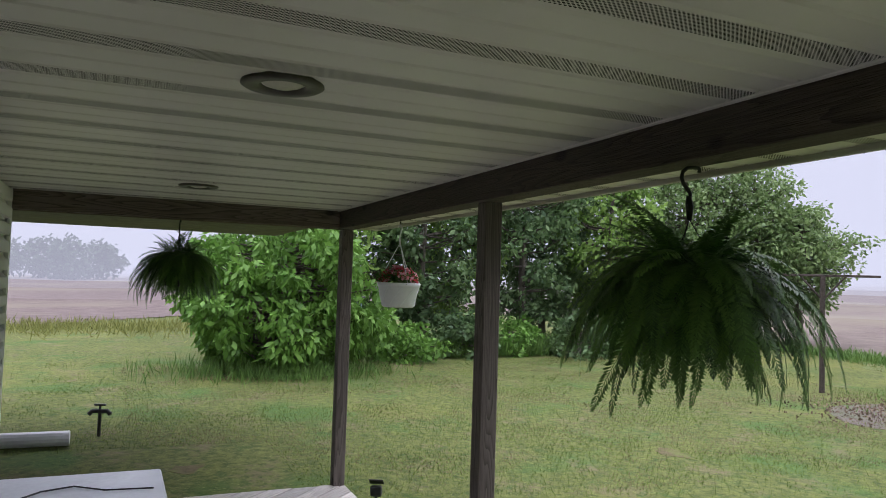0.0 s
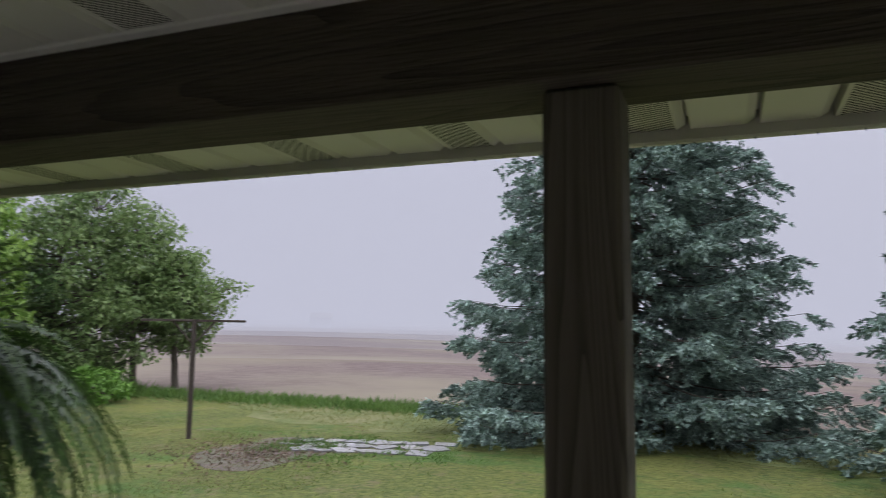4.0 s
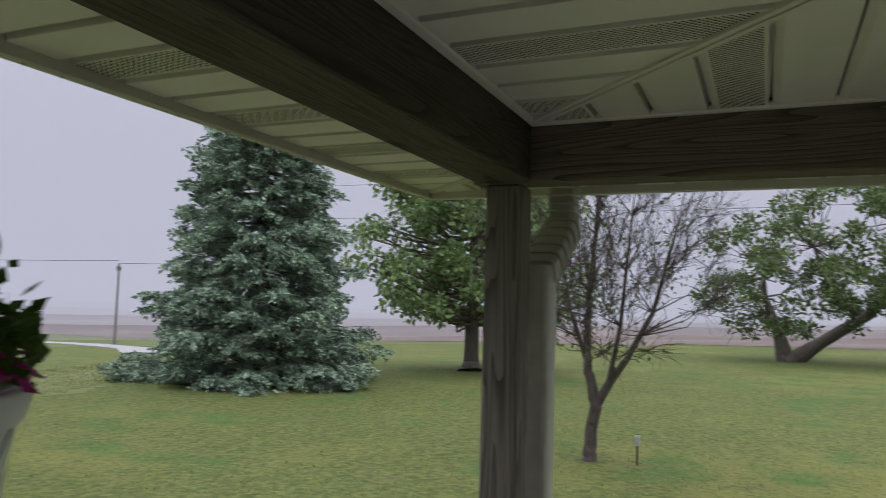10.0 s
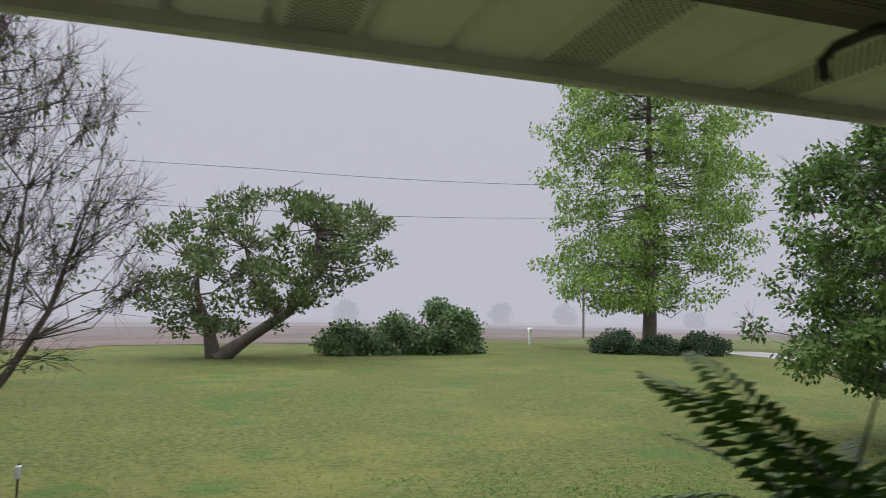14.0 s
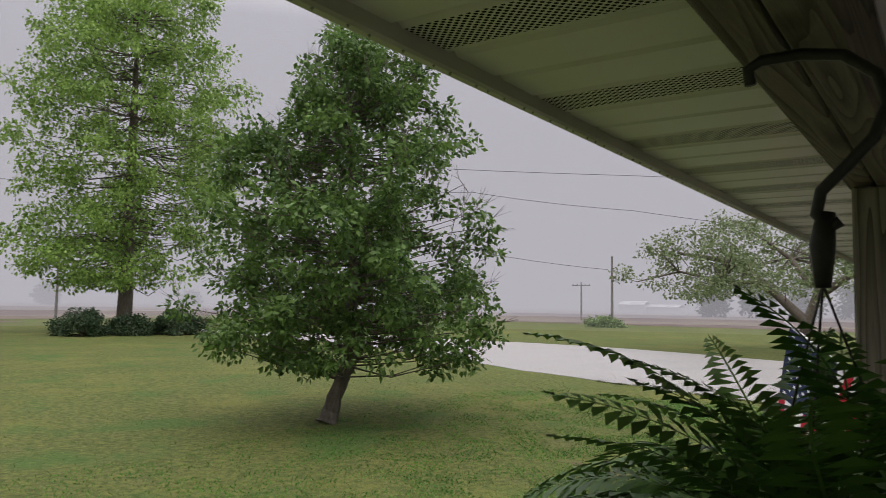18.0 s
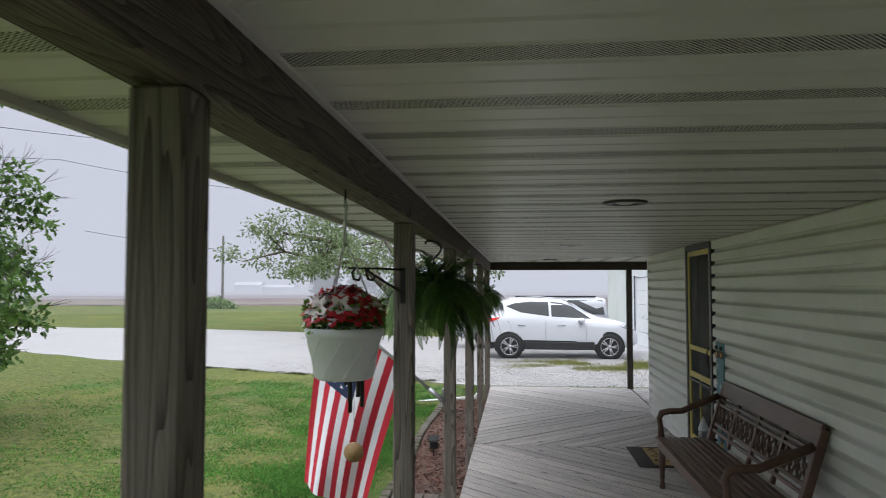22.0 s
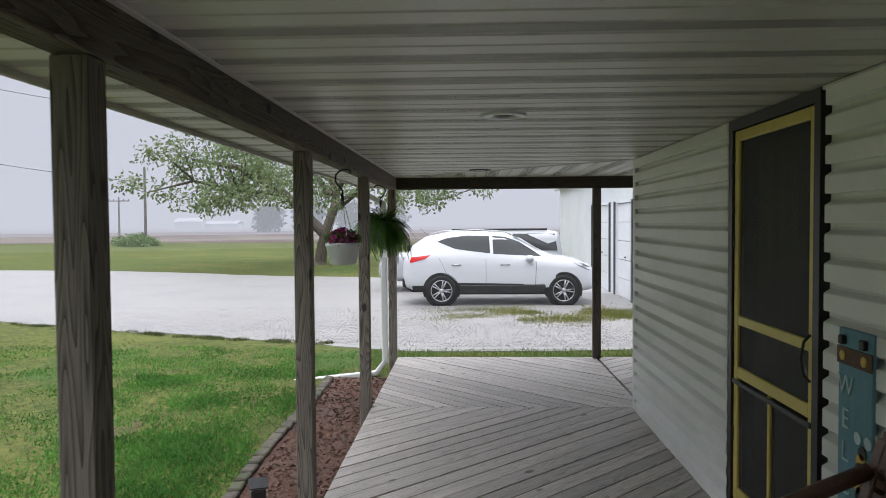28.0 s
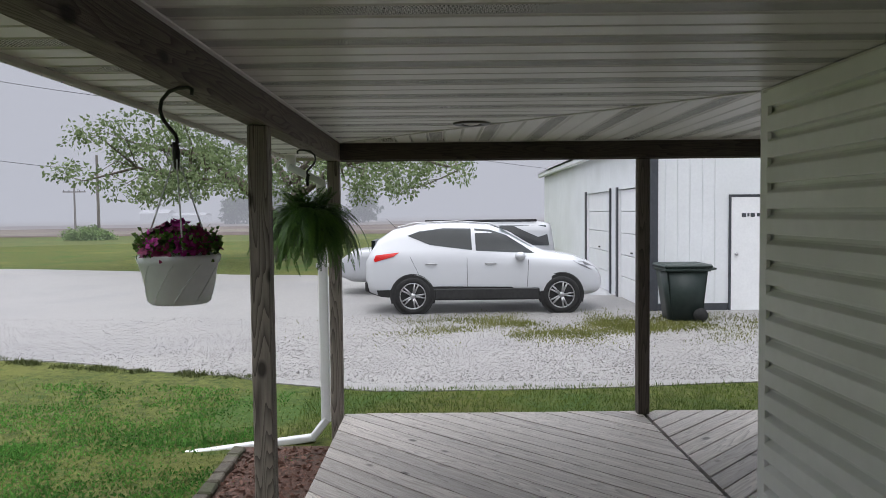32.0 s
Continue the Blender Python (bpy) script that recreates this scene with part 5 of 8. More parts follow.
part("guard_bar", boxed(X - 0.014, a + 0.01, 0.765, X - 0.001, b - 0.01, 0.79, bevel=0.003), M_DARKF, d1, "dark metal guard bar")
part("pull_handle", tube(bmesh.new(), [(X - 0.002, a + 0.03, 1.16), (X - 0.03, a + 0.03, 1.13), (X - 0.034, a + 0.05, 1.06), (X - 0.03, a + 0.03, 0.99), (X - 0.002, a + 0.03, 0.96)], 0.006, 8), M_BLACK, d1, "black curved pull handle")
for z in (0.45, 1.5, 1.95):
    part("hinge", boxed(X - 0.006, b - 0.008, z, X + 0.004, b + 0.012, z + 0.08), M_BLACK, d1)
tagged(part("wooden_door", boxed(HX + 0.085, a, 0.04, HX + 0.12, b, ZT), M_INNER), "inner house door behind the screen, room darkness in its colour", "door", kind="structure")
M_CURT = mat("dull_curtain", (0.16, 0.15, 0.08), (0.24, 0.225, 0.13), 3, 0.9, 0.2, stretch=(1, 14, 0.6), vary=0)
bm = bmesh.new()
prev = None
for k in range(25):
    yy = a + 0.12 + (b - a - 0.24) * k / 24
    xx = HX + 0.072 + 0.006 * math.sin(k * 1.3)
    cur = (bm.verts.new((xx, yy, 0.9)), bm.verts.new((xx, yy, ZT - 0.08)))
    if prev:
        bm.faces.new((prev[0], cur[0], cur[1], prev[1]))
    prev = cur
tagged(part("curtain", bm, M_CURT), "dull olive curtain hanging behind the screen door", "curtain")

# black-framed storm door
y0, y1, top = DOORS[1]
d2 = thing("door_2", "closed storm door with a wide black frame", "door", kind="structure")
casing(d2, y0 + 0.003, y1 - 0.003, top, 0.035, M_WHITE)
a, b = y0 + 0.04, y1 - 0.04
ZT = top - 0.04
for nm, c in (("stile", (X - 0.005, a, 0.04, X + 0.03, a + 0.11, ZT)), ("stile", (X - 0.005, b - 0.11, 0.04, X + 0.03, b, ZT)), ("rail", (X - 0.005, a + 0.111, ZT - 0.11, X + 0.03, b - 0.111, ZT)),
              ("rail", (X - 0.005, a + 0.111, 0.04, X + 0.03, b - 0.111, 0.30)), ("rail", (X - 0.005, a + 0.111, 1.0, X + 0.03, b - 0.111, 1.06))):
    part(nm, boxed(*c, bevel=0.004), M_DARKF, d2)
part("pane", boxed(X + 0.012, a + 0.10, 0.30, X + 0.017, b - 0.10, ZT - 0.11), M_GLASS, d2, "dark glass pane")
part("lever_handle", tube(bmesh.new(), [(X - 0.006, a + 0.06, 1.0), (X - 0.05, a + 0.06, 1.0), (X - 0.05, a + 0.16, 1.0)], 0.009, 8), M_BLACK, d2)
tagged(part("inner_wall", boxed(HX + 0.19, HS + 0.3, 0, HX + 0.25, HY - 0.3, ZC), M_INNER), "inner house wall with the dimness of the room in its colour", "wall", kind="structure")

# round recessed ceiling lights, switched off
M_TRIM = mat("dark_bronze_trim", (0.03, 0.026, 0.02), (0.055, 0.048, 0.04), 8, 0.4, 0.03, vary=0)
M_LENS = mat("dusty_white_lens", (0.42, 0.40, 0.34), (0.52, 0.50, 0.44), 10, 0.35, 0.03, vary=0)
for k, (lx, ly) in enumerate(((4.86, 1.29), (7.51, 1.26), (1.11, 7.58), (1.11, 11.56), (1.05, 15.45))):
    e = thing("ceiling_light", "round recessed ceiling light with a %s ring, switched off" % ("white" if k == 3 else "dark"), "light", pose(lx, ly, ZC), "recessed lights")
    bm = lathe(bmesh.new(), [(0.115, 0.008), (0.118, -0.006), (0.108, -0.012), (0.068, -0.010), (0.060, 0.004)], 36)
    smooth(part("ring", bm, M_WHITE if k == 3 else M_TRIM, e))
    bm = lathe(bmesh.new(), [(0.062, 0.002), (0.055, -0.004), (0.03, -0.012), (0.0, -0.014)], 28)
    smooth(part("lens", bm, M_LENS if k != 3 else M_DARKF, e))

# ---- bench ----
BY0, BY1, BX0, BX1 = 8.2, 10.32, 1.74, 2.24  # ends along y, front and back


def turned_leg(x, y, h):
    pr = [(0.018, 0.0), (0.026, 0.015), (0.018, 0.05), (0.016, 0.08), (0.024, 0.10), (0.020, 0.13), (0.028, 0.2), (0.033, 0.27), (0.03, 0.33), (0.022, 0.35), (0.034, 0.36), (0.034, h)]
    return lathe(bmesh.new(), pr, 14, (x, y))


be = thing("garden_bench", "brown stained wooden bench with a pierced lattice back", "bench")
for x, y in ((BX0 + 0.04, BY0 + 0.05), (BX0 + 0.04, BY1 - 0.05)):
    smooth(part("leg", turned_leg(x, y, 0.41), M_BENCH, be))


def raked(x0, z0, x1, z1, y0, y1, th, bevel=0.004):
    """A board that stands leaning: between two heights, from x0 at the foot to x1 at the top."""
    bm = bmesh.new()
    d = Vector((x1 - x0, 0, z1 - z0)).normalized()
    nn = Vector((-d.z, 0, d.x)) * th / 2
    c = [Vector((x0, 0, z0)), Vector((x1, 0, z1))]
    q = [c[0] - nn, c[0] + nn, c[1] + nn, c[1] - nn]
    lo, hi = [bm.verts.new((p.x, y0, p.z)) for p in q], [bm.verts.new((p.x, y1, p.z)) for p in q]
    bm.faces.new(lo)
    bm.faces.new(hi[::-1])
    for i in range(4):
        bm.faces.new((lo[i], hi[i], hi[(i + 1) % 4], lo[(i + 1) % 4]))
    bmesh.ops.recalc_face_normals(bm, faces=bm.faces)
    bmesh.ops.bevel(bm, geom=bm.edges[:], offset=bevel, segments=1, affect="EDGES")
    return bm


def bx(z):
    """Front face of the leaning back at height z."""
    return BX1 - 0.05 + 0.13 * (z - 0.42) / 0.45


for y in (BY0, BY1 - 0.055):
    part("back_post", raked(BX1 - 0.02, 0.0, BX1 - 0.04, 0.42, y, y + 0.055, 0.06), M_BENCH, be)
    part("back_post", raked(bx(0.40), 0.40, bx(0.90) + 0.01, 0.90, y, y + 0.055, 0.055), M_BENCH, be)
part("seat_rail", boxed(BX0, BY0 + 0.085, 0.35, BX0 + 0.03, BY1 - 0.085, 0.415, bevel=0.004), M_BENCH, be)
for y in (BY0 + 0.03, BY1 - 0.06):
    part("side_rail", boxed(BX0 + 0.075, y, 0.355, BX1 - 0.06, y + 0.03, 0.41, bevel=0.004), M_BENCH, be)
for k in range(9):
    x = BX0 - 0.01 + k * 0.053
    part("seat_slat", boxed(x, BY0 + 0.005, 0.417, x + 0.043, BY1 - 0.005, 0.437, bevel=0.005), M_BENCH, be)
part("top_rail", raked(bx(0.80), 0.80, bx(0.93), 0.93, BY0 + 0.02, BY1 - 0.02, 0.03), M_BENCH, be)
for z in (0.50, 0.55, 0.715, 0.755):
    part("back_rail", raked(bx(z), z, bx(z + 0.026), z + 0.026, BY0 + 0.056, BY1 - 0.056, 0.022), M_BENCH, be)
NB = 4
for k in range(1, NB):
    y = BY0 + 0.03 + (BY1 - BY0 - 0.06) * k / NB
    part("back_stile", raked(bx(0.45), 0.45, bx(0.80), 0.80, y - 0.02, y + 0.02, 0.028), M_BENCH, be)
for k in range(NB):
    ya = BY0 + 0.055 + (BY1 - BY0 - 0.11) * k / NB
    yb = BY0 + 0.055 + (BY1 - BY0 - 0.11) * (k + 1) / NB
    n = 4
    for j in range(n):
        c0, c1 = ya + (yb - ya) * j / n + 0.02, ya + (yb - ya) * (j + 1) / n - 0.005
        for s, t in (((c0, 0.58), (c1, 0.71)), ((c1, 0.58), (c0, 0.71))):
            mid = ((s[0] + t[0]) / 2 + 0.02, (s[1] + t[1]) / 2)
            bm = tube(bmesh.new(), [(bx(s[1]), s[0], s[1]), (bx(mid[1]), mid[0], mid[1]), (bx(t[1]), t[0], t[1])], 0.009, 6)
            part("lattice_bar", bm, M_BENCH, be)
        bm = bmesh.new()
        zc, yc = 0.645, (c0 + c1) / 2
        tube(bm, [(bx(zc), yc + 0.03 * math.cos(q * 0.7854), zc + 0.036 * math.sin(q * 0.7854)) for q in range(9)], 0.008, 6, cap=False)
        part("lattice_ring", bm, M_BENCH, be)
for y in (BY0 + 0.028, BY1 - 0.028):
    pts = [(bx(0.78) - 0.02, y, 0.80), (BX1 - 0.13, y, 0.73), (BX1 - 0.28, y, 0.665), (BX0 + 0.11, y, 0.66), (BX0 + 0.045, y, 0.645), (BX0 + 0.025, y, 0.60), (BX0 + 0.035, y, 0.53), (BX0 + 0.04, y, 0.44)]
    smooth(part("armrest", tube(bmesh.new(), pts, [0.028, 0.03, 0.026, 0.026, 0.028, 0.024, 0.022, 0.03], 10), M_BENCH, be, "curved brown armrest"))

# ---- sign, mat, ornament ----
sg = thing("welcome_sign", "teal painted wooden board lettered WELCOME with painted bees", "sign")
SX0 = HX - 0.035
part("board", boxed(SX0, 10.42, 0.16, SX0 + 0.018, 10.66, 1.235, bevel=0.003), M_TEAL, sg)
part("band", boxed(SX0 - 0.006, 10.418, 1.10, SX0 - 0.001, 10.662, 1.165), M_BROWNB, sg, "brown band with gold dots")
for y in (10.465, 10.615):
    smooth(part("gold_dot", tube(bmesh.new(), [(SX0 - 0.0105, y, 1.133), (SX0 - 0.0065, y, 1.133)], 0.02, 14), M_GOLD, sg))
    part("clip", boxed(SX0 - 0.02, y - 0.015, 1.175, SX0 - 0.001, y + 0.015, 1.21, bevel=0.003), M_BLACK, sg, "black clip")
M_LET = mat("pale_lettering", (0.42, 0.56, 0.60), (0.50, 0.63, 0.66), 10, 0.6, 0.02, vary=0)
for k, ch in enumerate("WELCOME"):
    cu = bpy.data.curves.new("letter", "FONT")
    cu.body, cu.size, cu.extrude, cu.align_x = ch, 0.11, 0.0015, "CENTER"
    o = new("letter", cu)
    dg = bpy.context.evaluated_depsgraph_get()
    me = bpy.data.meshes.new_from_object(o.evaluated_get(dg))
    bpy.data.objects.remove(o)
    o = new("letter", me)
    me.materials.append(M_LET)
    o.parent = sg
    o.matrix_basis = pose(SX0 - 0.003, 10.60, 0.985 - k * 0.125, 90, 0, -90)
for (y, z, s) in ((10.475, 0.80, 1.0), (10.49, 0.45, 1.0)):
    # a bee: striped body of slices and two pale wings
    for q in range(6):
        bm = tube(bmesh.new(), [(SX0 - 0.006, y + 0.012 * math.sin(q * 0.6), z - q * 0.04), (SX0 - 0.002, y + 0.012 * math.sin(q * 0.6), z - q * 0.04)], (0.026, 0.036, 0.042, 0.042, 0.036, 0.024)[q], 12)
        part("bee_stripe", bm, M_GOLD if q % 2 else M_BLACK, sg)
    for w in (-1, 1):
        bm = tube(bmesh.new(), [(SX0 - 0.005, y + 0.035 * w, z + 0.045), (SX0 - 0.002, y + 0.035 * w, z + 0.045)], 0.024, 12)
        part("bee_wing", bm, M_LET, sg)

mt = thing("door_mat", "dark doormat with a tan leafy border", "mat")
M_MAT = mat("dark_rubber_mat", (0.03, 0.03, 0.028), (0.06, 0.058, 0.052), 30, 0.9, 0.6, vary=0)
M_MATT = mat("tan_coir", (0.30, 0.21, 0.08), (0.42, 0.31, 0.14), 40, 0.95, 0.8, vary=0)
part("backing", boxed(1.70, 11.0, 0.006, 2.28, 11.9, 0.014, bevel=0.003), M_MAT, mt)
part("coir_field", boxed(1.86, 11.06, 0.0145, 2.22, 11.84, 0.020, bevel=0.002), M_MATT, mt, "tan coir with dark leaf shapes")
rm = random.Random(4)
for k in range(26):
    yy, xx = rm.uniform(11.1, 11.8), rm.uniform(1.89, 2.19)
    bm = bmesh.new()
    an = rm.uniform(0, 6.28)
    box(bm, -0.03, -0.009, 0, 0.03, 0.009, 0.002, bevel=0.003)
    o = part("leaf_motif", bm, M_MAT, mt)
    o.matrix_basis = pose(xx, yy, 0.0205) @ Matrix.Rotation(an, 4, "Z")

gn = thing("garden_ornament", "small painted garden ornament beside the screen door", "ornament")
gx, gy = 2.26, 10.80
M_GREYP = mat("grey_glaze", (0.25, 0.27, 0.28), (0.35, 0.36, 0.37), 12, 0.4, 0.1, vary=0)
M_BLUEP = mat("blue_glaze", (0.08, 0.16, 0.20), (0.14, 0.24, 0.28), 12, 0.4, 0.1, vary=0)
smooth(part("base", lathe(bmesh.new(), [(0.0, 0.001), (0.075, 0.001), (0.08, 0.03), (0.055, 0.10), (0.03, 0.16), (0.0, 0.165)], 20, (gx, gy)), M_BLUEP, gn))
smooth(part("body", lathe(bmesh.new(), [(0.03, 0.155), (0.06, 0.20), (0.055, 0.27), (0.03, 0.31), (0.045, 0.34), (0.05, 0.38), (0.03, 0.42), (0.0, 0.43)], 20, (gx, gy)), M_GREYP, gn))
smooth(part("top", lathe(bmesh.new(), [(0.045, 0.405), (0.05, 0.42), (0.02, 0.50), (0.0, 0.54)], 16, (gx, gy)), M_WHITE, gn))

# ---- flag, brackets, chime ----
M_CLOTHR = mat("red_cloth", (0.42, 0.015, 0.03), (0.52, 0.03, 0.05), 60, 0.85, 0.1, vary=0)
M_CLOTHW = mat("white_cloth", (0.70, 0.70, 0.72), (0.78, 0.78, 0.80), 60, 0.85, 0.1, vary=0)
M_CLOTHB = mat("navy_cloth", (0.018, 0.03, 0.07), (0.03, 0.045, 0.10), 60, 0.85, 0.1, vary=0)
M_ALU = mat("grey_metal", (0.45, 0.46, 0.48), (0.56, 0.57, 0.58), 8, 0.35, 0.03, metal=0.6, vary=0)
fl = thing("flag", "striped flag with stars hanging from a slanted pole on a post", "flag")
F0, F1 = Vector((-0.06, 9.46, 0.86)), Vector((-1.03, 9.45, 1.66))
smooth(part("pole", tube(bmesh.new(), [F0, F1], 0.0125, 10), M_ALU, fl, "grey metal pole"))
smooth(part("socket", tube(bmesh.new(), [F0 + (F0 - F1) * 0.02, F0 + (F1 - F0) * 0.10], 0.02, 10), M_ALU, fl))
part("mounting_plate", boxed(-0.062, 9.50, 0.79, -0.048, 9.59, 0.93, bevel=0.003), M_ALU, fl)
FP = (F1 - F0).normalized()
HO, FLY = 0.86, 1.45  # along the pole, and down
O = F1 - FP * 0.05
DN = Vector((-0.20, 0, -0.98)).normalized()


def cloth(u, v):
    """A point of the flag: u from the pole's tip along it, v down the fly; it hangs in folds."""
    s = v / FLY
    f = Vector((0, 1, 0)) * (0.075 * s * math.sin(7.5 * u / HO + 2.2 * s) + 0.03 * s * math.sin(15 * u / HO + 1))
    side = -FP * u * (1 - 0.30 * s)
    sag = Vector((0.10 * s * s, 0, -0.04 * s))
    return O + side + DN * v * (1 - 0.06 * math.sin(3 * u)) + f + sag


def cloth_patch(u0, u1, v0, v1, m, name, label=""):
    bm = bmesh.new()
    nu, nv = max(int((u1 - u0) / 0.033), 1), max(int((v1 - v0) / 0.05), 1)
    gr = [[bm.verts.new(cloth(u0 + (u1 - u0) * i / nu, v0 + (v1 - v0) * j / nv)) for i in range(nu + 1)] for j in range(nv + 1)]
    for j in range(nv):
        for i in range(nu):
            bm.faces.new((gr[j][i], gr[j][i + 1], gr[j + 1][i + 1], gr[j + 1][i]))
    return smooth(part(name, bm, m, fl, label))


ST = HO / 13
for k in range(13):
    v0 = 0.58 if k < 7 else 0.0
    cloth_patch(k * ST, (k + 1) * ST, v0, FLY, M_CLOTHW if k % 2 else M_CLOTHR, "stripe")
cloth_patch(0, 7 * ST, 0, 0.58, M_CLOTHB, "canton", "navy field with white stars")
star_me = None
for row in range(9):
    for col in range(6 if row % 2 == 0 else 5):
        u, v = (row + 0.75) * 7 * ST / 10.2 + 0.012, (col + (0.6 if row % 2 == 0 else 1.1)) * 0.58 / 6.2
        p, pu, pv = cloth(u, v), cloth(u + 0.01, v), cloth(u, v + 0.01)
        ax, ay = (pu - p).normalized(), (pv - p).normalized()
        nn = ax.cross(ay).normalized()
        for sgn in (-1, 1):
            bm = bmesh.new()
            c = p + nn * 0.003 * sgn
            bm.faces.new([bm.verts.new(c + (ax * math.cos(t_) + ay * math.sin(t_)) * (0.019 if q % 2 == 0 else 0.0075)) for q, t_ in enumerate(2 * math.pi * q_ / 10 for q_ in range(10))])
            part("star", bm, M_CLOTHW, fl)

br = thing("plant_bracket", "black iron bracket with hooks screwed to a post", "bracket")
by = WY[3] - PH
part("back_plate", boxed(-0.012, by - 0.006, 1.66, 0.012, by - 0.001, 1.83), M_BLACK, br)
smooth(part("arm", tube(bmesh.new(), [(0.0, by - 0.008, 1.82), (-0.10, by - 0.07, 1.825), (-0.235, by - 0.15, 1.825)], 0.005, 6), M_BLACK, br))
smooth(part("brace", tube(bmesh.new(), [(0.0, by - 0.008, 1.71), (-0.09, by - 0.06, 1.77), (-0.16, by - 0.11, 1.82)], 0.006, 6), M_BLACK, br))
for k, s in enumerate((0.62, 0.872)):
    p = Vector((-0.235 * s, by - 0.15 * s, 1.825))
    smooth(part("hook", tube(bmesh.new(), [p, p + Vector((-0.012, -0.006, -0.02)), p + Vector((-0.004, -0.002, -0.05)), p + Vector((0.016, 0.01, -0.055)), p + Vector((0.025, 0.015, -0.038))], 0.007, 6), M_BLACK, br))

ch = thing("wind_chime", "wind chime with black tubes under a round wooden disc", "wind chime", pose(-0.205, WY[3] - PH - 0.13, 0))
M_LWOOD = mat("tan_wood", (0.28, 0.17, 0.07), (0.38, 0.25, 0.12), 10, 0.6, 0.1, vary=0)
smooth(part("chain", tube(bmesh.new(), [(0, 0, 1.775), (0.008, 0, 1.74), (0, 0, 1.69), (0.004, 0, 1.66)], 0.004, 6), M_ALU, ch))
smooth(part("disc", lathe(bmesh.new(), [(0.0, 1.585), (0.052, 1.585), (0.054, 1.60), (0.0, 1.602)], 24), M_LWOOD, ch, "round wooden disc"))
for k in range(3):
    a = 2.1 * k
    part("cord", tube(bmesh.new(), [(0.05 * math.cos(a), 0.05 * math.sin(a), 1.6), (0.003, 0, 1.665)], 0.0012, 4), M_BLACK, ch)
for k in range(6):
    a = 1.047 * k + 0.2
    ln = (0.36, 0.29, 0.39, 0.26, 0.33, 0.31)[k]
    smooth(part("tube", tube(bmesh.new(), [(0.037 * math.cos(a), 0.037 * math.sin(a), 1.55), (0.037 * math.cos(a), 0.037 * math.sin(a), 1.55 - ln)], 0.010, 10), M_BLACK, ch, "black metal tube"))
part("clapper_cord", tube(bmesh.new(), [(0, 0, 1.585), (0, 0, 0.99)], 0.0012, 4), M_BLACK, ch)
smooth(part("clapper", lathe(bmesh.new(), [(0.0, 1.36), (0.028, 1.36), (0.028, 1.375), (0.0, 1.375)], 16), M_BLACK, ch))
o = smooth(part("sail", tube(bmesh.new(), [(0, -0.006, 0.985), (0, 0.006, 0.985)], 0.045, 20), M_LWOOD, ch, "round wooden sail"))

# ---- vehicles ----
M_TYRE = mat("black_rubber", (0.012, 0.012, 0.012), (0.025, 0.025, 0.025), 30, 0.8, 0.2, vary=0)
M_RIM = mat("alloy_rim", (0.35, 0.35, 0.36), (0.45, 0.45, 0.46), 8, 0.3, 0.02, metal=0.8, vary=0)
M_CLAD = mat("dark_plastic_cladding", (0.015, 0.015, 0.016), (0.03, 0.03, 0.03), 20, 0.6, 0.05, vary=0)
M_CARG = glass_mat("car_glass", (0.35, 0.42, 0.42), 0.03, 0.75)
M_RED = mat("red_tail_lamp", (0.45, 0.01, 0.01), (0.55, 0.02, 0.015), 20, 0.15, 0.0, vary=0)
M_LAMP = glass_mat("clear_lamp", (0.8, 0.8, 0.8), 0.05, 0.5)


def car_paint(name, c):
    m = mat(name, c, tuple(v * 1.04 for v in c), 60, 0.3, 0.0, vary=0)
    b = m.node_tree.nodes["Principled BSDF"]
    b.inputs["Coat Weight"].default_value, b.inputs["Coat Roughness"].default_value = 0.7, 0.06
    return m


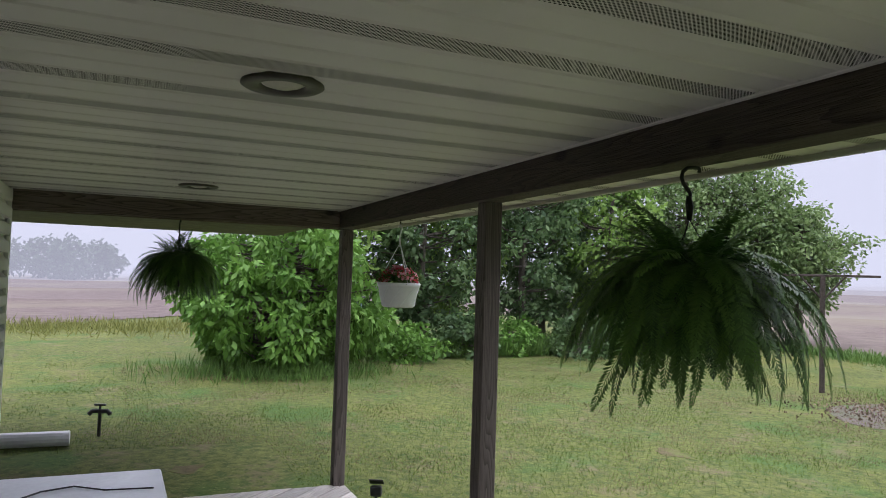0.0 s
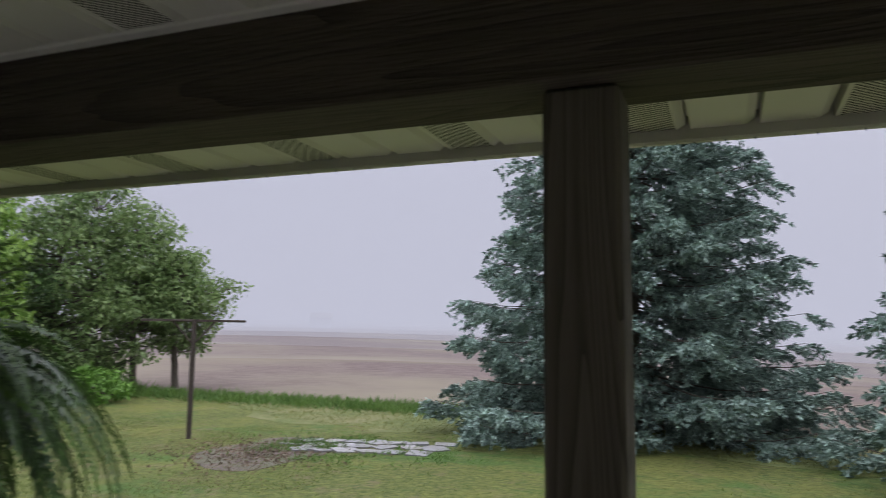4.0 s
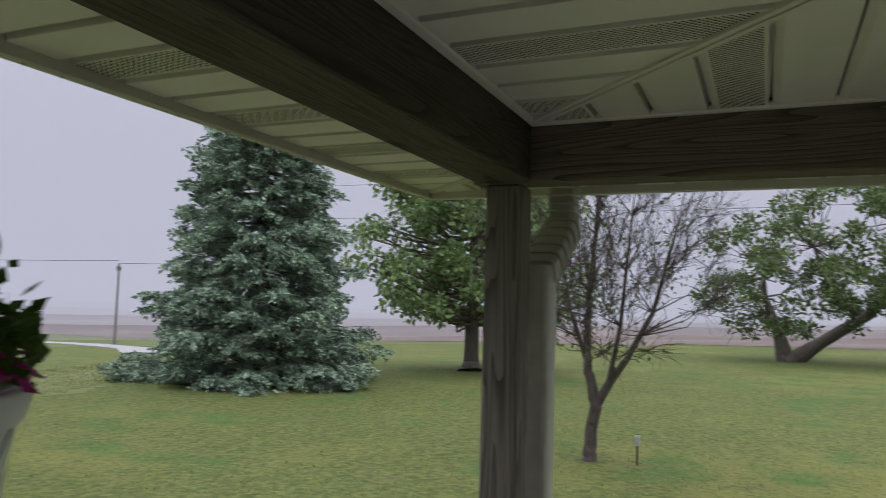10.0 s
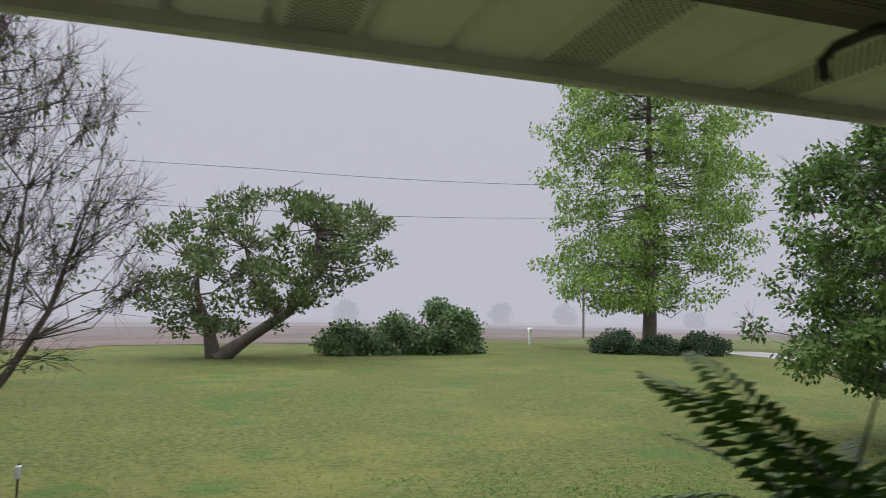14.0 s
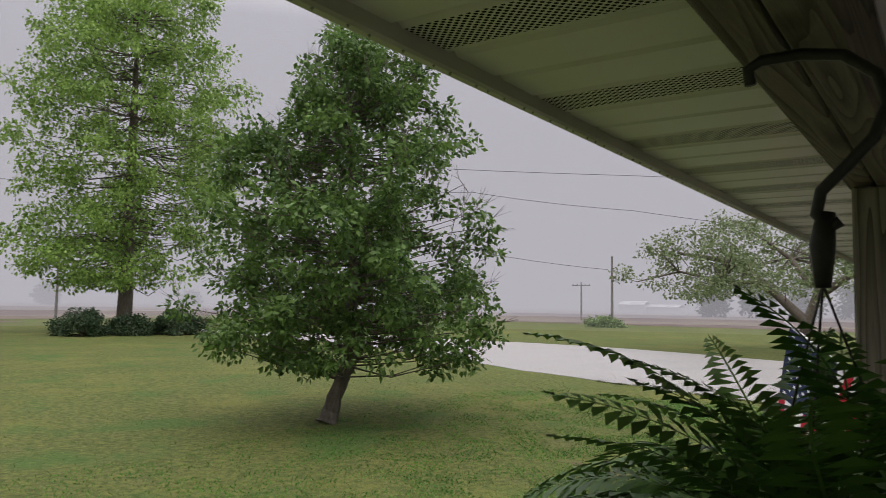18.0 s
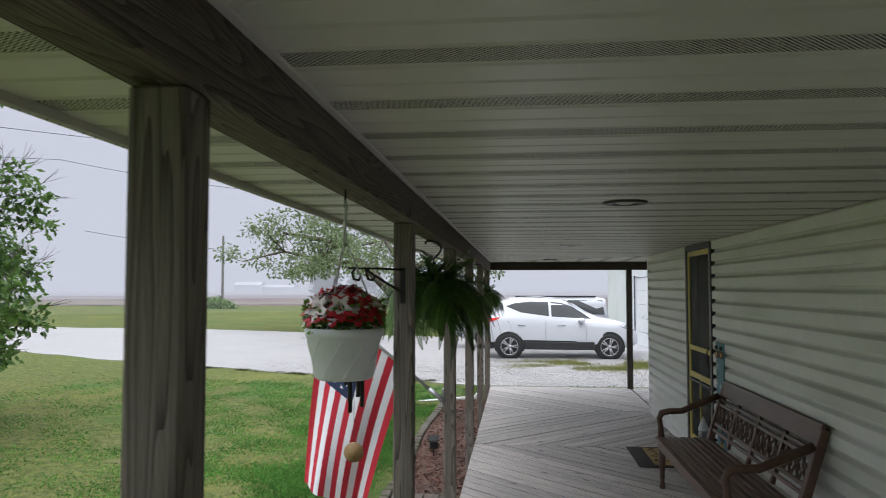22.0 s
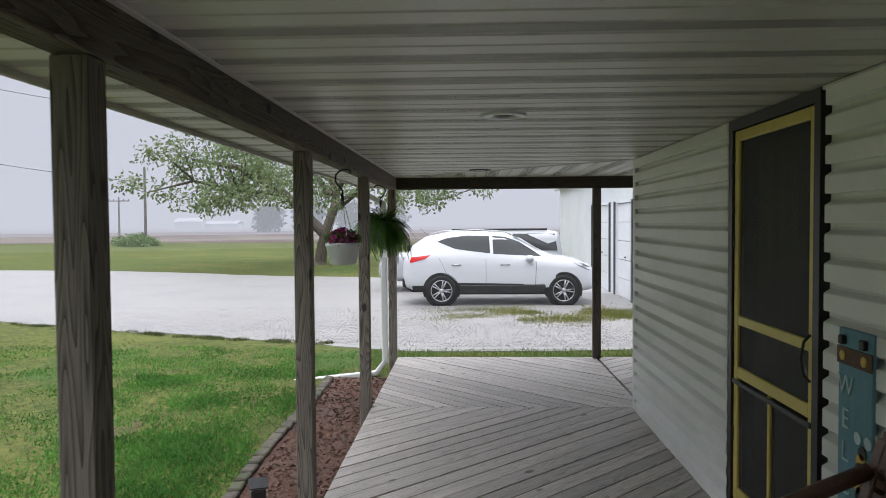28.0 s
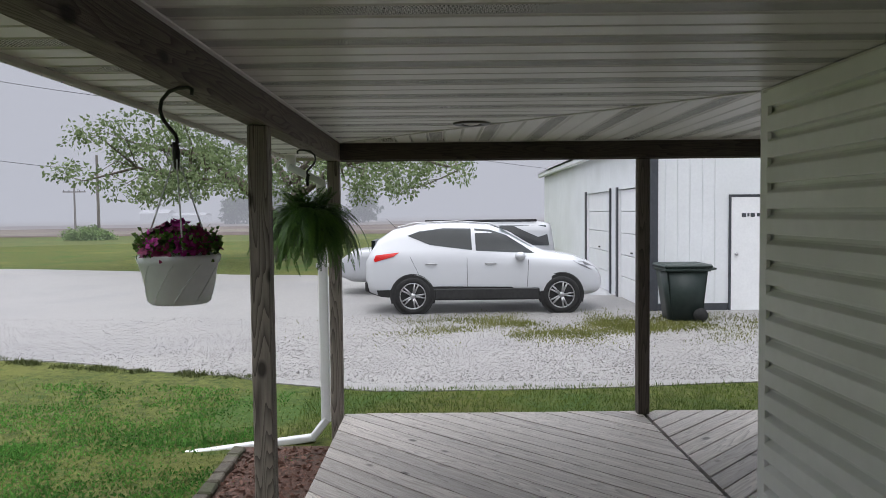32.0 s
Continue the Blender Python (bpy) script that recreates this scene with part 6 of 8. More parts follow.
def build_car(name, label, paint, m, st, glass, doors, tail, head, wheels, wr, clad_top, mirror=None, far=False):
    """A car lofted through stations (x, bottom, belt, roof, half widths low, belt, roof); x runs from its rear to its front, ground at 0.
    It shows its side towards -y. glass: outlines (x, z) of side windows; doors: x of the shut lines."""
    e = thing(name, label, "car", m)
    sx = [s[0] for s in st]
    col = lambda k: [s[k] for s in st]

    def half(x, z):
        zb, zl, zr = (float(np.interp(x, sx, col(k))) for k in (1, 2, 3))
        wl, wb, wr_ = (float(np.interp(x, sx, col(k))) for k in (4, 5, 6))
        zs = [zb, zb + 0.12 * (zl - zb), zb + 0.55 * (zl - zb), zl, zl + 0.85 * max(zr - zl, 0.01), zr]
        ws = [wl * 0.93, wl, wb * 1.0, wb * 0.965, wr_, wr_ * 0.72]
        return float(np.interp(z, zs, ws))

    bm = bmesh.new()
    rings = []
    xs = np.linspace(sx[0], sx[-1], 64)
    for x in xs:
        zb, zl, zr = (float(np.interp(x, sx, col(k))) for k in (1, 2, 3))
        zz = [zb] + [zb + (zl - zb) * k / 5 for k in range(1, 6)] + [zl + (zr - zl) * k / 5 for k in range(1, 6)]
        left = [(x, -half(x, z), z) for z in zz]
        ring = left + [(x, -half(x, zr) * 0.5, zr + 0.012), (x, half(x, zr) * 0.5, zr + 0.012)] + [(x, -p[1], p[2]) for p in left[::-1]]
        rings.append([bm.verts.new(p) for p in ring])
    n = len(rings[0])
    for a, b in zip(rings, rings[1:]):
        for k in range(n):
            bm.faces.new((a[k], b[k], b[(k + 1) % n], a[(k + 1) % n]))
    bm.faces.new(rings[0])
    bm.faces.new(rings[-1][::-1])
    bmesh.ops.recalc_face_normals(bm, faces=bm.faces)
    smooth(part("body", bm, paint, e))

    def panel(nm, poly, material, lift, lab="", cut=0.12, both=False):
        """A panel on the car's side, inside the outline poly (x, z), lying `lift` proud of the body."""
        b2 = bmesh.new()
        f = b2.faces.new([b2.verts.new((p[0], 0, p[1])) for p in poly])
        for ax, k in (((1, 0, 0), 0), ((0, 0, 1), 1)):
            lo, hi = min(p[k] for p in poly), max(p[k] for p in poly)
            c = lo + cut
            while c < hi:
                bmesh.ops.bisect_plane(b2, geom=b2.verts[:] + b2.edges[:] + b2.faces[:], plane_co=(c, 0, c), plane_no=ax)
                c += cut
        for v in b2.verts:
            v.co.y = -half(v.co.x, v.co.z) - lift
        return smooth(part(nm, b2, material, e, lab))

    for k, g in enumerate(glass):
        panel("side_window", g, M_CARG, 0.006, "dark tinted side window")
    for x, z0, z1, lean in doors:
        b2 = bmesh.new()
        pts = [(x + lean * q, z0 + (z1 - z0) * q) for q in np.linspace(0, 1, 9)]
        tube(b2, [(p[0], -half(*p) - 0.001, p[1]) for p in pts], 0.0035, 5)
        part("shut_line", b2, M_CLAD, e)
    panel("sill_cladding", clad_top, M_CLAD, 0.012, "black plastic sill cladding", cut=0.25)
    for nm, poly, mt_ in ([("tail_lamp", tail, M_RED)] if tail else []) + ([("head_lamp", head, M_LAMP)] if head else []):
        panel(nm, poly, mt_, 0.012)
    for x in wheels:
        y = -half(x, 0.5) + 0.10
        w = thing_part("wheel", e, pose(x, y, wr))
        smooth(part("arch", tube(bmesh.new(), [((wr + 0.055) * math.cos(q), -0.085, (wr + 0.055) * math.sin(q)) for q in np.linspace(-0.35, math.pi + 0.35, 18)], 0.024, 6), M_CLAD, w, "black wheel arch"))
        b2 = bmesh.new()
        tube(b2, [(0, -0.110, 0), (0, 0.10, 0)], wr + 0.045, 32)
        part("well", b2, M_TYRE, w)
        b2 = bmesh.new()
        prof = [(wr * 0.68, -0.115), (wr * 0.72, -0.13), (wr * 0.93, -0.13), (wr, -0.105), (wr, 0.09)]
        rg = [[b2.verts.new((r_ * math.cos(q), y_, r_ * math.sin(q))) for q in (2 * math.pi * k / 36 for k in range(36))] for r_, y_ in prof]
        for a, b in zip(rg, rg[1:]):
            for k in range(36):
                b2.faces.new((a[k], a[(k + 1) % 36], b[(k + 1) % 36], b[k]))
        bmesh.ops.recalc_face_normals(b2, faces=b2.faces)
        smooth(part("tyre", b2, M_TYRE, w))
        b2 = bmesh.new()
        tube(b2, [(wr * 0.69 * math.cos(q), -0.118, wr * 0.69 * math.sin(q)) for q in (2 * math.pi * k / 32 for k in range(33))], 0.014, 6, cap=False)
        for k in range(10):
            q = 2 * math.pi * (k // 2) / 5 + (0.16 if k % 2 else -0.16)
            tube(b2, [(0.05 * math.cos(q), -0.122, 0.05 * math.sin(q)), (wr * 0.68 * math.cos(q), -0.116, wr * 0.68 * math.sin(q))], [0.02, 0.015], 5)
        tube(b2, [(0, -0.11, 0), (0, -0.135, 0)], 0.055, 14)
        smooth(part("rim", b2, M_RIM, w))
    if mirror:
        b2 = bmesh.new()
        bmesh.ops.create_uvsphere(b2, u_segments=14, v_segments=10, radius=1, matrix=Matrix.Translation((mirror[0], -half(*mirror) - 0.10, mirror[1])) @ Matrix.Diagonal((0.10, 0.11, 0.075, 1)))
        smooth(part("wing_mirror", b2, paint, e))
    return e, half


def thing_part(name, parent, m):
    """A part made of sub-parts: an empty under its thing."""
    o = new(name)
    o.parent, o.matrix_basis, o.empty_display_size = parent, m, 0.05
    return o


CARX, CARY, CARZ = -0.58, 25.25, -0.235
st = [(0.0, 0.62, 0.95, 0.98, 0.72, 0.72, 0.70), (0.06, 0.42, 1.02, 1.10, 0.80, 0.80, 0.72), (0.20, 0.36, 1.08, 1.36, 0.85, 0.86, 0.66), (0.50, 0.30, 1.09, 1.55, 0.88, 0.90, 0.66), (0.95, 0.28, 1.08, 1.64, 0.90, 0.91, 0.67), (1.7, 0.28, 1.05, 1.67, 0.90, 0.91, 0.68),
      (2.3, 0.28, 1.03, 1.63, 0.90, 0.91, 0.67), (2.7, 0.28, 1.01, 1.50, 0.90, 0.91, 0.66), (3.05, 0.28, 1.00, 1.28, 0.90, 0.91, 0.68), (3.38, 0.28, 1.00, 1.13, 0.89, 0.90, 0.74), (3.9, 0.30, 0.96, 1.05, 0.87, 0.87, 0.70), (4.25, 0.36, 0.80, 0.91, 0.80, 0.78, 0.62), (4.38, 0.42, 0.68, 0.78, 0.68, 0.66, 0.52), (4.42, 0.50, 0.62, 0.66, 0.60, 0.58, 0.50)]
glass = [[(0.78, 1.45), (1.2, 1.28), (1.98, 1.18), (1.96, 1.575), (1.45, 1.585), (1.0, 1.53)], [(2.05, 1.17), (3.14, 1.11), (2.92, 1.26), (2.62, 1.45), (2.32, 1.55), (2.03, 1.575)]]
doors = [(1.885, 0.34, 1.06, 0.0), (2.98, 0.36, 1.0, 0.04), (1.05, 0.62, 1.08, -0.22)]
clad = [(0.02, 0.44), (0.42, 0.46), (1.36, 0.52), (2.7, 0.50), (2.86, 0.42), (3.26, 0.37), (3.28, 0.26), (1.3, 0.26), (0.3, 0.32), (0.06, 0.40)]
car, half1 = build_car("car", "white compact SUV parked on the gravel", car_paint("white_car_paint", (0.50, 0.51, 0.535)), pose(CARX, CARY, CARZ), st, glass, doors,
                       [(0.16, 1.02), (0.20, 1.10), (0.64, 1.15), (0.52, 1.07), (0.34, 1.02), (0.18, 0.97)], [(3.84, 0.97), (4.06, 0.95), (4.28, 0.84), (4.33, 0.77), (4.16, 0.80), (3.98, 0.88)], (0.88, 3.62), 0.345, clad, (2.86, 1.07))
for x in (1.12, 2.22):
    smooth(part("door_handle", tube(bmesh.new(), [(x, -half1(x, 0.93) - 0.008, 0.93), (x + 0.07, -half1(x, 0.93) - 0.03, 0.935), (x + 0.2, -half1(x, 0.93) - 0.008, 0.93)], 0.013, 8), M_RIM, car))
part("roof_rail", tube(bmesh.new(), [(0.6, -0.60, 1.61), (0.9, -0.62, 1.685), (1.7, -0.63, 1.715), (2.3, -0.62, 1.67), (2.5, -0.61, 1.60)], 0.014, 8), M_RIM, car, "grey roof rail")
part("sill", boxed(1.27, -0.925, 0.26, 3.22, -0.80, 0.49, bevel=0.03), M_CLAD, car, "black plastic sill")
part("antenna", tube(bmesh.new(), [(0.55, 0.0, 1.56), (0.35, 0.0, 1.76)], [0.006, 0.003], 6), M_BLACK, car)
part("rear_window", boxed(0.10, -0.60, 1.12, 0.17, 0.60, 1.36), M_CARG, car)
part("rear_bumper", boxed(-0.02, -0.72, 0.42, 0.06, 0.72, 0.60, bevel=0.02), M_CLAD, car, "black lower bumper")
part("windscreen", (lambda b: (b.faces.new([b.verts.new(p) for p in ((2.52, -0.58, 1.58), (2.52, 0.58, 1.58), (3.33, 0.66, 1.10), (3.33, -0.66, 1.10))]), b)[1])(bmesh.new()), M_CARG, car)

st2 = [(0.0, 0.40, 0.95, 1.02, 0.85, 0.86, 0.72), (0.05, 0.34, 1.05, 1.60, 0.90, 0.92, 0.74), (0.4, 0.28, 1.08, 1.67, 0.92, 0.94, 0.76), (2.2, 0.28, 1.08, 1.68, 0.92, 0.94, 0.76), (3.2, 0.28, 1.06, 1.63, 0.92, 0.94, 0.74), (3.9, 0.28, 1.03, 1.10, 0.92, 0.93, 0.8), (4.7, 0.32, 0.96, 1.02, 0.88, 0.88, 0.76), (5.0, 0.45, 0.75, 0.8, 0.76, 0.74, 0.6)]
glass2 = [[(0.15, 1.12), (1.5, 1.12), (1.5, 1.58), (0.2, 1.57)], [(1.56, 1.12), (2.5, 1.12), (2.5, 1.59), (1.56, 1.59)], [(2.56, 1.12), (3.6, 1.10), (3.1, 1.54), (2.56, 1.58)]]
van, half2 = build_car("car", "silver boxy wagon parked behind the white SUV", car_paint("silver_car_paint", (0.36, 0.37, 0.385)), pose(3.45, 28.6, -0.24, 0, 0, 180), st2, [], [], None, None, (0.95, 3.95), 0.36, [(0.1, 0.40), (4.8, 0.40), (4.8, 0.30), (0.1, 0.30)])
for g in glass2:
    b2 = bmesh.new()
    f = b2.faces.new([b2.verts.new((p[0], half2(*p) + 0.03, p[1])) for p in g])
    part("side_window", b2, M_CARG, van, "dark tinted side window")
part("roof_rail", boxed(0.4, 0.60, 1.655, 3.0, 0.64, 1.715, bevel=0.008), M_CLAD, van, "dark roof rail")
for x in (0.95, 3.95):
    w = thing_part("wheel", van, pose(x, half2(x, 0.5) - 0.10, 0.36))
    smooth(part("tyre", tube(bmesh.new(), [(0, -0.05, 0), (0, 0.12, 0)], 0.36, 30), M_TYRE, w))
    smooth(part("rim", tube(bmesh.new(), [(0, 0.10, 0), (0, 0.128, 0)], 0.23, 24), M_RIM, w))

# ---- garage ----
M_SHED = mat("white_ribbed_steel", (0.70, 0.72, 0.74), (0.76, 0.78, 0.80), 3, 0.45, 0.03, c3=(0.66, 0.68, 0.69), vary=0.02)
M_SLATE = mat("dark_slate_trim", (0.045, 0.05, 0.06), (0.065, 0.07, 0.08), 6, 0.5, 0.04, vary=0)
M_GDOOR = mat("white_door_panel", (0.74, 0.75, 0.76), (0.80, 0.81, 0.82), 4, 0.4, 0.03, vary=0.02)
gx0, gy0, gx1, gy1, gz0, gz1 = 4.66, 24.45, 14.0, 38.3, -0.24, 2.95
gar = thing("garage", "white steel-clad garage with dark trim and two overhead doors", "garage")
OPEN = [(24.85, 26.75, 2.1), (27.55, 30.25, 2.1)]
y = gy0
for a, b, t in OPEN + [(gy1, gy1, 0)]:
    part("wall_panel", boxed(gx0, y, gz0, gx0 + 0.12, a, gz1), M_SHED, gar)
    if b > a:
        part("wall_panel", boxed(gx0, a, t, gx0 + 0.12, b, gz1), M_SHED, gar)
    y = b
part("south_wall", boxed(gx0 + 0.121, gy0, gz0 + 0.15, gx1, gy0 + 0.12, gz1 + 0.3), M_SHED, gar)
part("north_wall", boxed(gx0 + 0.121, gy1 - 0.12, gz0, gx1, gy1, gz1 + 0.3), M_SHED, gar)
part("east_wall", boxed(gx1 - 0.12, gy0 + 0.121, gz0, gx1, gy1 - 0.121, gz1 + 0.3), M_SHED, gar)
rib = None
for k in range(40):
    x = gx0 + 0.32 + k * 0.229
    if 6.12 < x < 7.18:
        continue
    if rib is None:
        rib = part("rib", boxed(-0.012, -0.014, gz0 + 0.15, 0.012, 0.0, gz1 + 0.3, bevel=0.005), M_SHED, gar)
        rib.matrix_basis = pose(x, gy0, 0)
    else:
        again(rib, gar, pose(x, gy0, 0))
part("base_trim", boxed(gx0 + 0.19, gy0 - 0.006, gz0 - 0.1, 6.14, gy0 + 0.12, gz0 + 0.149), M_SLATE, gar, "dark base board")
part("base_trim", boxed(7.16, gy0 - 0.006, gz0 - 0.1, gx1, gy0 + 0.12, gz0 + 0.149), M_SLATE, gar, "dark base board")
part("corner_trim", boxed(gx0 - 0.01, gy0 - 0.02, gz0, gx0 + 0.18, gy0 - 0.001, gz1), M_SLATE, gar, "dark corner trim")
for a, b, t in OPEN:
    for y0_, y1_ in ((a - 0.14, a - 0.001), (b + 0.001, b + 0.14)):
        if y0_ < gy0:
            continue
        part("jamb", boxed(gx0 - 0.03, y0_, gz0, gx0 - 0.001, y1_, t + 0.05), M_SLATE, gar, "dark door jamb")
    nsec = 5
    for k in range(nsec):
        z0, z1 = gz0 + 0.02 + (t - gz0 - 0.02) * k / nsec, gz0 + 0.02 + (t - gz0 - 0.02) * (k + 1) / nsec - 0.012
        part("door_section", boxed(gx0 + 0.05, a + 0.002, z0, gx0 + 0.09, b - 0.002, z1, bevel=0.006), M_GDOOR, gar)
    part("door_handle", boxed(gx0 + 0.03, (a + b) / 2 - 0.06, gz0 + 1.0, gx0 + 0.05, (a + b) / 2 + 0.06, gz0 + 1.03), M_BLACK, gar)
part("apron", boxed(gx0 - 0.9, 24.7, gz0 - 0.05, gx0 + 0.1, 30.4, gz0 + 0.015), M_CONC, gar, "wet concrete apron")
part("gutter", boxed(gx0 - 0.20, gy0 - 0.25, gz1 - 0.02, gx0 - 0.06, gy1 + 0.25, gz1 + 0.11, bevel=0.02), M_SHED, gar, "white eaves gutter")
bm = bmesh.new()
v = [bm.verts.new(p) for p in ((gx0 - 0.22, gy0 - 0.25, gz1 + 0.10), (gx0 - 0.22, gy1 + 0.25, gz1 + 0.10), (9.3, gy1 + 0.25, gz1 + 1.6), (9.3, gy0 - 0.25, gz1 + 1.6), (gx1 + 0.2, gy1 + 0.25, gz1 + 0.1), (gx1 + 0.2, gy0 - 0.25, gz1 + 0.1))]
bm.faces.new((v[0], v[3], v[2], v[1]))
bm.faces.new((v[3], v[5], v[4], v[2]))
w_ = [bm.verts.new(p.co + Vector((0, 0, 0.05))) for p in v]
bm.faces.new((w_[1], w_[2], w_[3], w_[0]))
bm.faces.new((w_[2], w_[4], w_[5], w_[3]))
part("roof", bm, M_SHED, gar, "pale steel roof")
bm = bmesh.new()
bm.faces.new([bm.verts.new(p) for p in ((gx0, gy0 + 0.02, gz1 + 0.05), (gx1, gy0 + 0.02, gz1 + 0.05), (9.3, gy0 + 0.02, gz1 + 1.55))])
part("gable", bm, M_SHED, gar)
dr_ = part("entry_door", boxed(6.19, gy0 - 0.03, gz0 + 0.02, 7.11, gy0 - 0.001, 1.87, bevel=0.004), M_GDOOR, gar, "white steel entry door")
for c in ((6.15, gy0 - 0.034, gz0, 6.187, gy0 - 0.002, 1.92), (7.113, gy0 - 0.034, gz0, 7.15, gy0 - 0.002, 1.92), (6.188, gy0 - 0.034, 1.873, 7.112, gy0 - 0.002, 1.92)):
    part("door_frame", boxed(*c), M_SLATE, gar)
smooth(part("door_knob", lathe(bmesh.new(), [(0.0, 0.0), (0.03, 0.01), (0.032, 0.03), (0.02, 0.045), (0.0, 0.05)], 14), M_RIM, dr_)).matrix_basis = pose(6.28, gy0 - 0.031, 0.82, 90, 0, 0)
for k, (a, b) in enumerate(((6.38, 6.46), (6.48, 6.52), (6.54, 6.62), (6.66, 6.74), (6.75, 6.80), (6.82, 6.90))):
    part("lettering_bar", boxed(a, gy0 - 0.034, 1.50 + 0.012 * (k % 2), b, gy0 - 0.0315, 1.575), M_SLATE, dr_, "dark hand lettering")

# ---- bin ----
bn = thing("wheeled_bin", "dark green wheeled rubbish bin with a closed lid", "bin")
M_BIN = mat("dark_green_plastic", (0.012, 0.022, 0.02), (0.022, 0.034, 0.03), 12, 0.45, 0.05, vary=0)
bm = bmesh.new()
lo = [bm.verts.new(p) for p in ((4.68, 23.1, -0.24), (5.20, 23.1, -0.24), (5.20, 23.62, -0.24), (4.68, 23.62, -0.24))]
hi = [bm.verts.new(p) for p in ((4.57, 23.0, 0.66), (5.27, 23.0, 0.66), (5.27, 23.70, 0.66), (4.57, 23.70, 0.66))]
bm.faces.new(lo[::-1])
bm.faces.new(hi)
for k in range(4):
    bm.faces.new((lo[k], lo[(k + 1) % 4], hi[(k + 1) % 4], hi[k]))
bmesh.ops.bevel(bm, geom=bm.edges[:], offset=0.03, segments=2, affect="EDGES")
smooth(part("body", bm, M_BIN, bn))
part("rim", boxed(4.54, 22.97, 0.62, 5.30, 23.73, 0.67, bevel=0.015), M_BIN, bn)
bm = boxed(4.53, 22.96, 0.672, 5.33, 23.74, 0.735, bevel=0.025)
for vv in bm.verts:
    vv.co.z += 0.03 * (1 - abs(vv.co.x - 4.93) / 0.4) if vv.co.z > 0.7 else 0
part("lid", bm, M_BIN, bn)
part("handle", tube(bmesh.new(), [(5.28, 23.05, 0.64), (5.40, 23.05, 0.66), (5.40, 23.65, 0.66), (5.28, 23.65, 0.64)], 0.018, 8), M_BIN, bn)
for y in (23.06, 23.60):
    smooth(part("wheel", tube(bmesh.new(), [(5.16, y, -0.12), (5.16, y + 0.06, -0.12)], 0.12, 20), M_TYRE, bn))

# ---- downspouts ----
M_DSP = mat("cream_downspout", (0.40, 0.39, 0.34), (0.50, 0.485, 0.42), 4, 0.45, 0.05, c3=(0.33, 0.32, 0.27), vary=0)


def spout(name, label, pts, m, wx=0.04, wy=0.03, ribbed=False):
    e = thing(name, label, "downspout")
    for p, q in zip(pts, pts[1:]):
        p, q = Vector(p), Vector(q)
        d = (q - p).normalized()
        side = d.orthogonal().normalized() if abs(d.z) < 0.95 else Vector((1, 0, 0))
        if abs(d.z) < 0.95:
            side = d.cross(Vector((0, 0, 1))).normalized()
        up = d.cross(side)
        bm = bmesh.new()
        rr = []
        for c in (p - d * 0.012, q + d * 0.012):
            ring = []
            for k in range(16):
                a = 2 * math.pi * k / 16
                cx, cy = math.copysign(abs(math.cos(a)) ** 0.5, math.cos(a)), math.copysign(abs(math.sin(a)) ** 0.5, math.sin(a))
                ring.append(bm.verts.new(c + side * wx * cx + up * wy * cy))
            rr.append(ring)
        for k in range(16):
            bm.faces.new((rr[0][k], rr[0][(k + 1) % 16], rr[1][(k + 1) % 16], rr[1][k]))
        bm.faces.new(rr[0][::-1])
        bm.faces.new(rr[1])
        part("pipe_section", bm, m, e)
        if ribbed and (q - p).length < 0.4:  # crimps of the elbows
            for k in range(5):
                c = p + (q - p) * (0.12 + 0.19 * k)
                loop = [c + side * (wx + 0.003) * math.copysign(abs(math.cos(a)) ** 0.5, math.cos(a)) + up * (wy + 0.003) * math.copysign(abs(math.sin(a)) ** 0.5, math.sin(a)) for a in (2 * math.pi * j / 16 for j in range(17))]
                part("elbow_rib", tube(bmesh.new(), loop, 0.0045, 5, cap=False), m, e)
    return e


spout("downspout", "white metal downspout running out over the mulch bed", [(-0.36, 16.80, ZO - 0.01), (-0.36, 16.80, ZO - 0.10), (-0.12, 16.80, ZO - 0.22), (-0.11, 16.80, -0.06), (-0.22, 16.78, -0.20), (-1.62, 16.50, -0.30)], M_WHITE)
spout("downspout", "cream ribbed downspout with an elbow beside the corner post", [(-0.33, 0.06, ZO - 0.005), (-0.33, 0.06, ZO - 0.13), (-0.13, 0.05, ZO - 0.27), (-0.125, 0.05, -0.33)], M_DSP, 0.05, 0.038, True)
part_b = thing("pipe_bracket", "white strap holding the downspout to the porch post", "bracket")
part("strap", boxed(-0.165, 16.755, 1.2, -0.055, 16.845, 1.23), M_WHITE, part_b)

# ---- step, mulch bed, edging ----
stp = thing("porch_step", "weathered low wooden step beside the deck", "step")
for k in range(4):
    part("board", boxed(-0.62 + k * 0.148, 7.95, -0.205, -0.62 + k * 0.148 + 0.138, 10.52, -0.17, bevel=0.003), M_BEAMY, stp)
for y in (8.1, 9.1, 10.4):
    part("bearer", boxed(-0.6, y, -0.42, -0.06, y + 0.05, -0.206), M_POST, stp)
M_MULCH = mat("wet_red_mulch", (0.06, 0.03, 0.022), (0.16, 0.085, 0.06), 40, 0.85, 1.0, c3=(0.09, 0.06, 0.045), big=0.1, vary=0)
region("mulch_bed", [(0.05, 10.55), (0.05, 16.6), (-0.72, 16.6), (-0.78, 13.6), (-0.72, 10.55)], M_MULCH, 0.025, "wet reddish bark mulch bed", "mulch bed", jag=0.05, step=0.3, cell=0.4)
rr = np.random.default_rng(5)
c = np.stack([rr.uniform(-0.7, 0.04, 5200), rr.uniform(10.6, 16.55, 5200), np.zeros(5200)], 1)
c[:, 2] = [ground_z(p[0], p[1]) + 0.03 for p in c]
wv = unit(rr.normal(size=c.shape) * np.array([1, 1, 0.25]))
ln = rr.uniform(0.02, 0.06, len(c))
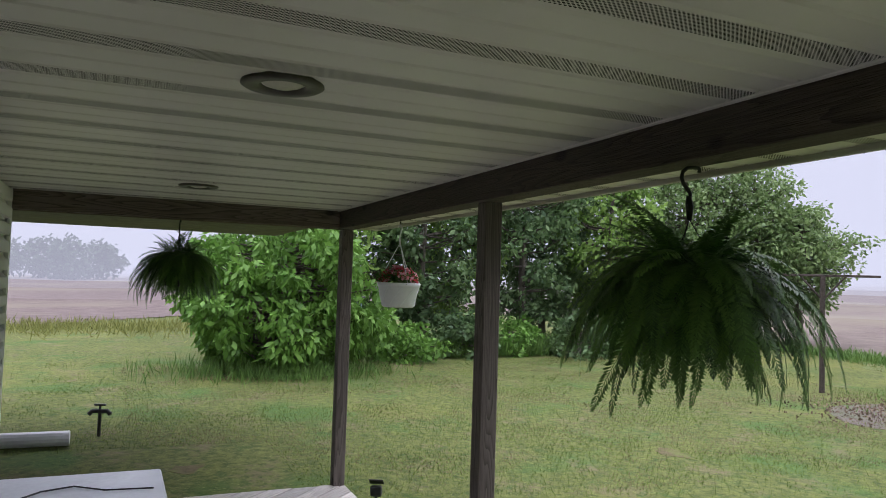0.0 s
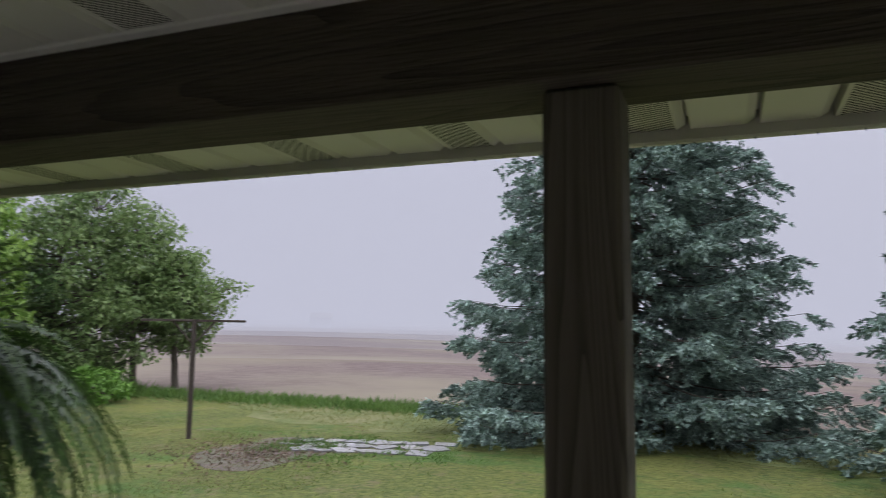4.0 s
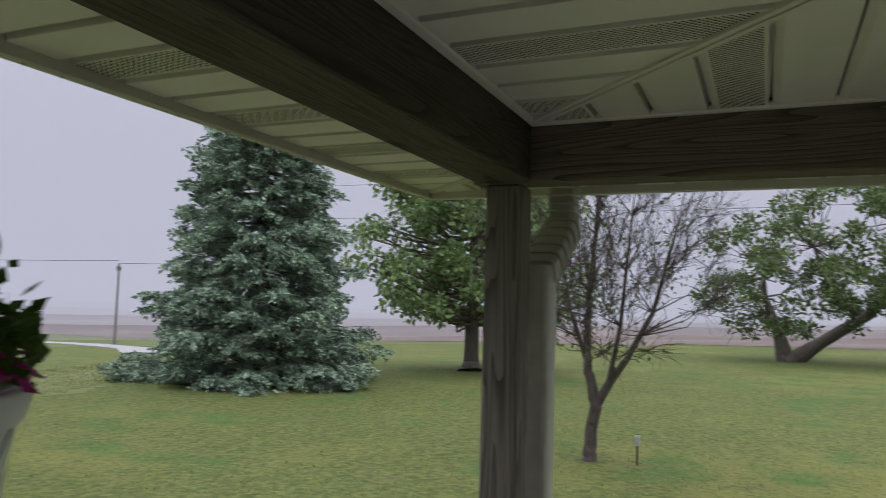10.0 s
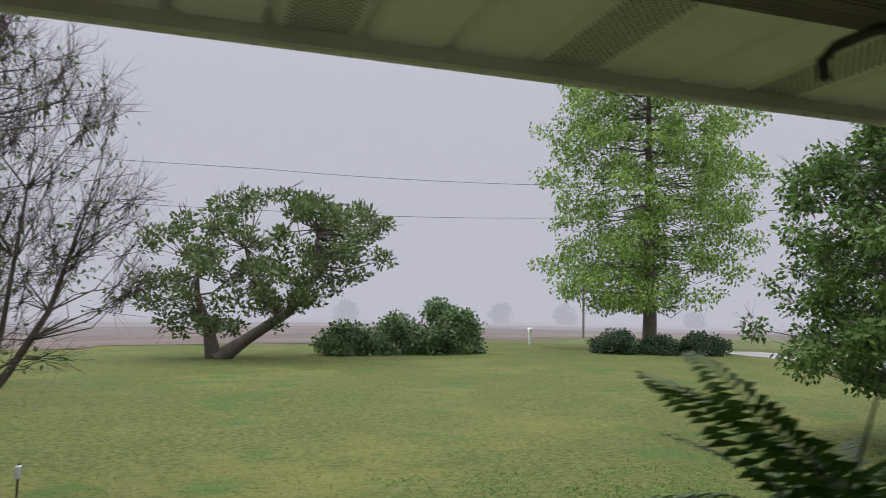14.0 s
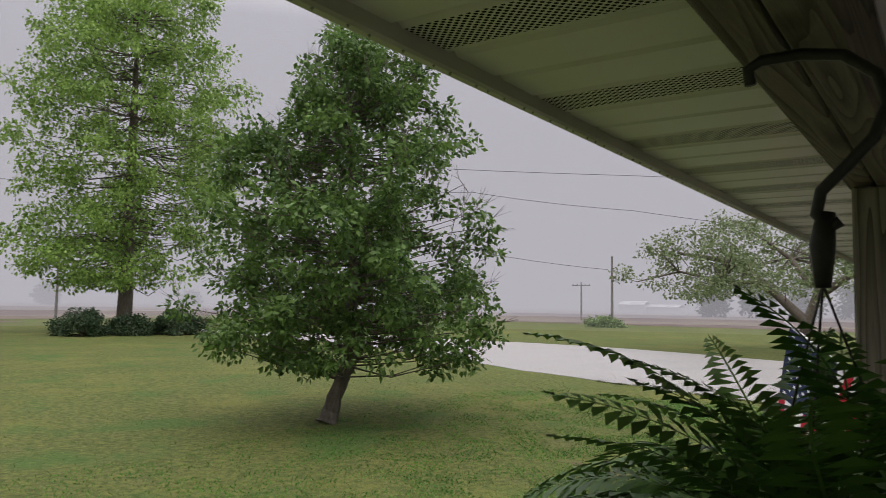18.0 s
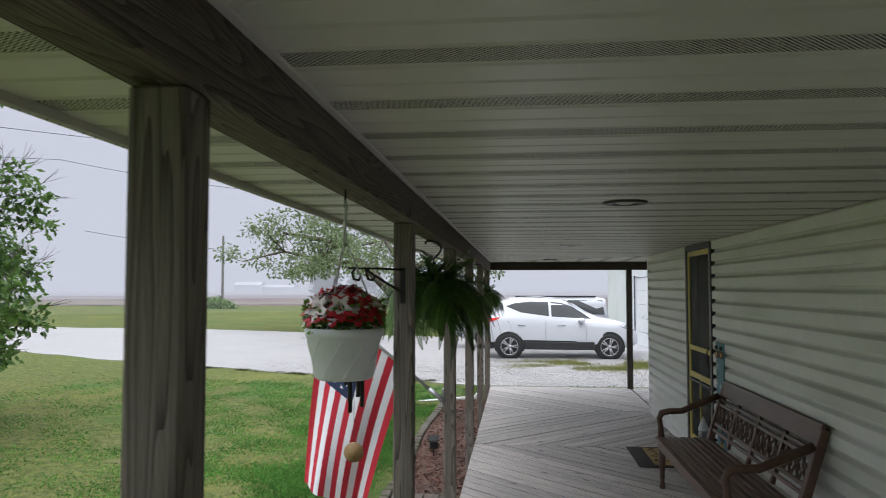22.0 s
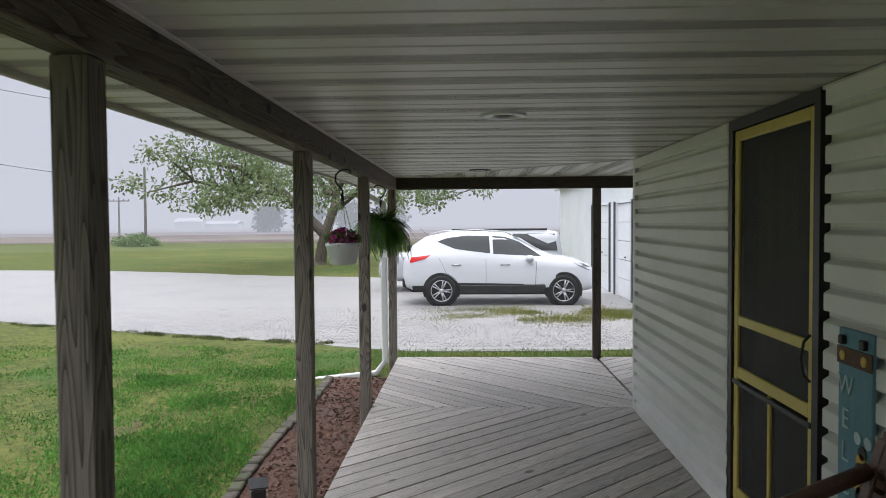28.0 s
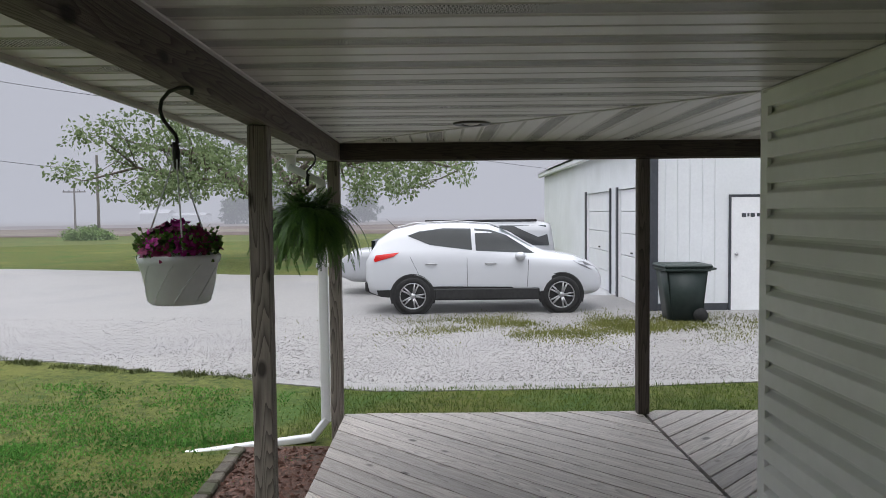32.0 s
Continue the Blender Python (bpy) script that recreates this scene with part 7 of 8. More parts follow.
quads("bark_chips", blades(c, wv, ln, ln * 0.45, rr), leafmat("bark_chip", (0.05, 0.025, 0.02), (0.21, 0.115, 0.085), 0.0, 0.8), None, "stuff", "wet reddish bark chips")["category"] = "mulch"
M_EDGE = mat("mossy_edging_block", (0.06, 0.052, 0.042), (0.13, 0.112, 0.09), 12, 0.9, 0.6, c3=(0.06, 0.066, 0.034), vary=0.2)
ed = thing("bed_edging", "weathered low edging blocks along the mulch bed", "edging", kind="structure")
eb = None
for k in range(33):
    y = 10.4 + k * 0.188
    x = -0.76 + 0.03 * math.sin(y * 1.7)
    mm = pose(x, y, ground_z(x, y) + 0.02, rr.uniform(-5, 5), rr.uniform(-6, 6), rr.uniform(-5, 5))
    if eb is None:
        eb = part("edging_block", boxed(-0.05, -0.087, -0.06, 0.05, 0.087, 0.045, bevel=0.012), M_EDGE, ed)
        eb.matrix_basis = mm
    else:
        again(eb, ed, mm)

# ---- small things on the lawn ----


def solar_spot(x, y, rz, label):
    e = thing("solar_spotlight", label, "spotlight", pose(x, y, ground_z(x, y), 0, 0, rz))
    part("stake", tube(bmesh.new(), [(0, 0, -0.05), (0, 0, 0.12)], [0.008, 0.014], 8), M_BLACK, e)
    o = part("panel", boxed(-0.065, -0.045, -0.006, 0.065, 0.045, 0.006, bevel=0.003), M_BLACK, e)
    o.matrix_basis = pose(0, 0, 0.24, 35, 0, 0)
    o = part("head", boxed(-0.05, -0.032, -0.05, 0.05, 0.032, 0.04, bevel=0.01), M_BLACK, e)
    o.matrix_basis = pose(0, 0.0, 0.165)
    return e


solar_spot(9.05, -0.50, 60, "black solar spotlight standing beside the porch")
solar_spot(-0.48, 12.6, 20, "black solar spotlight standing in the mulch bed")
tp = thing("clothesline_post", "dark steel T-shaped clothesline post on the lawn", "post", pose(13.62, -11.75, ground_z(13.62, -11.75), 0, 0, 42))
part("upright", tube(bmesh.new(), [(0, 0, -0.1), (0, 0, 2.42)], 0.055, 12), M_BEAMX, tp)
part("crossbar", boxed(-1.05, -0.03, 2.40, 1.05, 0.03, 2.45, bevel=0.006), M_BEAMX, tp)
for s in (-1, 1):
    part("brace", tube(bmesh.new(), [(0.03 * s, 0, 1.95), (0.42 * s, 0, 2.41)], 0.022, 6), M_BEAMX, tp)

fa_ = thing("yard_tap", "dark standing tap with two valves on the lawn", "tap", pose(12.87, 1.8, ground_z(12.87, 1.8), 0, 0, -110))
part("standpipe", tube(bmesh.new(), [(0, 0, -0.05), (0, 0, 0.30)], 0.022, 10), M_BLACK, fa_)
part("manifold", tube(bmesh.new(), [(-0.13, 0, 0.27), (-0.09, 0, 0.31), (0.09, 0, 0.31), (0.13, 0, 0.27)], 0.03, 10), M_BLACK, fa_)
part("tap_handle", boxed(-0.07, -0.02, 0.375, 0.07, 0.02, 0.40, bevel=0.008), M_BLACK, fa_)
part("spindle", tube(bmesh.new(), [(0, 0, 0.3), (0, 0, 0.38)], 0.012, 8), M_BLACK, fa_)
sl = part("concrete_pad", boxed(9.25, 1.2, GZ - 0.1, 10.63, 6.5, GZ + 0.10, bevel=0.015), mat("white_washed_concrete", (0.58, 0.59, 0.61), (0.70, 0.71, 0.73), 3, 0.4, 0.2, c3=(0.42, 0.43, 0.45), vary=0))
tagged(sl, "wet white painted concrete pad behind the house", "concrete pad")
lg = part("white_pipe", tube(bmesh.new(), [(12.4, 2.1, GZ + 0.09), (12.45, 4.4, GZ + 0.09)], 0.085, 14), M_WHITE)
tagged(lg, "white plastic pipe lying on the grass", "pipe")
ck = part("cable", tube(bmesh.new(), [(9.9, 1.3, GZ + 0.112), (9.95, 1.7, GZ + 0.112), (10.15, 1.95, GZ + 0.112), (10.05, 2.2, GZ + 0.112), (9.8, 2.4, GZ + 0.112)], 0.008, 6), M_BLACK)
tagged(ck, "black cable lying on the concrete pad", "cable")
fd = thing("bird_feeder", "pale blue metal bird feeder stand with a dark top", "bird feeder", pose(20.4, -3.85, ground_z(20.4, -3.85)))
M_PBLUE = mat("pale_blue_metal", (0.22, 0.33, 0.40), (0.30, 0.41, 0.47), 10, 0.5, 0.05, vary=0)
for s in (-0.09, 0.09):
    part("leg", tube(bmesh.new(), [(s, s * 0.6, 0.25), (s * 0.7, s * 0.4, 1.55)], 0.022, 8), M_PBLUE, fd)
part("tray", boxed(-0.18, -0.14, 1.55, 0.18, 0.14, 1.62, bevel=0.02), M_BLACK, fd)
part("foot", tube(bmesh.new(), [(0, 0, -0.05), (0, 0, 0.27)], [0.06, 0.04], 8), mat("rust_orange", (0.35, 0.13, 0.05), (0.45, 0.18, 0.08), 12, 0.7, 0.1, vary=0), fd)
sk = thing("garden_stake", "thin dark stake with a grey clip in the lawn", "stake", pose(-8.68, -1.02, ground_z(-8.68, -1.02)))
part("rod", tube(bmesh.new(), [(0, 0, -0.05), (0, 0, 0.42)], 0.012, 6), M_BLACK, sk)
part("clip", boxed(-0.03, -0.03, 0.26, 0.05, 0.03, 0.40, bevel=0.01), M_ALU, sk)
mb = thing("mailbox", "white mailbox on a post at the road", "mailbox", pose(-51, 24.5, ground_z(-51, 24.5)))
part("post", boxed(-0.08, -0.08, -0.1, 0.08, 0.08, 1.0), M_WHITE, mb)
part("box", boxed(-0.22, -0.12, 1.001, 0.22, 0.12, 1.28, bevel=0.05), M_WHITE, mb)
mk = thing("marker_post", "white marker post with an orange tip by the field", "marker", pose(-27.2, -9.0, ground_z(-27.2, -9.0)))
part("post", boxed(-0.05, -0.05, -0.1, 0.05, 0.05, 0.35), M_WHITE, mk)
part("tip", boxed(-0.055, -0.055, 0.351, 0.055, 0.055, 0.50), mat("orange_paint", (0.6, 0.16, 0.04), (0.7, 0.2, 0.06), 8, 0.6, 0.02, vary=0), mk)

# broken paving with leaves, south lawn
M_FLAG = mat("wet_grey_paving", (0.13, 0.128, 0.13), (0.24, 0.238, 0.24), 6, 0.5, 0.4, c3=(0.15, 0.14, 0.125), vary=0.25)
pv = thing("broken_paving", "broken grey paving slabs lying in the grass", "paving", kind="structure")
rp_ = random.Random(9)
for k in range(20):
    u, v = (k % 7) / 6, (k // 7) / 2
    x, y = 8.5 + 2.7 * u + rp_.uniform(-0.08, 0.08), -13.1 + 1.3 * v + 0.5 * u + rp_.uniform(-0.08, 0.08)
    bm = bmesh.new()
    n = rp_.randint(4, 6)
    pts = [(0.30 * rp_.uniform(0.7, 1.2) * math.cos(6.283 * q / n), 0.34 * rp_.uniform(0.7, 1.1) * math.sin(6.283 * q / n)) for q in range(n)]
    lo_, hi_ = [bm.verts.new((*p, -0.05)) for p in pts], [bm.verts.new((*p, 0.03)) for p in pts]
    bm.faces.new(hi_)
    for q in range(n):
        bm.faces.new((lo_[q], lo_[(q + 1) % n], hi_[(q + 1) % n], hi_[q]))
    o = part("slab", bm, M_FLAG, pv)
    o.matrix_basis = pose(x, y, ground_z(x, y) + 0.0, rp_.uniform(-4, 4), rp_.uniform(-4, 4), rp_.uniform(0, 360))
region("bare_soil", [(10.2, -9.3), (11.6, -9.6), (12.4, -11.4), (11.3, -12.6), (10.2, -11.2)], mat("dark_leaf_litter", (0.045, 0.034, 0.026), (0.12, 0.092, 0.07), 9, 0.8, 1.0, c3=(0.06, 0.07, 0.03), big=0.15, vary=0), 0.005, "bare soil with dead leaves", "soil", jag=1.3, step=0.2, cell=0.4)

# ---- poles, wires, distance ----
M_POLE = mat("utility_pole_wood", (0.10, 0.09, 0.08), (0.17, 0.155, 0.14), 3, 0.9, 0.3, stretch=(4, 4, 0.5))


def utility_pole(x, y, h, arm=0.0, rz=0, r=0.14):
    e = thing("utility_pole", "weathered wooden utility pole", "utility pole", pose(x, y, ground_z(x, y), 0, 0, rz), "utility poles")
    part("shaft", tube(bmesh.new(), [(0, 0, -0.3), (0, 0, h)], [r, r * 0.7], 10), M_POLE, e)
    if arm:
        part("crossarm", boxed(-arm, -0.06, h - 0.55, arm, 0.06, h - 0.42), M_POLE, e)
        for k in (-0.9, -0.45, 0.45, 0.9):
            part("insulator", tube(bmesh.new(), [(arm * k, 0, h - 0.42), (arm * k, 0, h - 0.25)], 0.05, 6), M_BLACK, e)


utility_pole(-27.8, 72.3, 7.0)
utility_pole(-43.3, 99.5, 5.4, 1.3, 10)
utility_pole(-71, 40, 8.5)
utility_pole(-38.7, -43.5, 6.0, 0.9, 40, r=0.10)


def wire(a, b, sag, r=0.02):
    pts = [Vector(a).lerp(Vector(b), s) - Vector((0, 0, sag * 4 * s * (1 - s))) for s in np.linspace(0, 1, 14)]
    tagged(part("overhead_wire", tube(bmesh.new(), pts, r, 4), M_BLACK), "thin dark overhead power line", "wire", "overhead wires")


wire((-62, -60, 13.6), (-59.3, 5, 13.2), 0.3)
wire((-59.3, 5, 13.2), (-52.7, 27.4, 12.5), 0.2)
wire((-52.7, 27.4, 12.5), (-20.8, 59.0, 12.2), 0.3)
wire((-20.8, 59.0, 12.2), (10, 80, 12.6), 0.4)
wire((-61, -60, 10.2), (-58.9, 5, 9.8), 0.3)
wire((-58.9, 5, 9.8), (-52.4, 27.4, 9.8), 0.2)
wire((-52.4, 27.4, 9.8), (-32.2, 53.3, 10.95), 0.4)
wire((-32.2, 53.3, 10.95), (-20.8, 59.0, 9.4), 0.15)
wire((-20.8, 59.0, 9.4), (10, 76, 5.5), 0.3)
wire((-30.8, 54.2, 5.87), (-22.5, 58.3, 4.7), 0.1)
wire((-38.7, -43.5, 4.0), (-62, -12, 6.5), 0.4)
wire((-38.7, -43.5, 4.2), (-12, -75, 3.6), 0.3)


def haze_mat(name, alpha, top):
    """A glowing see-through sheet in place of rain haze: dense near the ground, clearing upwards."""
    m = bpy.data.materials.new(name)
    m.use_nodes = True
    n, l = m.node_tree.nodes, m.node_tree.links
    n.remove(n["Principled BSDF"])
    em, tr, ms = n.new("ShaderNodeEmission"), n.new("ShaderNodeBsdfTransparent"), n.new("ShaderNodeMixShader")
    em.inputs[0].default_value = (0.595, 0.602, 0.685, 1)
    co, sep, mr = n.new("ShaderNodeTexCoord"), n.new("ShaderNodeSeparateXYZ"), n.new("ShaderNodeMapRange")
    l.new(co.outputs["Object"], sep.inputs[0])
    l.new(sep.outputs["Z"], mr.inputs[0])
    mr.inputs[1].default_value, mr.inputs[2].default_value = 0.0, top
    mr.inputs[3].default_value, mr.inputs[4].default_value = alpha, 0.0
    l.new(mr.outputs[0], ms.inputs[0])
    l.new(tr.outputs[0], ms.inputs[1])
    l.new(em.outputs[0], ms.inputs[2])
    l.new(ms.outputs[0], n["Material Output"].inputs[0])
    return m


# Rings of glowing sheet, added to pale the distance as haze would.
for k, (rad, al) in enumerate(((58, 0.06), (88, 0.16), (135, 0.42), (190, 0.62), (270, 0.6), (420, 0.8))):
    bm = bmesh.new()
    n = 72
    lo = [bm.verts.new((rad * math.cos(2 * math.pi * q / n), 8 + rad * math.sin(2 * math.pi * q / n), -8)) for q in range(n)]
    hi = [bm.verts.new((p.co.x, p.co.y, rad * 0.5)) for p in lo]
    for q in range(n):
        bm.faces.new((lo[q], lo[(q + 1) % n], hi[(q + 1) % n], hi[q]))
    o = tagged(smooth(part("backdrop_%d" % (k + 1), bm, haze_mat("rain_haze", al, rad * 0.42))), "glowing pale lavender sheet in place of rain haze over the fields", "backdrop", kind="structure")
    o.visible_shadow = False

M_FARB = mat("far_barn_grey", (0.50, 0.51, 0.54), (0.56, 0.57, 0.60), 0.5, 0.7, 0.02)
for k, (x, y, w_, h_, rz) in enumerate(((-86, 236, 8, 4.0, 5), (-78, 240, 12, 3.0, 0))):
    e = thing("far_barn", "low white barn far off in the rain", "barn", pose(x, y, ground_z(x, y), 0, 0, rz))
    part("wall", boxed(-w_ / 2, -4, -1, w_ / 2, 4, h_ * 0.7), M_FARB, e)
    bm = bmesh.new()
    v = [bm.verts.new(p) for p in ((-w_ / 2 - 0.3, -4.3, h_ * 0.7), (w_ / 2 + 0.3, -4.3, h_ * 0.7), (w_ / 2 + 0.3, 0, h_), (-w_ / 2 - 0.3, 0, h_), (-w_ / 2 - 0.3, 4.3, h_ * 0.7), (w_ / 2 + 0.3, 4.3, h_ * 0.7))]
    bm.faces.new((v[0], v[1], v[2], v[3]))
    bm.faces.new((v[3], v[2], v[5], v[4]))
    part("roof", bm, M_FARB, e)
for k in range(16):
    rf = random.Random(k)
    if k < 7:
        x, y = 150 + rf.uniform(-6, 6), 4 + k * 5
    elif k < 11:
        x, y = -44 + (k - 7) * 9, 175 + rf.uniform(-8, 8)
    else:
        x, y = -210 + rf.uniform(-20, 20), 40 + (k - 11) * 26
    h = rf.uniform(4.5, 7.5) * (1.2 if 6 < k < 11 else 1)
    crown_tree("far_tree", "distant tree grey in the rain", "tree", x, y, [(0.6, h * 0.35), (h * 0.5, h * 0.55), (h * 0.85, h * 0.4), (h, h * 0.1)], L_BUSH, 200 + k, 45, 30, 0.9, 1.3, ((0, 0, 0, 0.25), (0, 0, h * 0.6, 0.12)), 0.3, group="far trees")
e = thing("far_house", "dim farmhouse far off in the rain", "house", pose(150, -250, ground_z(150, -250) + 0.4, 0, 0, 30))
part("wall", boxed(-4, -3, -1, 4, 3, 3.2), M_FARB, e)
part("roof", (lambda b: ([b.faces.new([b.verts.new(p) for p in f]) for f in (((-4.3, -3.3, 3.2), (4.3, -3.3, 3.2), (4.3, 0, 5.4), (-4.3, 0, 5.4)), ((-4.3, 0, 5.4), (4.3, 0, 5.4), (4.3, 3.3, 3.2), (-4.3, 3.3, 3.2)))], b)[1])(bmesh.new()), M_ROOF, e)

# ---- grass and weeds ----
L_GRASS = leafmat("grass_blades", (0.052, 0.090, 0.020), (0.16, 0.205, 0.056), 0.5, 0.7, 0.08)
L_WEED = leafmat("clover_leaves", (0.026, 0.090, 0.016), (0.125, 0.290, 0.060), 0.5, 0.7, 0.1)
L_TALL = leafmat("tall_grass", (0.05, 0.11, 0.02), (0.13, 0.22, 0.05), 0.3, 0.6)
M_EARTH = mat("bare_earth", (0.065, 0.052, 0.028), (0.12, 0.10, 0.055), 14, 0.9, 0.8, c3=(0.10, 0.115, 0.035), big=0.3, vary=0, spec=0.1)
L_YELLOW = leafmat("yellowish_grass", (0.10, 0.115, 0.03), (0.21, 0.215, 0.07), 0.35, 0.7, 0.05)
L_DEAD = leafmat("dead_grass", (0.10, 0.085, 0.05), (0.20, 0.17, 0.10), 0.3, 0.8, 0.05)
L_CLOD = leafmat("muddy_grass", (0.03, 0.04, 0.012), (0.10, 0.12, 0.035), 0.2, 0.7)
gr = np.random.default_rng(21)


def tufts(name, label, cx, n, h, w, material, lean=0.5, keep=None):
    """Grass: blades standing on the ground at places cx(n)."""
    p = cx(n)
    if keep is not None:
        p = p[keep(p)]
    z = np.array([ground_z(a, b) for a, b in p])
    base = np.column_stack([p, z - 0.005])
    way = gr.normal(size=base.shape) * lean + np.array([0, 0, 1.0])
    way[:, 2] = np.abs(way[:, 2])
    ln = h * (0.5 + 0.8 * gr.random(len(base)))
    o = quads(name, blades(base, way, ln, np.full(len(base), w), gr), material, None, "stuff", label)
    o["category"] = "grass"
    return o


def outside(p):
    x, y = p[:, 0], p[:, 1]
    deck = (x > -0.68) & (x < 12) & (y > -0.06) & (y < 16.78)
    bed = (x > -0.82) & (x < 0.1) & (y > 7.9) & (y < 16.7)
    return ~deck & ~bed & ((y < 18.6) | (y < 18.6 + 0.25 * np.maximum(-x, 0) ** 1.05 - 0.3))


def patchy(p, k=0.5, s=0.9, t=0.0):
    return np.array([noise.noise((a * s, b * s, k)) for a, b in p]) + gr.normal(size=len(p)) * 0.16 > t


def lawn_places(x0, y0, x1, y1, reach, floor_=0.0):
    """Random places, thinning out with the distance from the porch."""
    def places(n):
        p = np.column_stack([gr.uniform(x0, x1, n), gr.uniform(y0, y1, n)])
        dx = np.maximum(np.maximum(-0.6 - p[:, 0], p[:, 0] - 9), 0)
        dy = np.maximum(np.maximum(-p[:, 1], p[:, 1] - 16.8), 0)
        return p[gr.random(n) < floor_ + np.exp(-np.hypot(dx, dy) / reach)]
    return places


WORN = [(-4.1, 12.1, 0.35, 0.2), (-3.45, 11.95, 0.3, 0.16), (-2.3, 14.5, 0.2, 0.3), (10.9, 0.95, 0.25, 0.25), (10.0, -4.7, 0.4, 0.2)]
for x, y, a, b in WORN:
    region("bare_soil", [(x + a * (0.75 + 0.3 * math.sin(3 * q + x)) * math.cos(q), y + b * (0.75 + 0.3 * math.cos(2 * q + y)) * math.sin(q)) for q in np.linspace(0, 6.0, 22)], M_EARTH, 0.003, "bare brown soil worn through the grass", "soil", jag=0.2, step=0.05, cell=0.3)


def on_lawn(p):
    worn = np.zeros(len(p), bool)
    for x, y, a, b in WORN:
        worn |= ((p[:, 0] - x) / a) ** 2 + ((p[:, 1] - y) / b) ** 2 < 0.6 + gr.normal(size=len(p)) * 0.5
    return outside(p) & ~worn & ~((p[:, 0] > 9.2) & (p[:, 0] < 10.7) & (p[:, 1] > 1.15))


tufts("grass", "short wet green grass round the porch", lawn_places(-9, -7, 14, 20, 3.0), 470000, 0.036, 0.005, L_GRASS, 0.7, on_lawn)
tufts("grass", "short wet grass farther out on the lawn", lawn_places(-24, -20, 24, 24, 8.0), 380000, 0.040, 0.010, L_GRASS, 0.7, on_lawn)
tufts("clover", "low clover and weeds in the lawn", lawn_places(-9, 3, -0.7, 19, 3.6), 480000, 0.036, 0.015, L_WEED, 1.3, lambda p: on_lawn(p) & patchy(p, 2.0, 1.5, -0.06))
tufts("yellow_grass", "dry yellowish blades in the lawn", lawn_places(-16, -16, 20, 20, 6.0), 90000, 0.035, 0.009, L_YELLOW, 0.9, lambda p: on_lawn(p) & patchy(p, 5.0, 0.9, 0.18))
tufts("dead_grass", "flat dead brown grass showing through the lawn", lambda n: np.column_stack([gr.uniform(8.8, 20, n), gr.uniform(-13, 1.5, n)]), 130000, 0.035, 0.007, L_DEAD, 1.2, lambda p: on_lawn(p) & patchy(p, 8.0, 0.8, 0.10))
tufts("grass", "uneven tufts of green grass in the worn lawn", lambda n: np.column_stack([gr.uniform(8.8, 21, n), gr.uniform(-14, 3, n)]), 110000, 0.045, 0.008, L_GRASS, 0.8, lambda p: on_lawn(p) & patchy(p, 11.0, 0.7, 0.10))
tufts("tall_grass", "rough uncut grass between the lawn and the field", lambda n: np.column_stack([gr.uniform(-18, 34, n), gr.uniform(-21.5, -11.5, n)]), 90000, 0.085, 0.010, L_YELLOW, 0.8, lambda p: np.array([inside(a, b, VERGE) for a, b in p]))
tufts("leaf_litter", "dead brown leaves and twigs lying on the soil", lambda n: np.column_stack([11.2 + gr.normal(size=n) * 0.75, -11.0 + gr.normal(size=n) * 0.9]), 2600, 0.06, 0.035, leafmat("dead_leaves", (0.05, 0.036, 0.026), (0.22, 0.16, 0.11), 0.1, 0.7), 2.5)
tufts("weeds", "green weeds between the broken slabs", lambda n: np.column_stack([10.0 + gr.normal(size=n) * 1.3, -11.9 + gr.normal(size=n) * 0.8]), 9000, 0.11, 0.016, L_TALL, 0.7, lambda p: patchy(p, 3.0, 1.2, 0.2))
tufts("verge_grass", "grass growing between deck and gravel", lambda n: np.column_stack([gr.uniform(-0.5, 9, n), 16.85 + 1.75 * gr.random(n)]), 16000, 0.07, 0.007, L_GRASS, 0.5)
tufts("gravel_grass", "thin yellowish grass growing through the gravel", lambda n: np.column_stack([3.2 + gr.normal(size=n) * 1.5, 22.7 + gr.normal(size=n) * 0.65]), 52000, 0.06, 0.012, L_YELLOW, 0.7, lambda p: patchy(p, 1.0, 0.9, 0.0))
tufts("drive_clods", "dark clumps of grass along the edge of the gravel", lambda n: (lambda t: np.column_stack([-1.2 - 6.6 * t, 19.2 + 2.3 * t ** 1.25 + gr.normal(size=n) * 0.07]))(gr.random(n)), 9000, 0.06, 0.012, L_CLOD, 0.8, lambda p: patchy(p, 4.0, 2.6, 0.05))
tufts("tall_grass", "tall rank grass and weeds under the trees", lambda n: np.column_stack([20.6 + 2.2 * gr.random(n), gr.uniform(-18, -2.5, n)]), 16000, 0.55, 0.03, L_TALL, 0.35)
tufts("tall_grass", "tall grass round the bush", lambda n: np.column_stack([18.6 + gr.normal(size=n) * 0.8, -1.6 + gr.normal(size=n) * 1.0]), 3500, 0.35, 0.02, L_TALL, 0.35)
tufts("tall_grass", "tall grass along the field edge", lambda n: np.column_stack([(lambda t: 8 + 30 * t)(gr.random(n)), np.zeros(n)]) + np.column_stack([np.zeros(n), -18.6 + gr.normal(size=n) * 0.5]), 14000, 0.28, 0.03, L_TALL, 0.5)
tufts("tall_grass", "rough grass at the far edge of the lawn", lambda n: np.column_stack([31 + gr.normal(size=n) * 1.6, gr.uniform(-2, 16, n)]), 5000, 0.35, 0.035, L_YELLOW, 0.5)

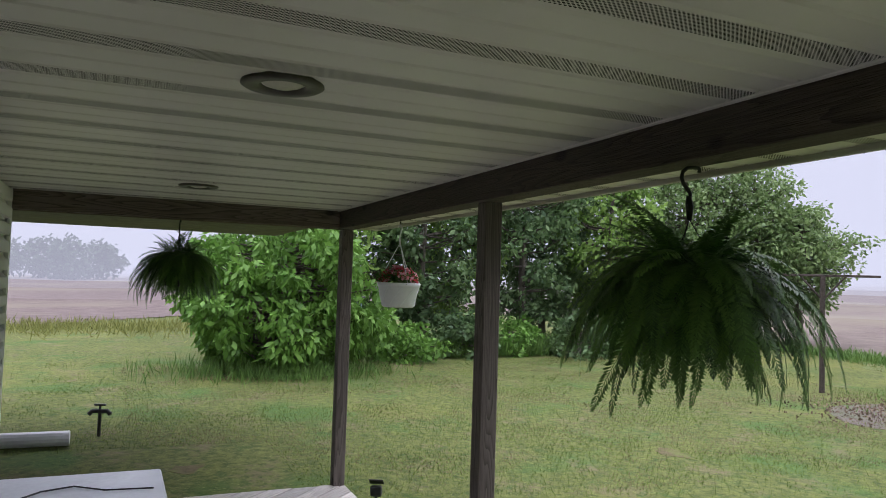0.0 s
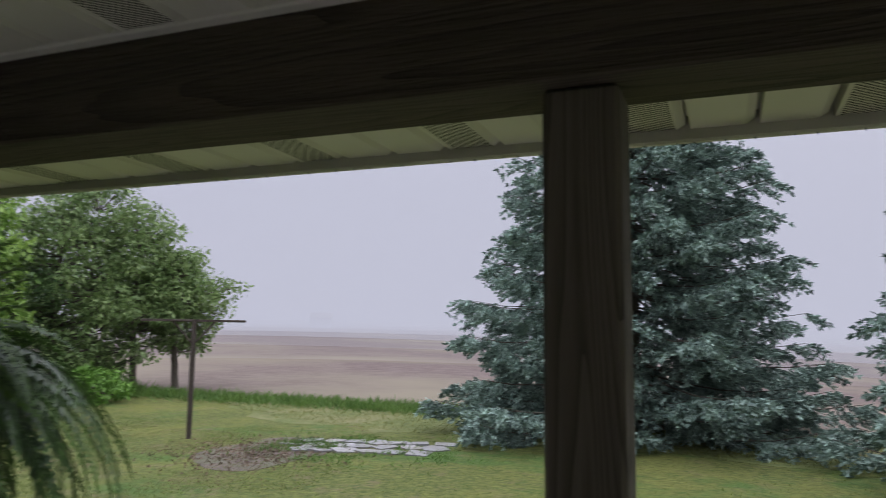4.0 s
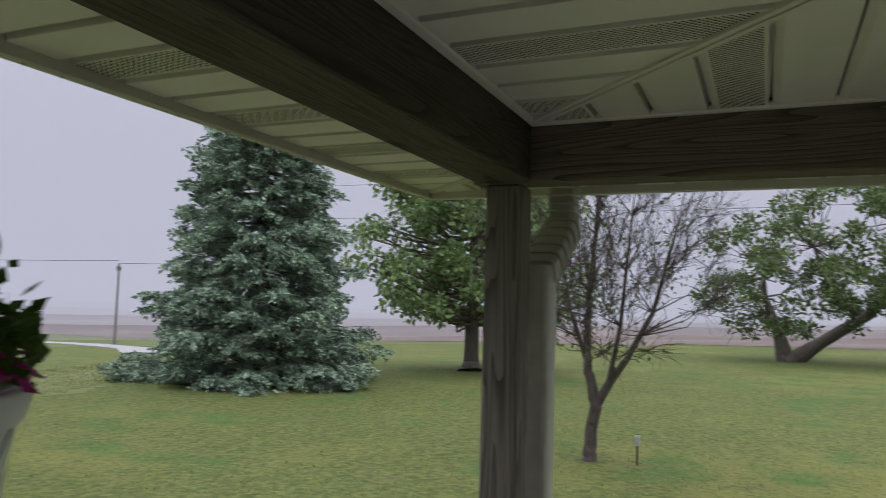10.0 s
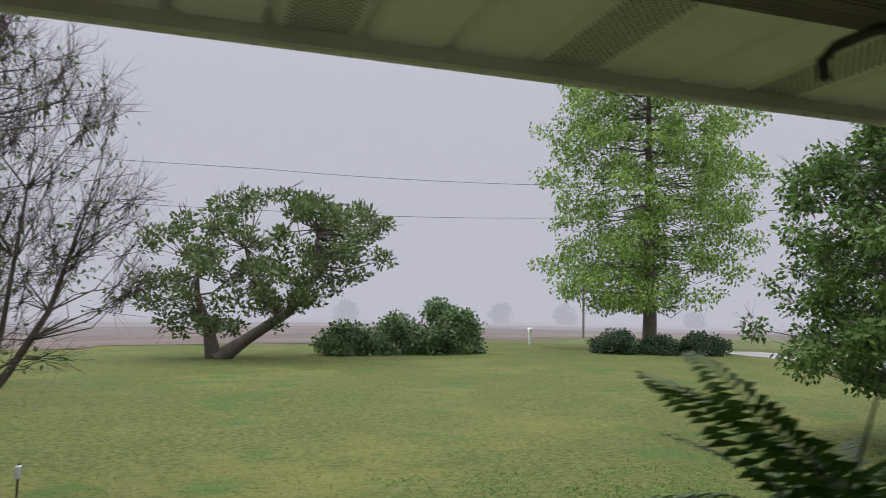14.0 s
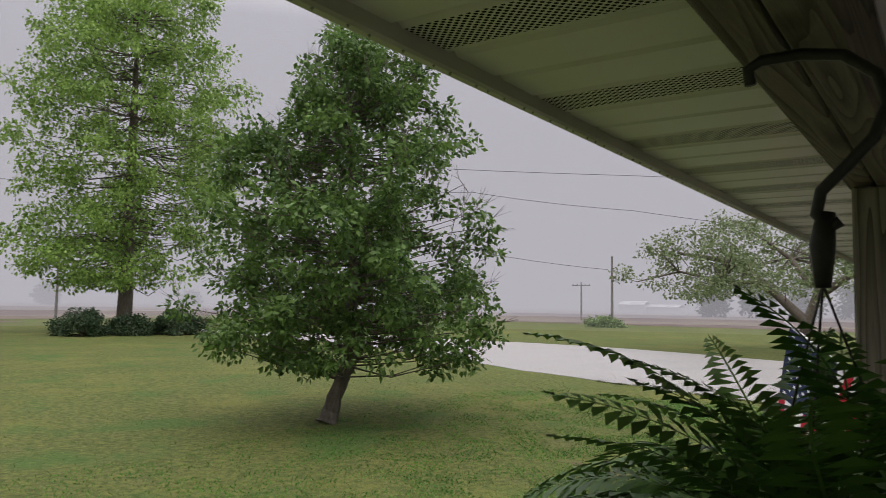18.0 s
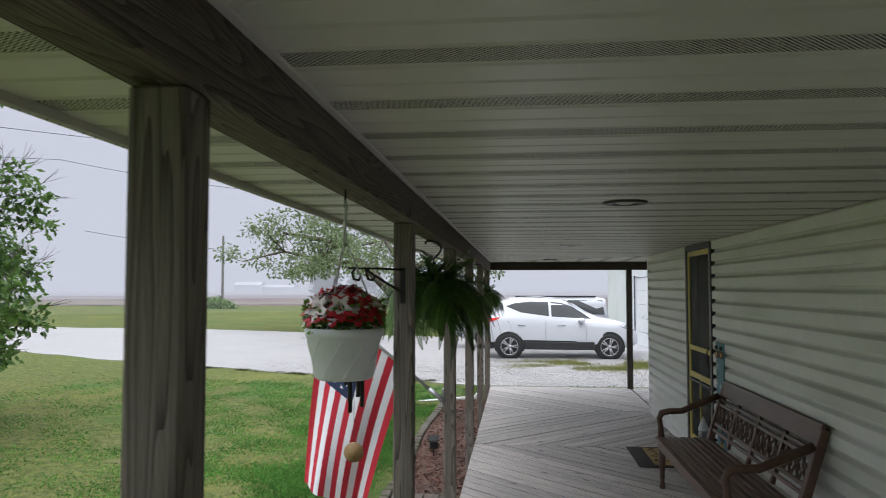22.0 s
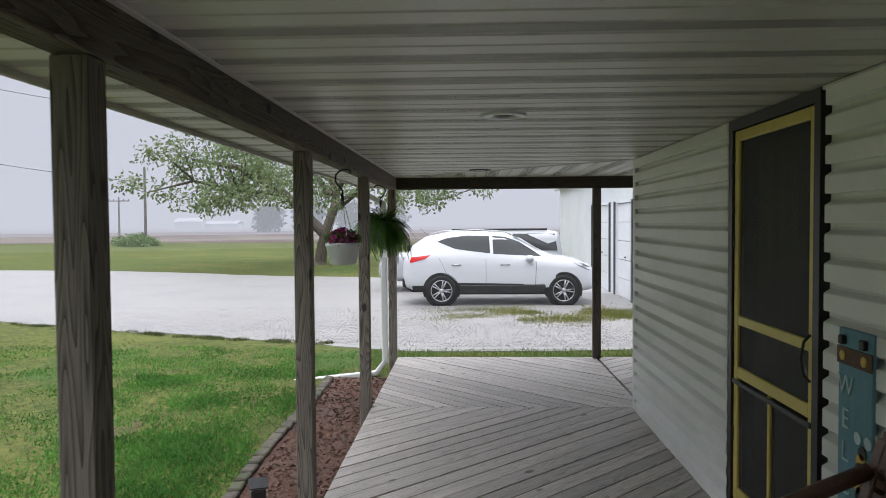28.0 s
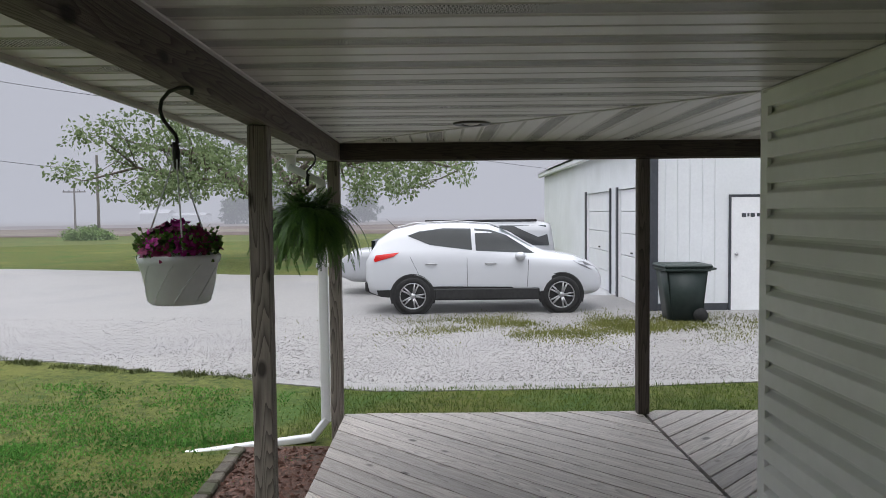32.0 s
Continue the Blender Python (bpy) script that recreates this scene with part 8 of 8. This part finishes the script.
# gravel stones on the near part of the drive
n = 60000
p = np.column_stack([1.5 + gr.normal(size=n) * 4.5, 18.65 + np.abs(gr.normal(size=n)) * 3.2])
p = p[(p[:, 1] > 18.8 + 0.27 * np.maximum(-p[:, 0], 0) ** 1.12) & (p[:, 1] < 24.3)]
n = len(p)
z = np.array([ground_z(a, b) for a, b in p]) + 0.012
s = gr.uniform(0.006, 0.015, n)
a = gr.uniform(0, 6.28, n)
base = np.column_stack([p, z])
d1_, d2_ = np.column_stack([np.cos(a), np.sin(a), np.zeros(n)]) * s[:, None], np.column_stack([-np.sin(a), np.cos(a), np.zeros(n)]) * (s * 0.75)[:, None]
up = np.array([0, 0, 1.0]) * (s * 0.7)[:, None]
q1 = np.stack([base - d1_, base - d2_, base + up, base - d1_ * 0.2 + d2_ * 0.3 + up * 0.9], 1)
q2 = np.stack([base - d2_, base + d1_, base + d1_ * 0.3 + up * 0.9, base + up], 1)
quads("gravel_stones", np.concatenate([q1, q2]), leafmat("limestone_chips", (0.22, 0.212, 0.204), (0.46, 0.445, 0.43), 0.0, 0.6), None, "stuff", "loose pale limestone gravel")["category"] = "gravel"

tufts("weeds", "small green weeds in the mulch bed", lambda n: np.column_stack([gr.uniform(-0.66, 0.0, n), gr.uniform(10.6, 16.4, n)]), 14000, 0.04, 0.012, L_WEED, 1.2, lambda p: patchy(p, 7.0, 2.4, 0.22))
tufts("rank_clover", "tall clumps of clover at the edge of the bed", lambda n: np.column_stack([-0.95 - 2.2 * gr.random(n) ** 1.2, gr.uniform(8.5, 16.8, n)]), 60000, 0.06, 0.014, L_WEED, 1.3, lambda p: outside(p) & patchy(p, 9.0, 0.9, 0.10))

# ---- rain drops hanging from the lower edge of the fascia ----
M_DROP = glass_mat("rain_drop", (0.85, 0.88, 0.92), 0.02, 0.2)
rd = random.Random(3)
bm = bmesh.new()
for axis, a, b in (("y", -OV, WY[-1]), ("x", -OV, EX)):
    s = a
    while s < b:
        s += rd.uniform(0.02, 0.075)
        r_ = rd.uniform(0.002, 0.0035)
        c, zd = ((-OV - 0.004, s), ZO - 0.024) if axis == "y" else ((s, -OV - 0.004), ZO - 0.022)
        ring = [bm.verts.new((c[0] + r_ * math.cos(q), c[1] + r_ * math.sin(q), zd - 0.0015)) for q in (0, 1.257, 2.513, 3.77, 5.027)]
        top, low = bm.verts.new((*c, zd + 0.0005)), bm.verts.new((*c, zd - 0.003 - r_))
        for k in range(5):
            bm.faces.new((ring[k], ring[(k + 1) % 5], top))
            bm.faces.new((ring[(k + 1) % 5], ring[k], low))
tagged(smooth(part("rain_drops", bm, M_DROP)), "clear rain drops hanging from the roof edge", "water drops", kind="stuff")
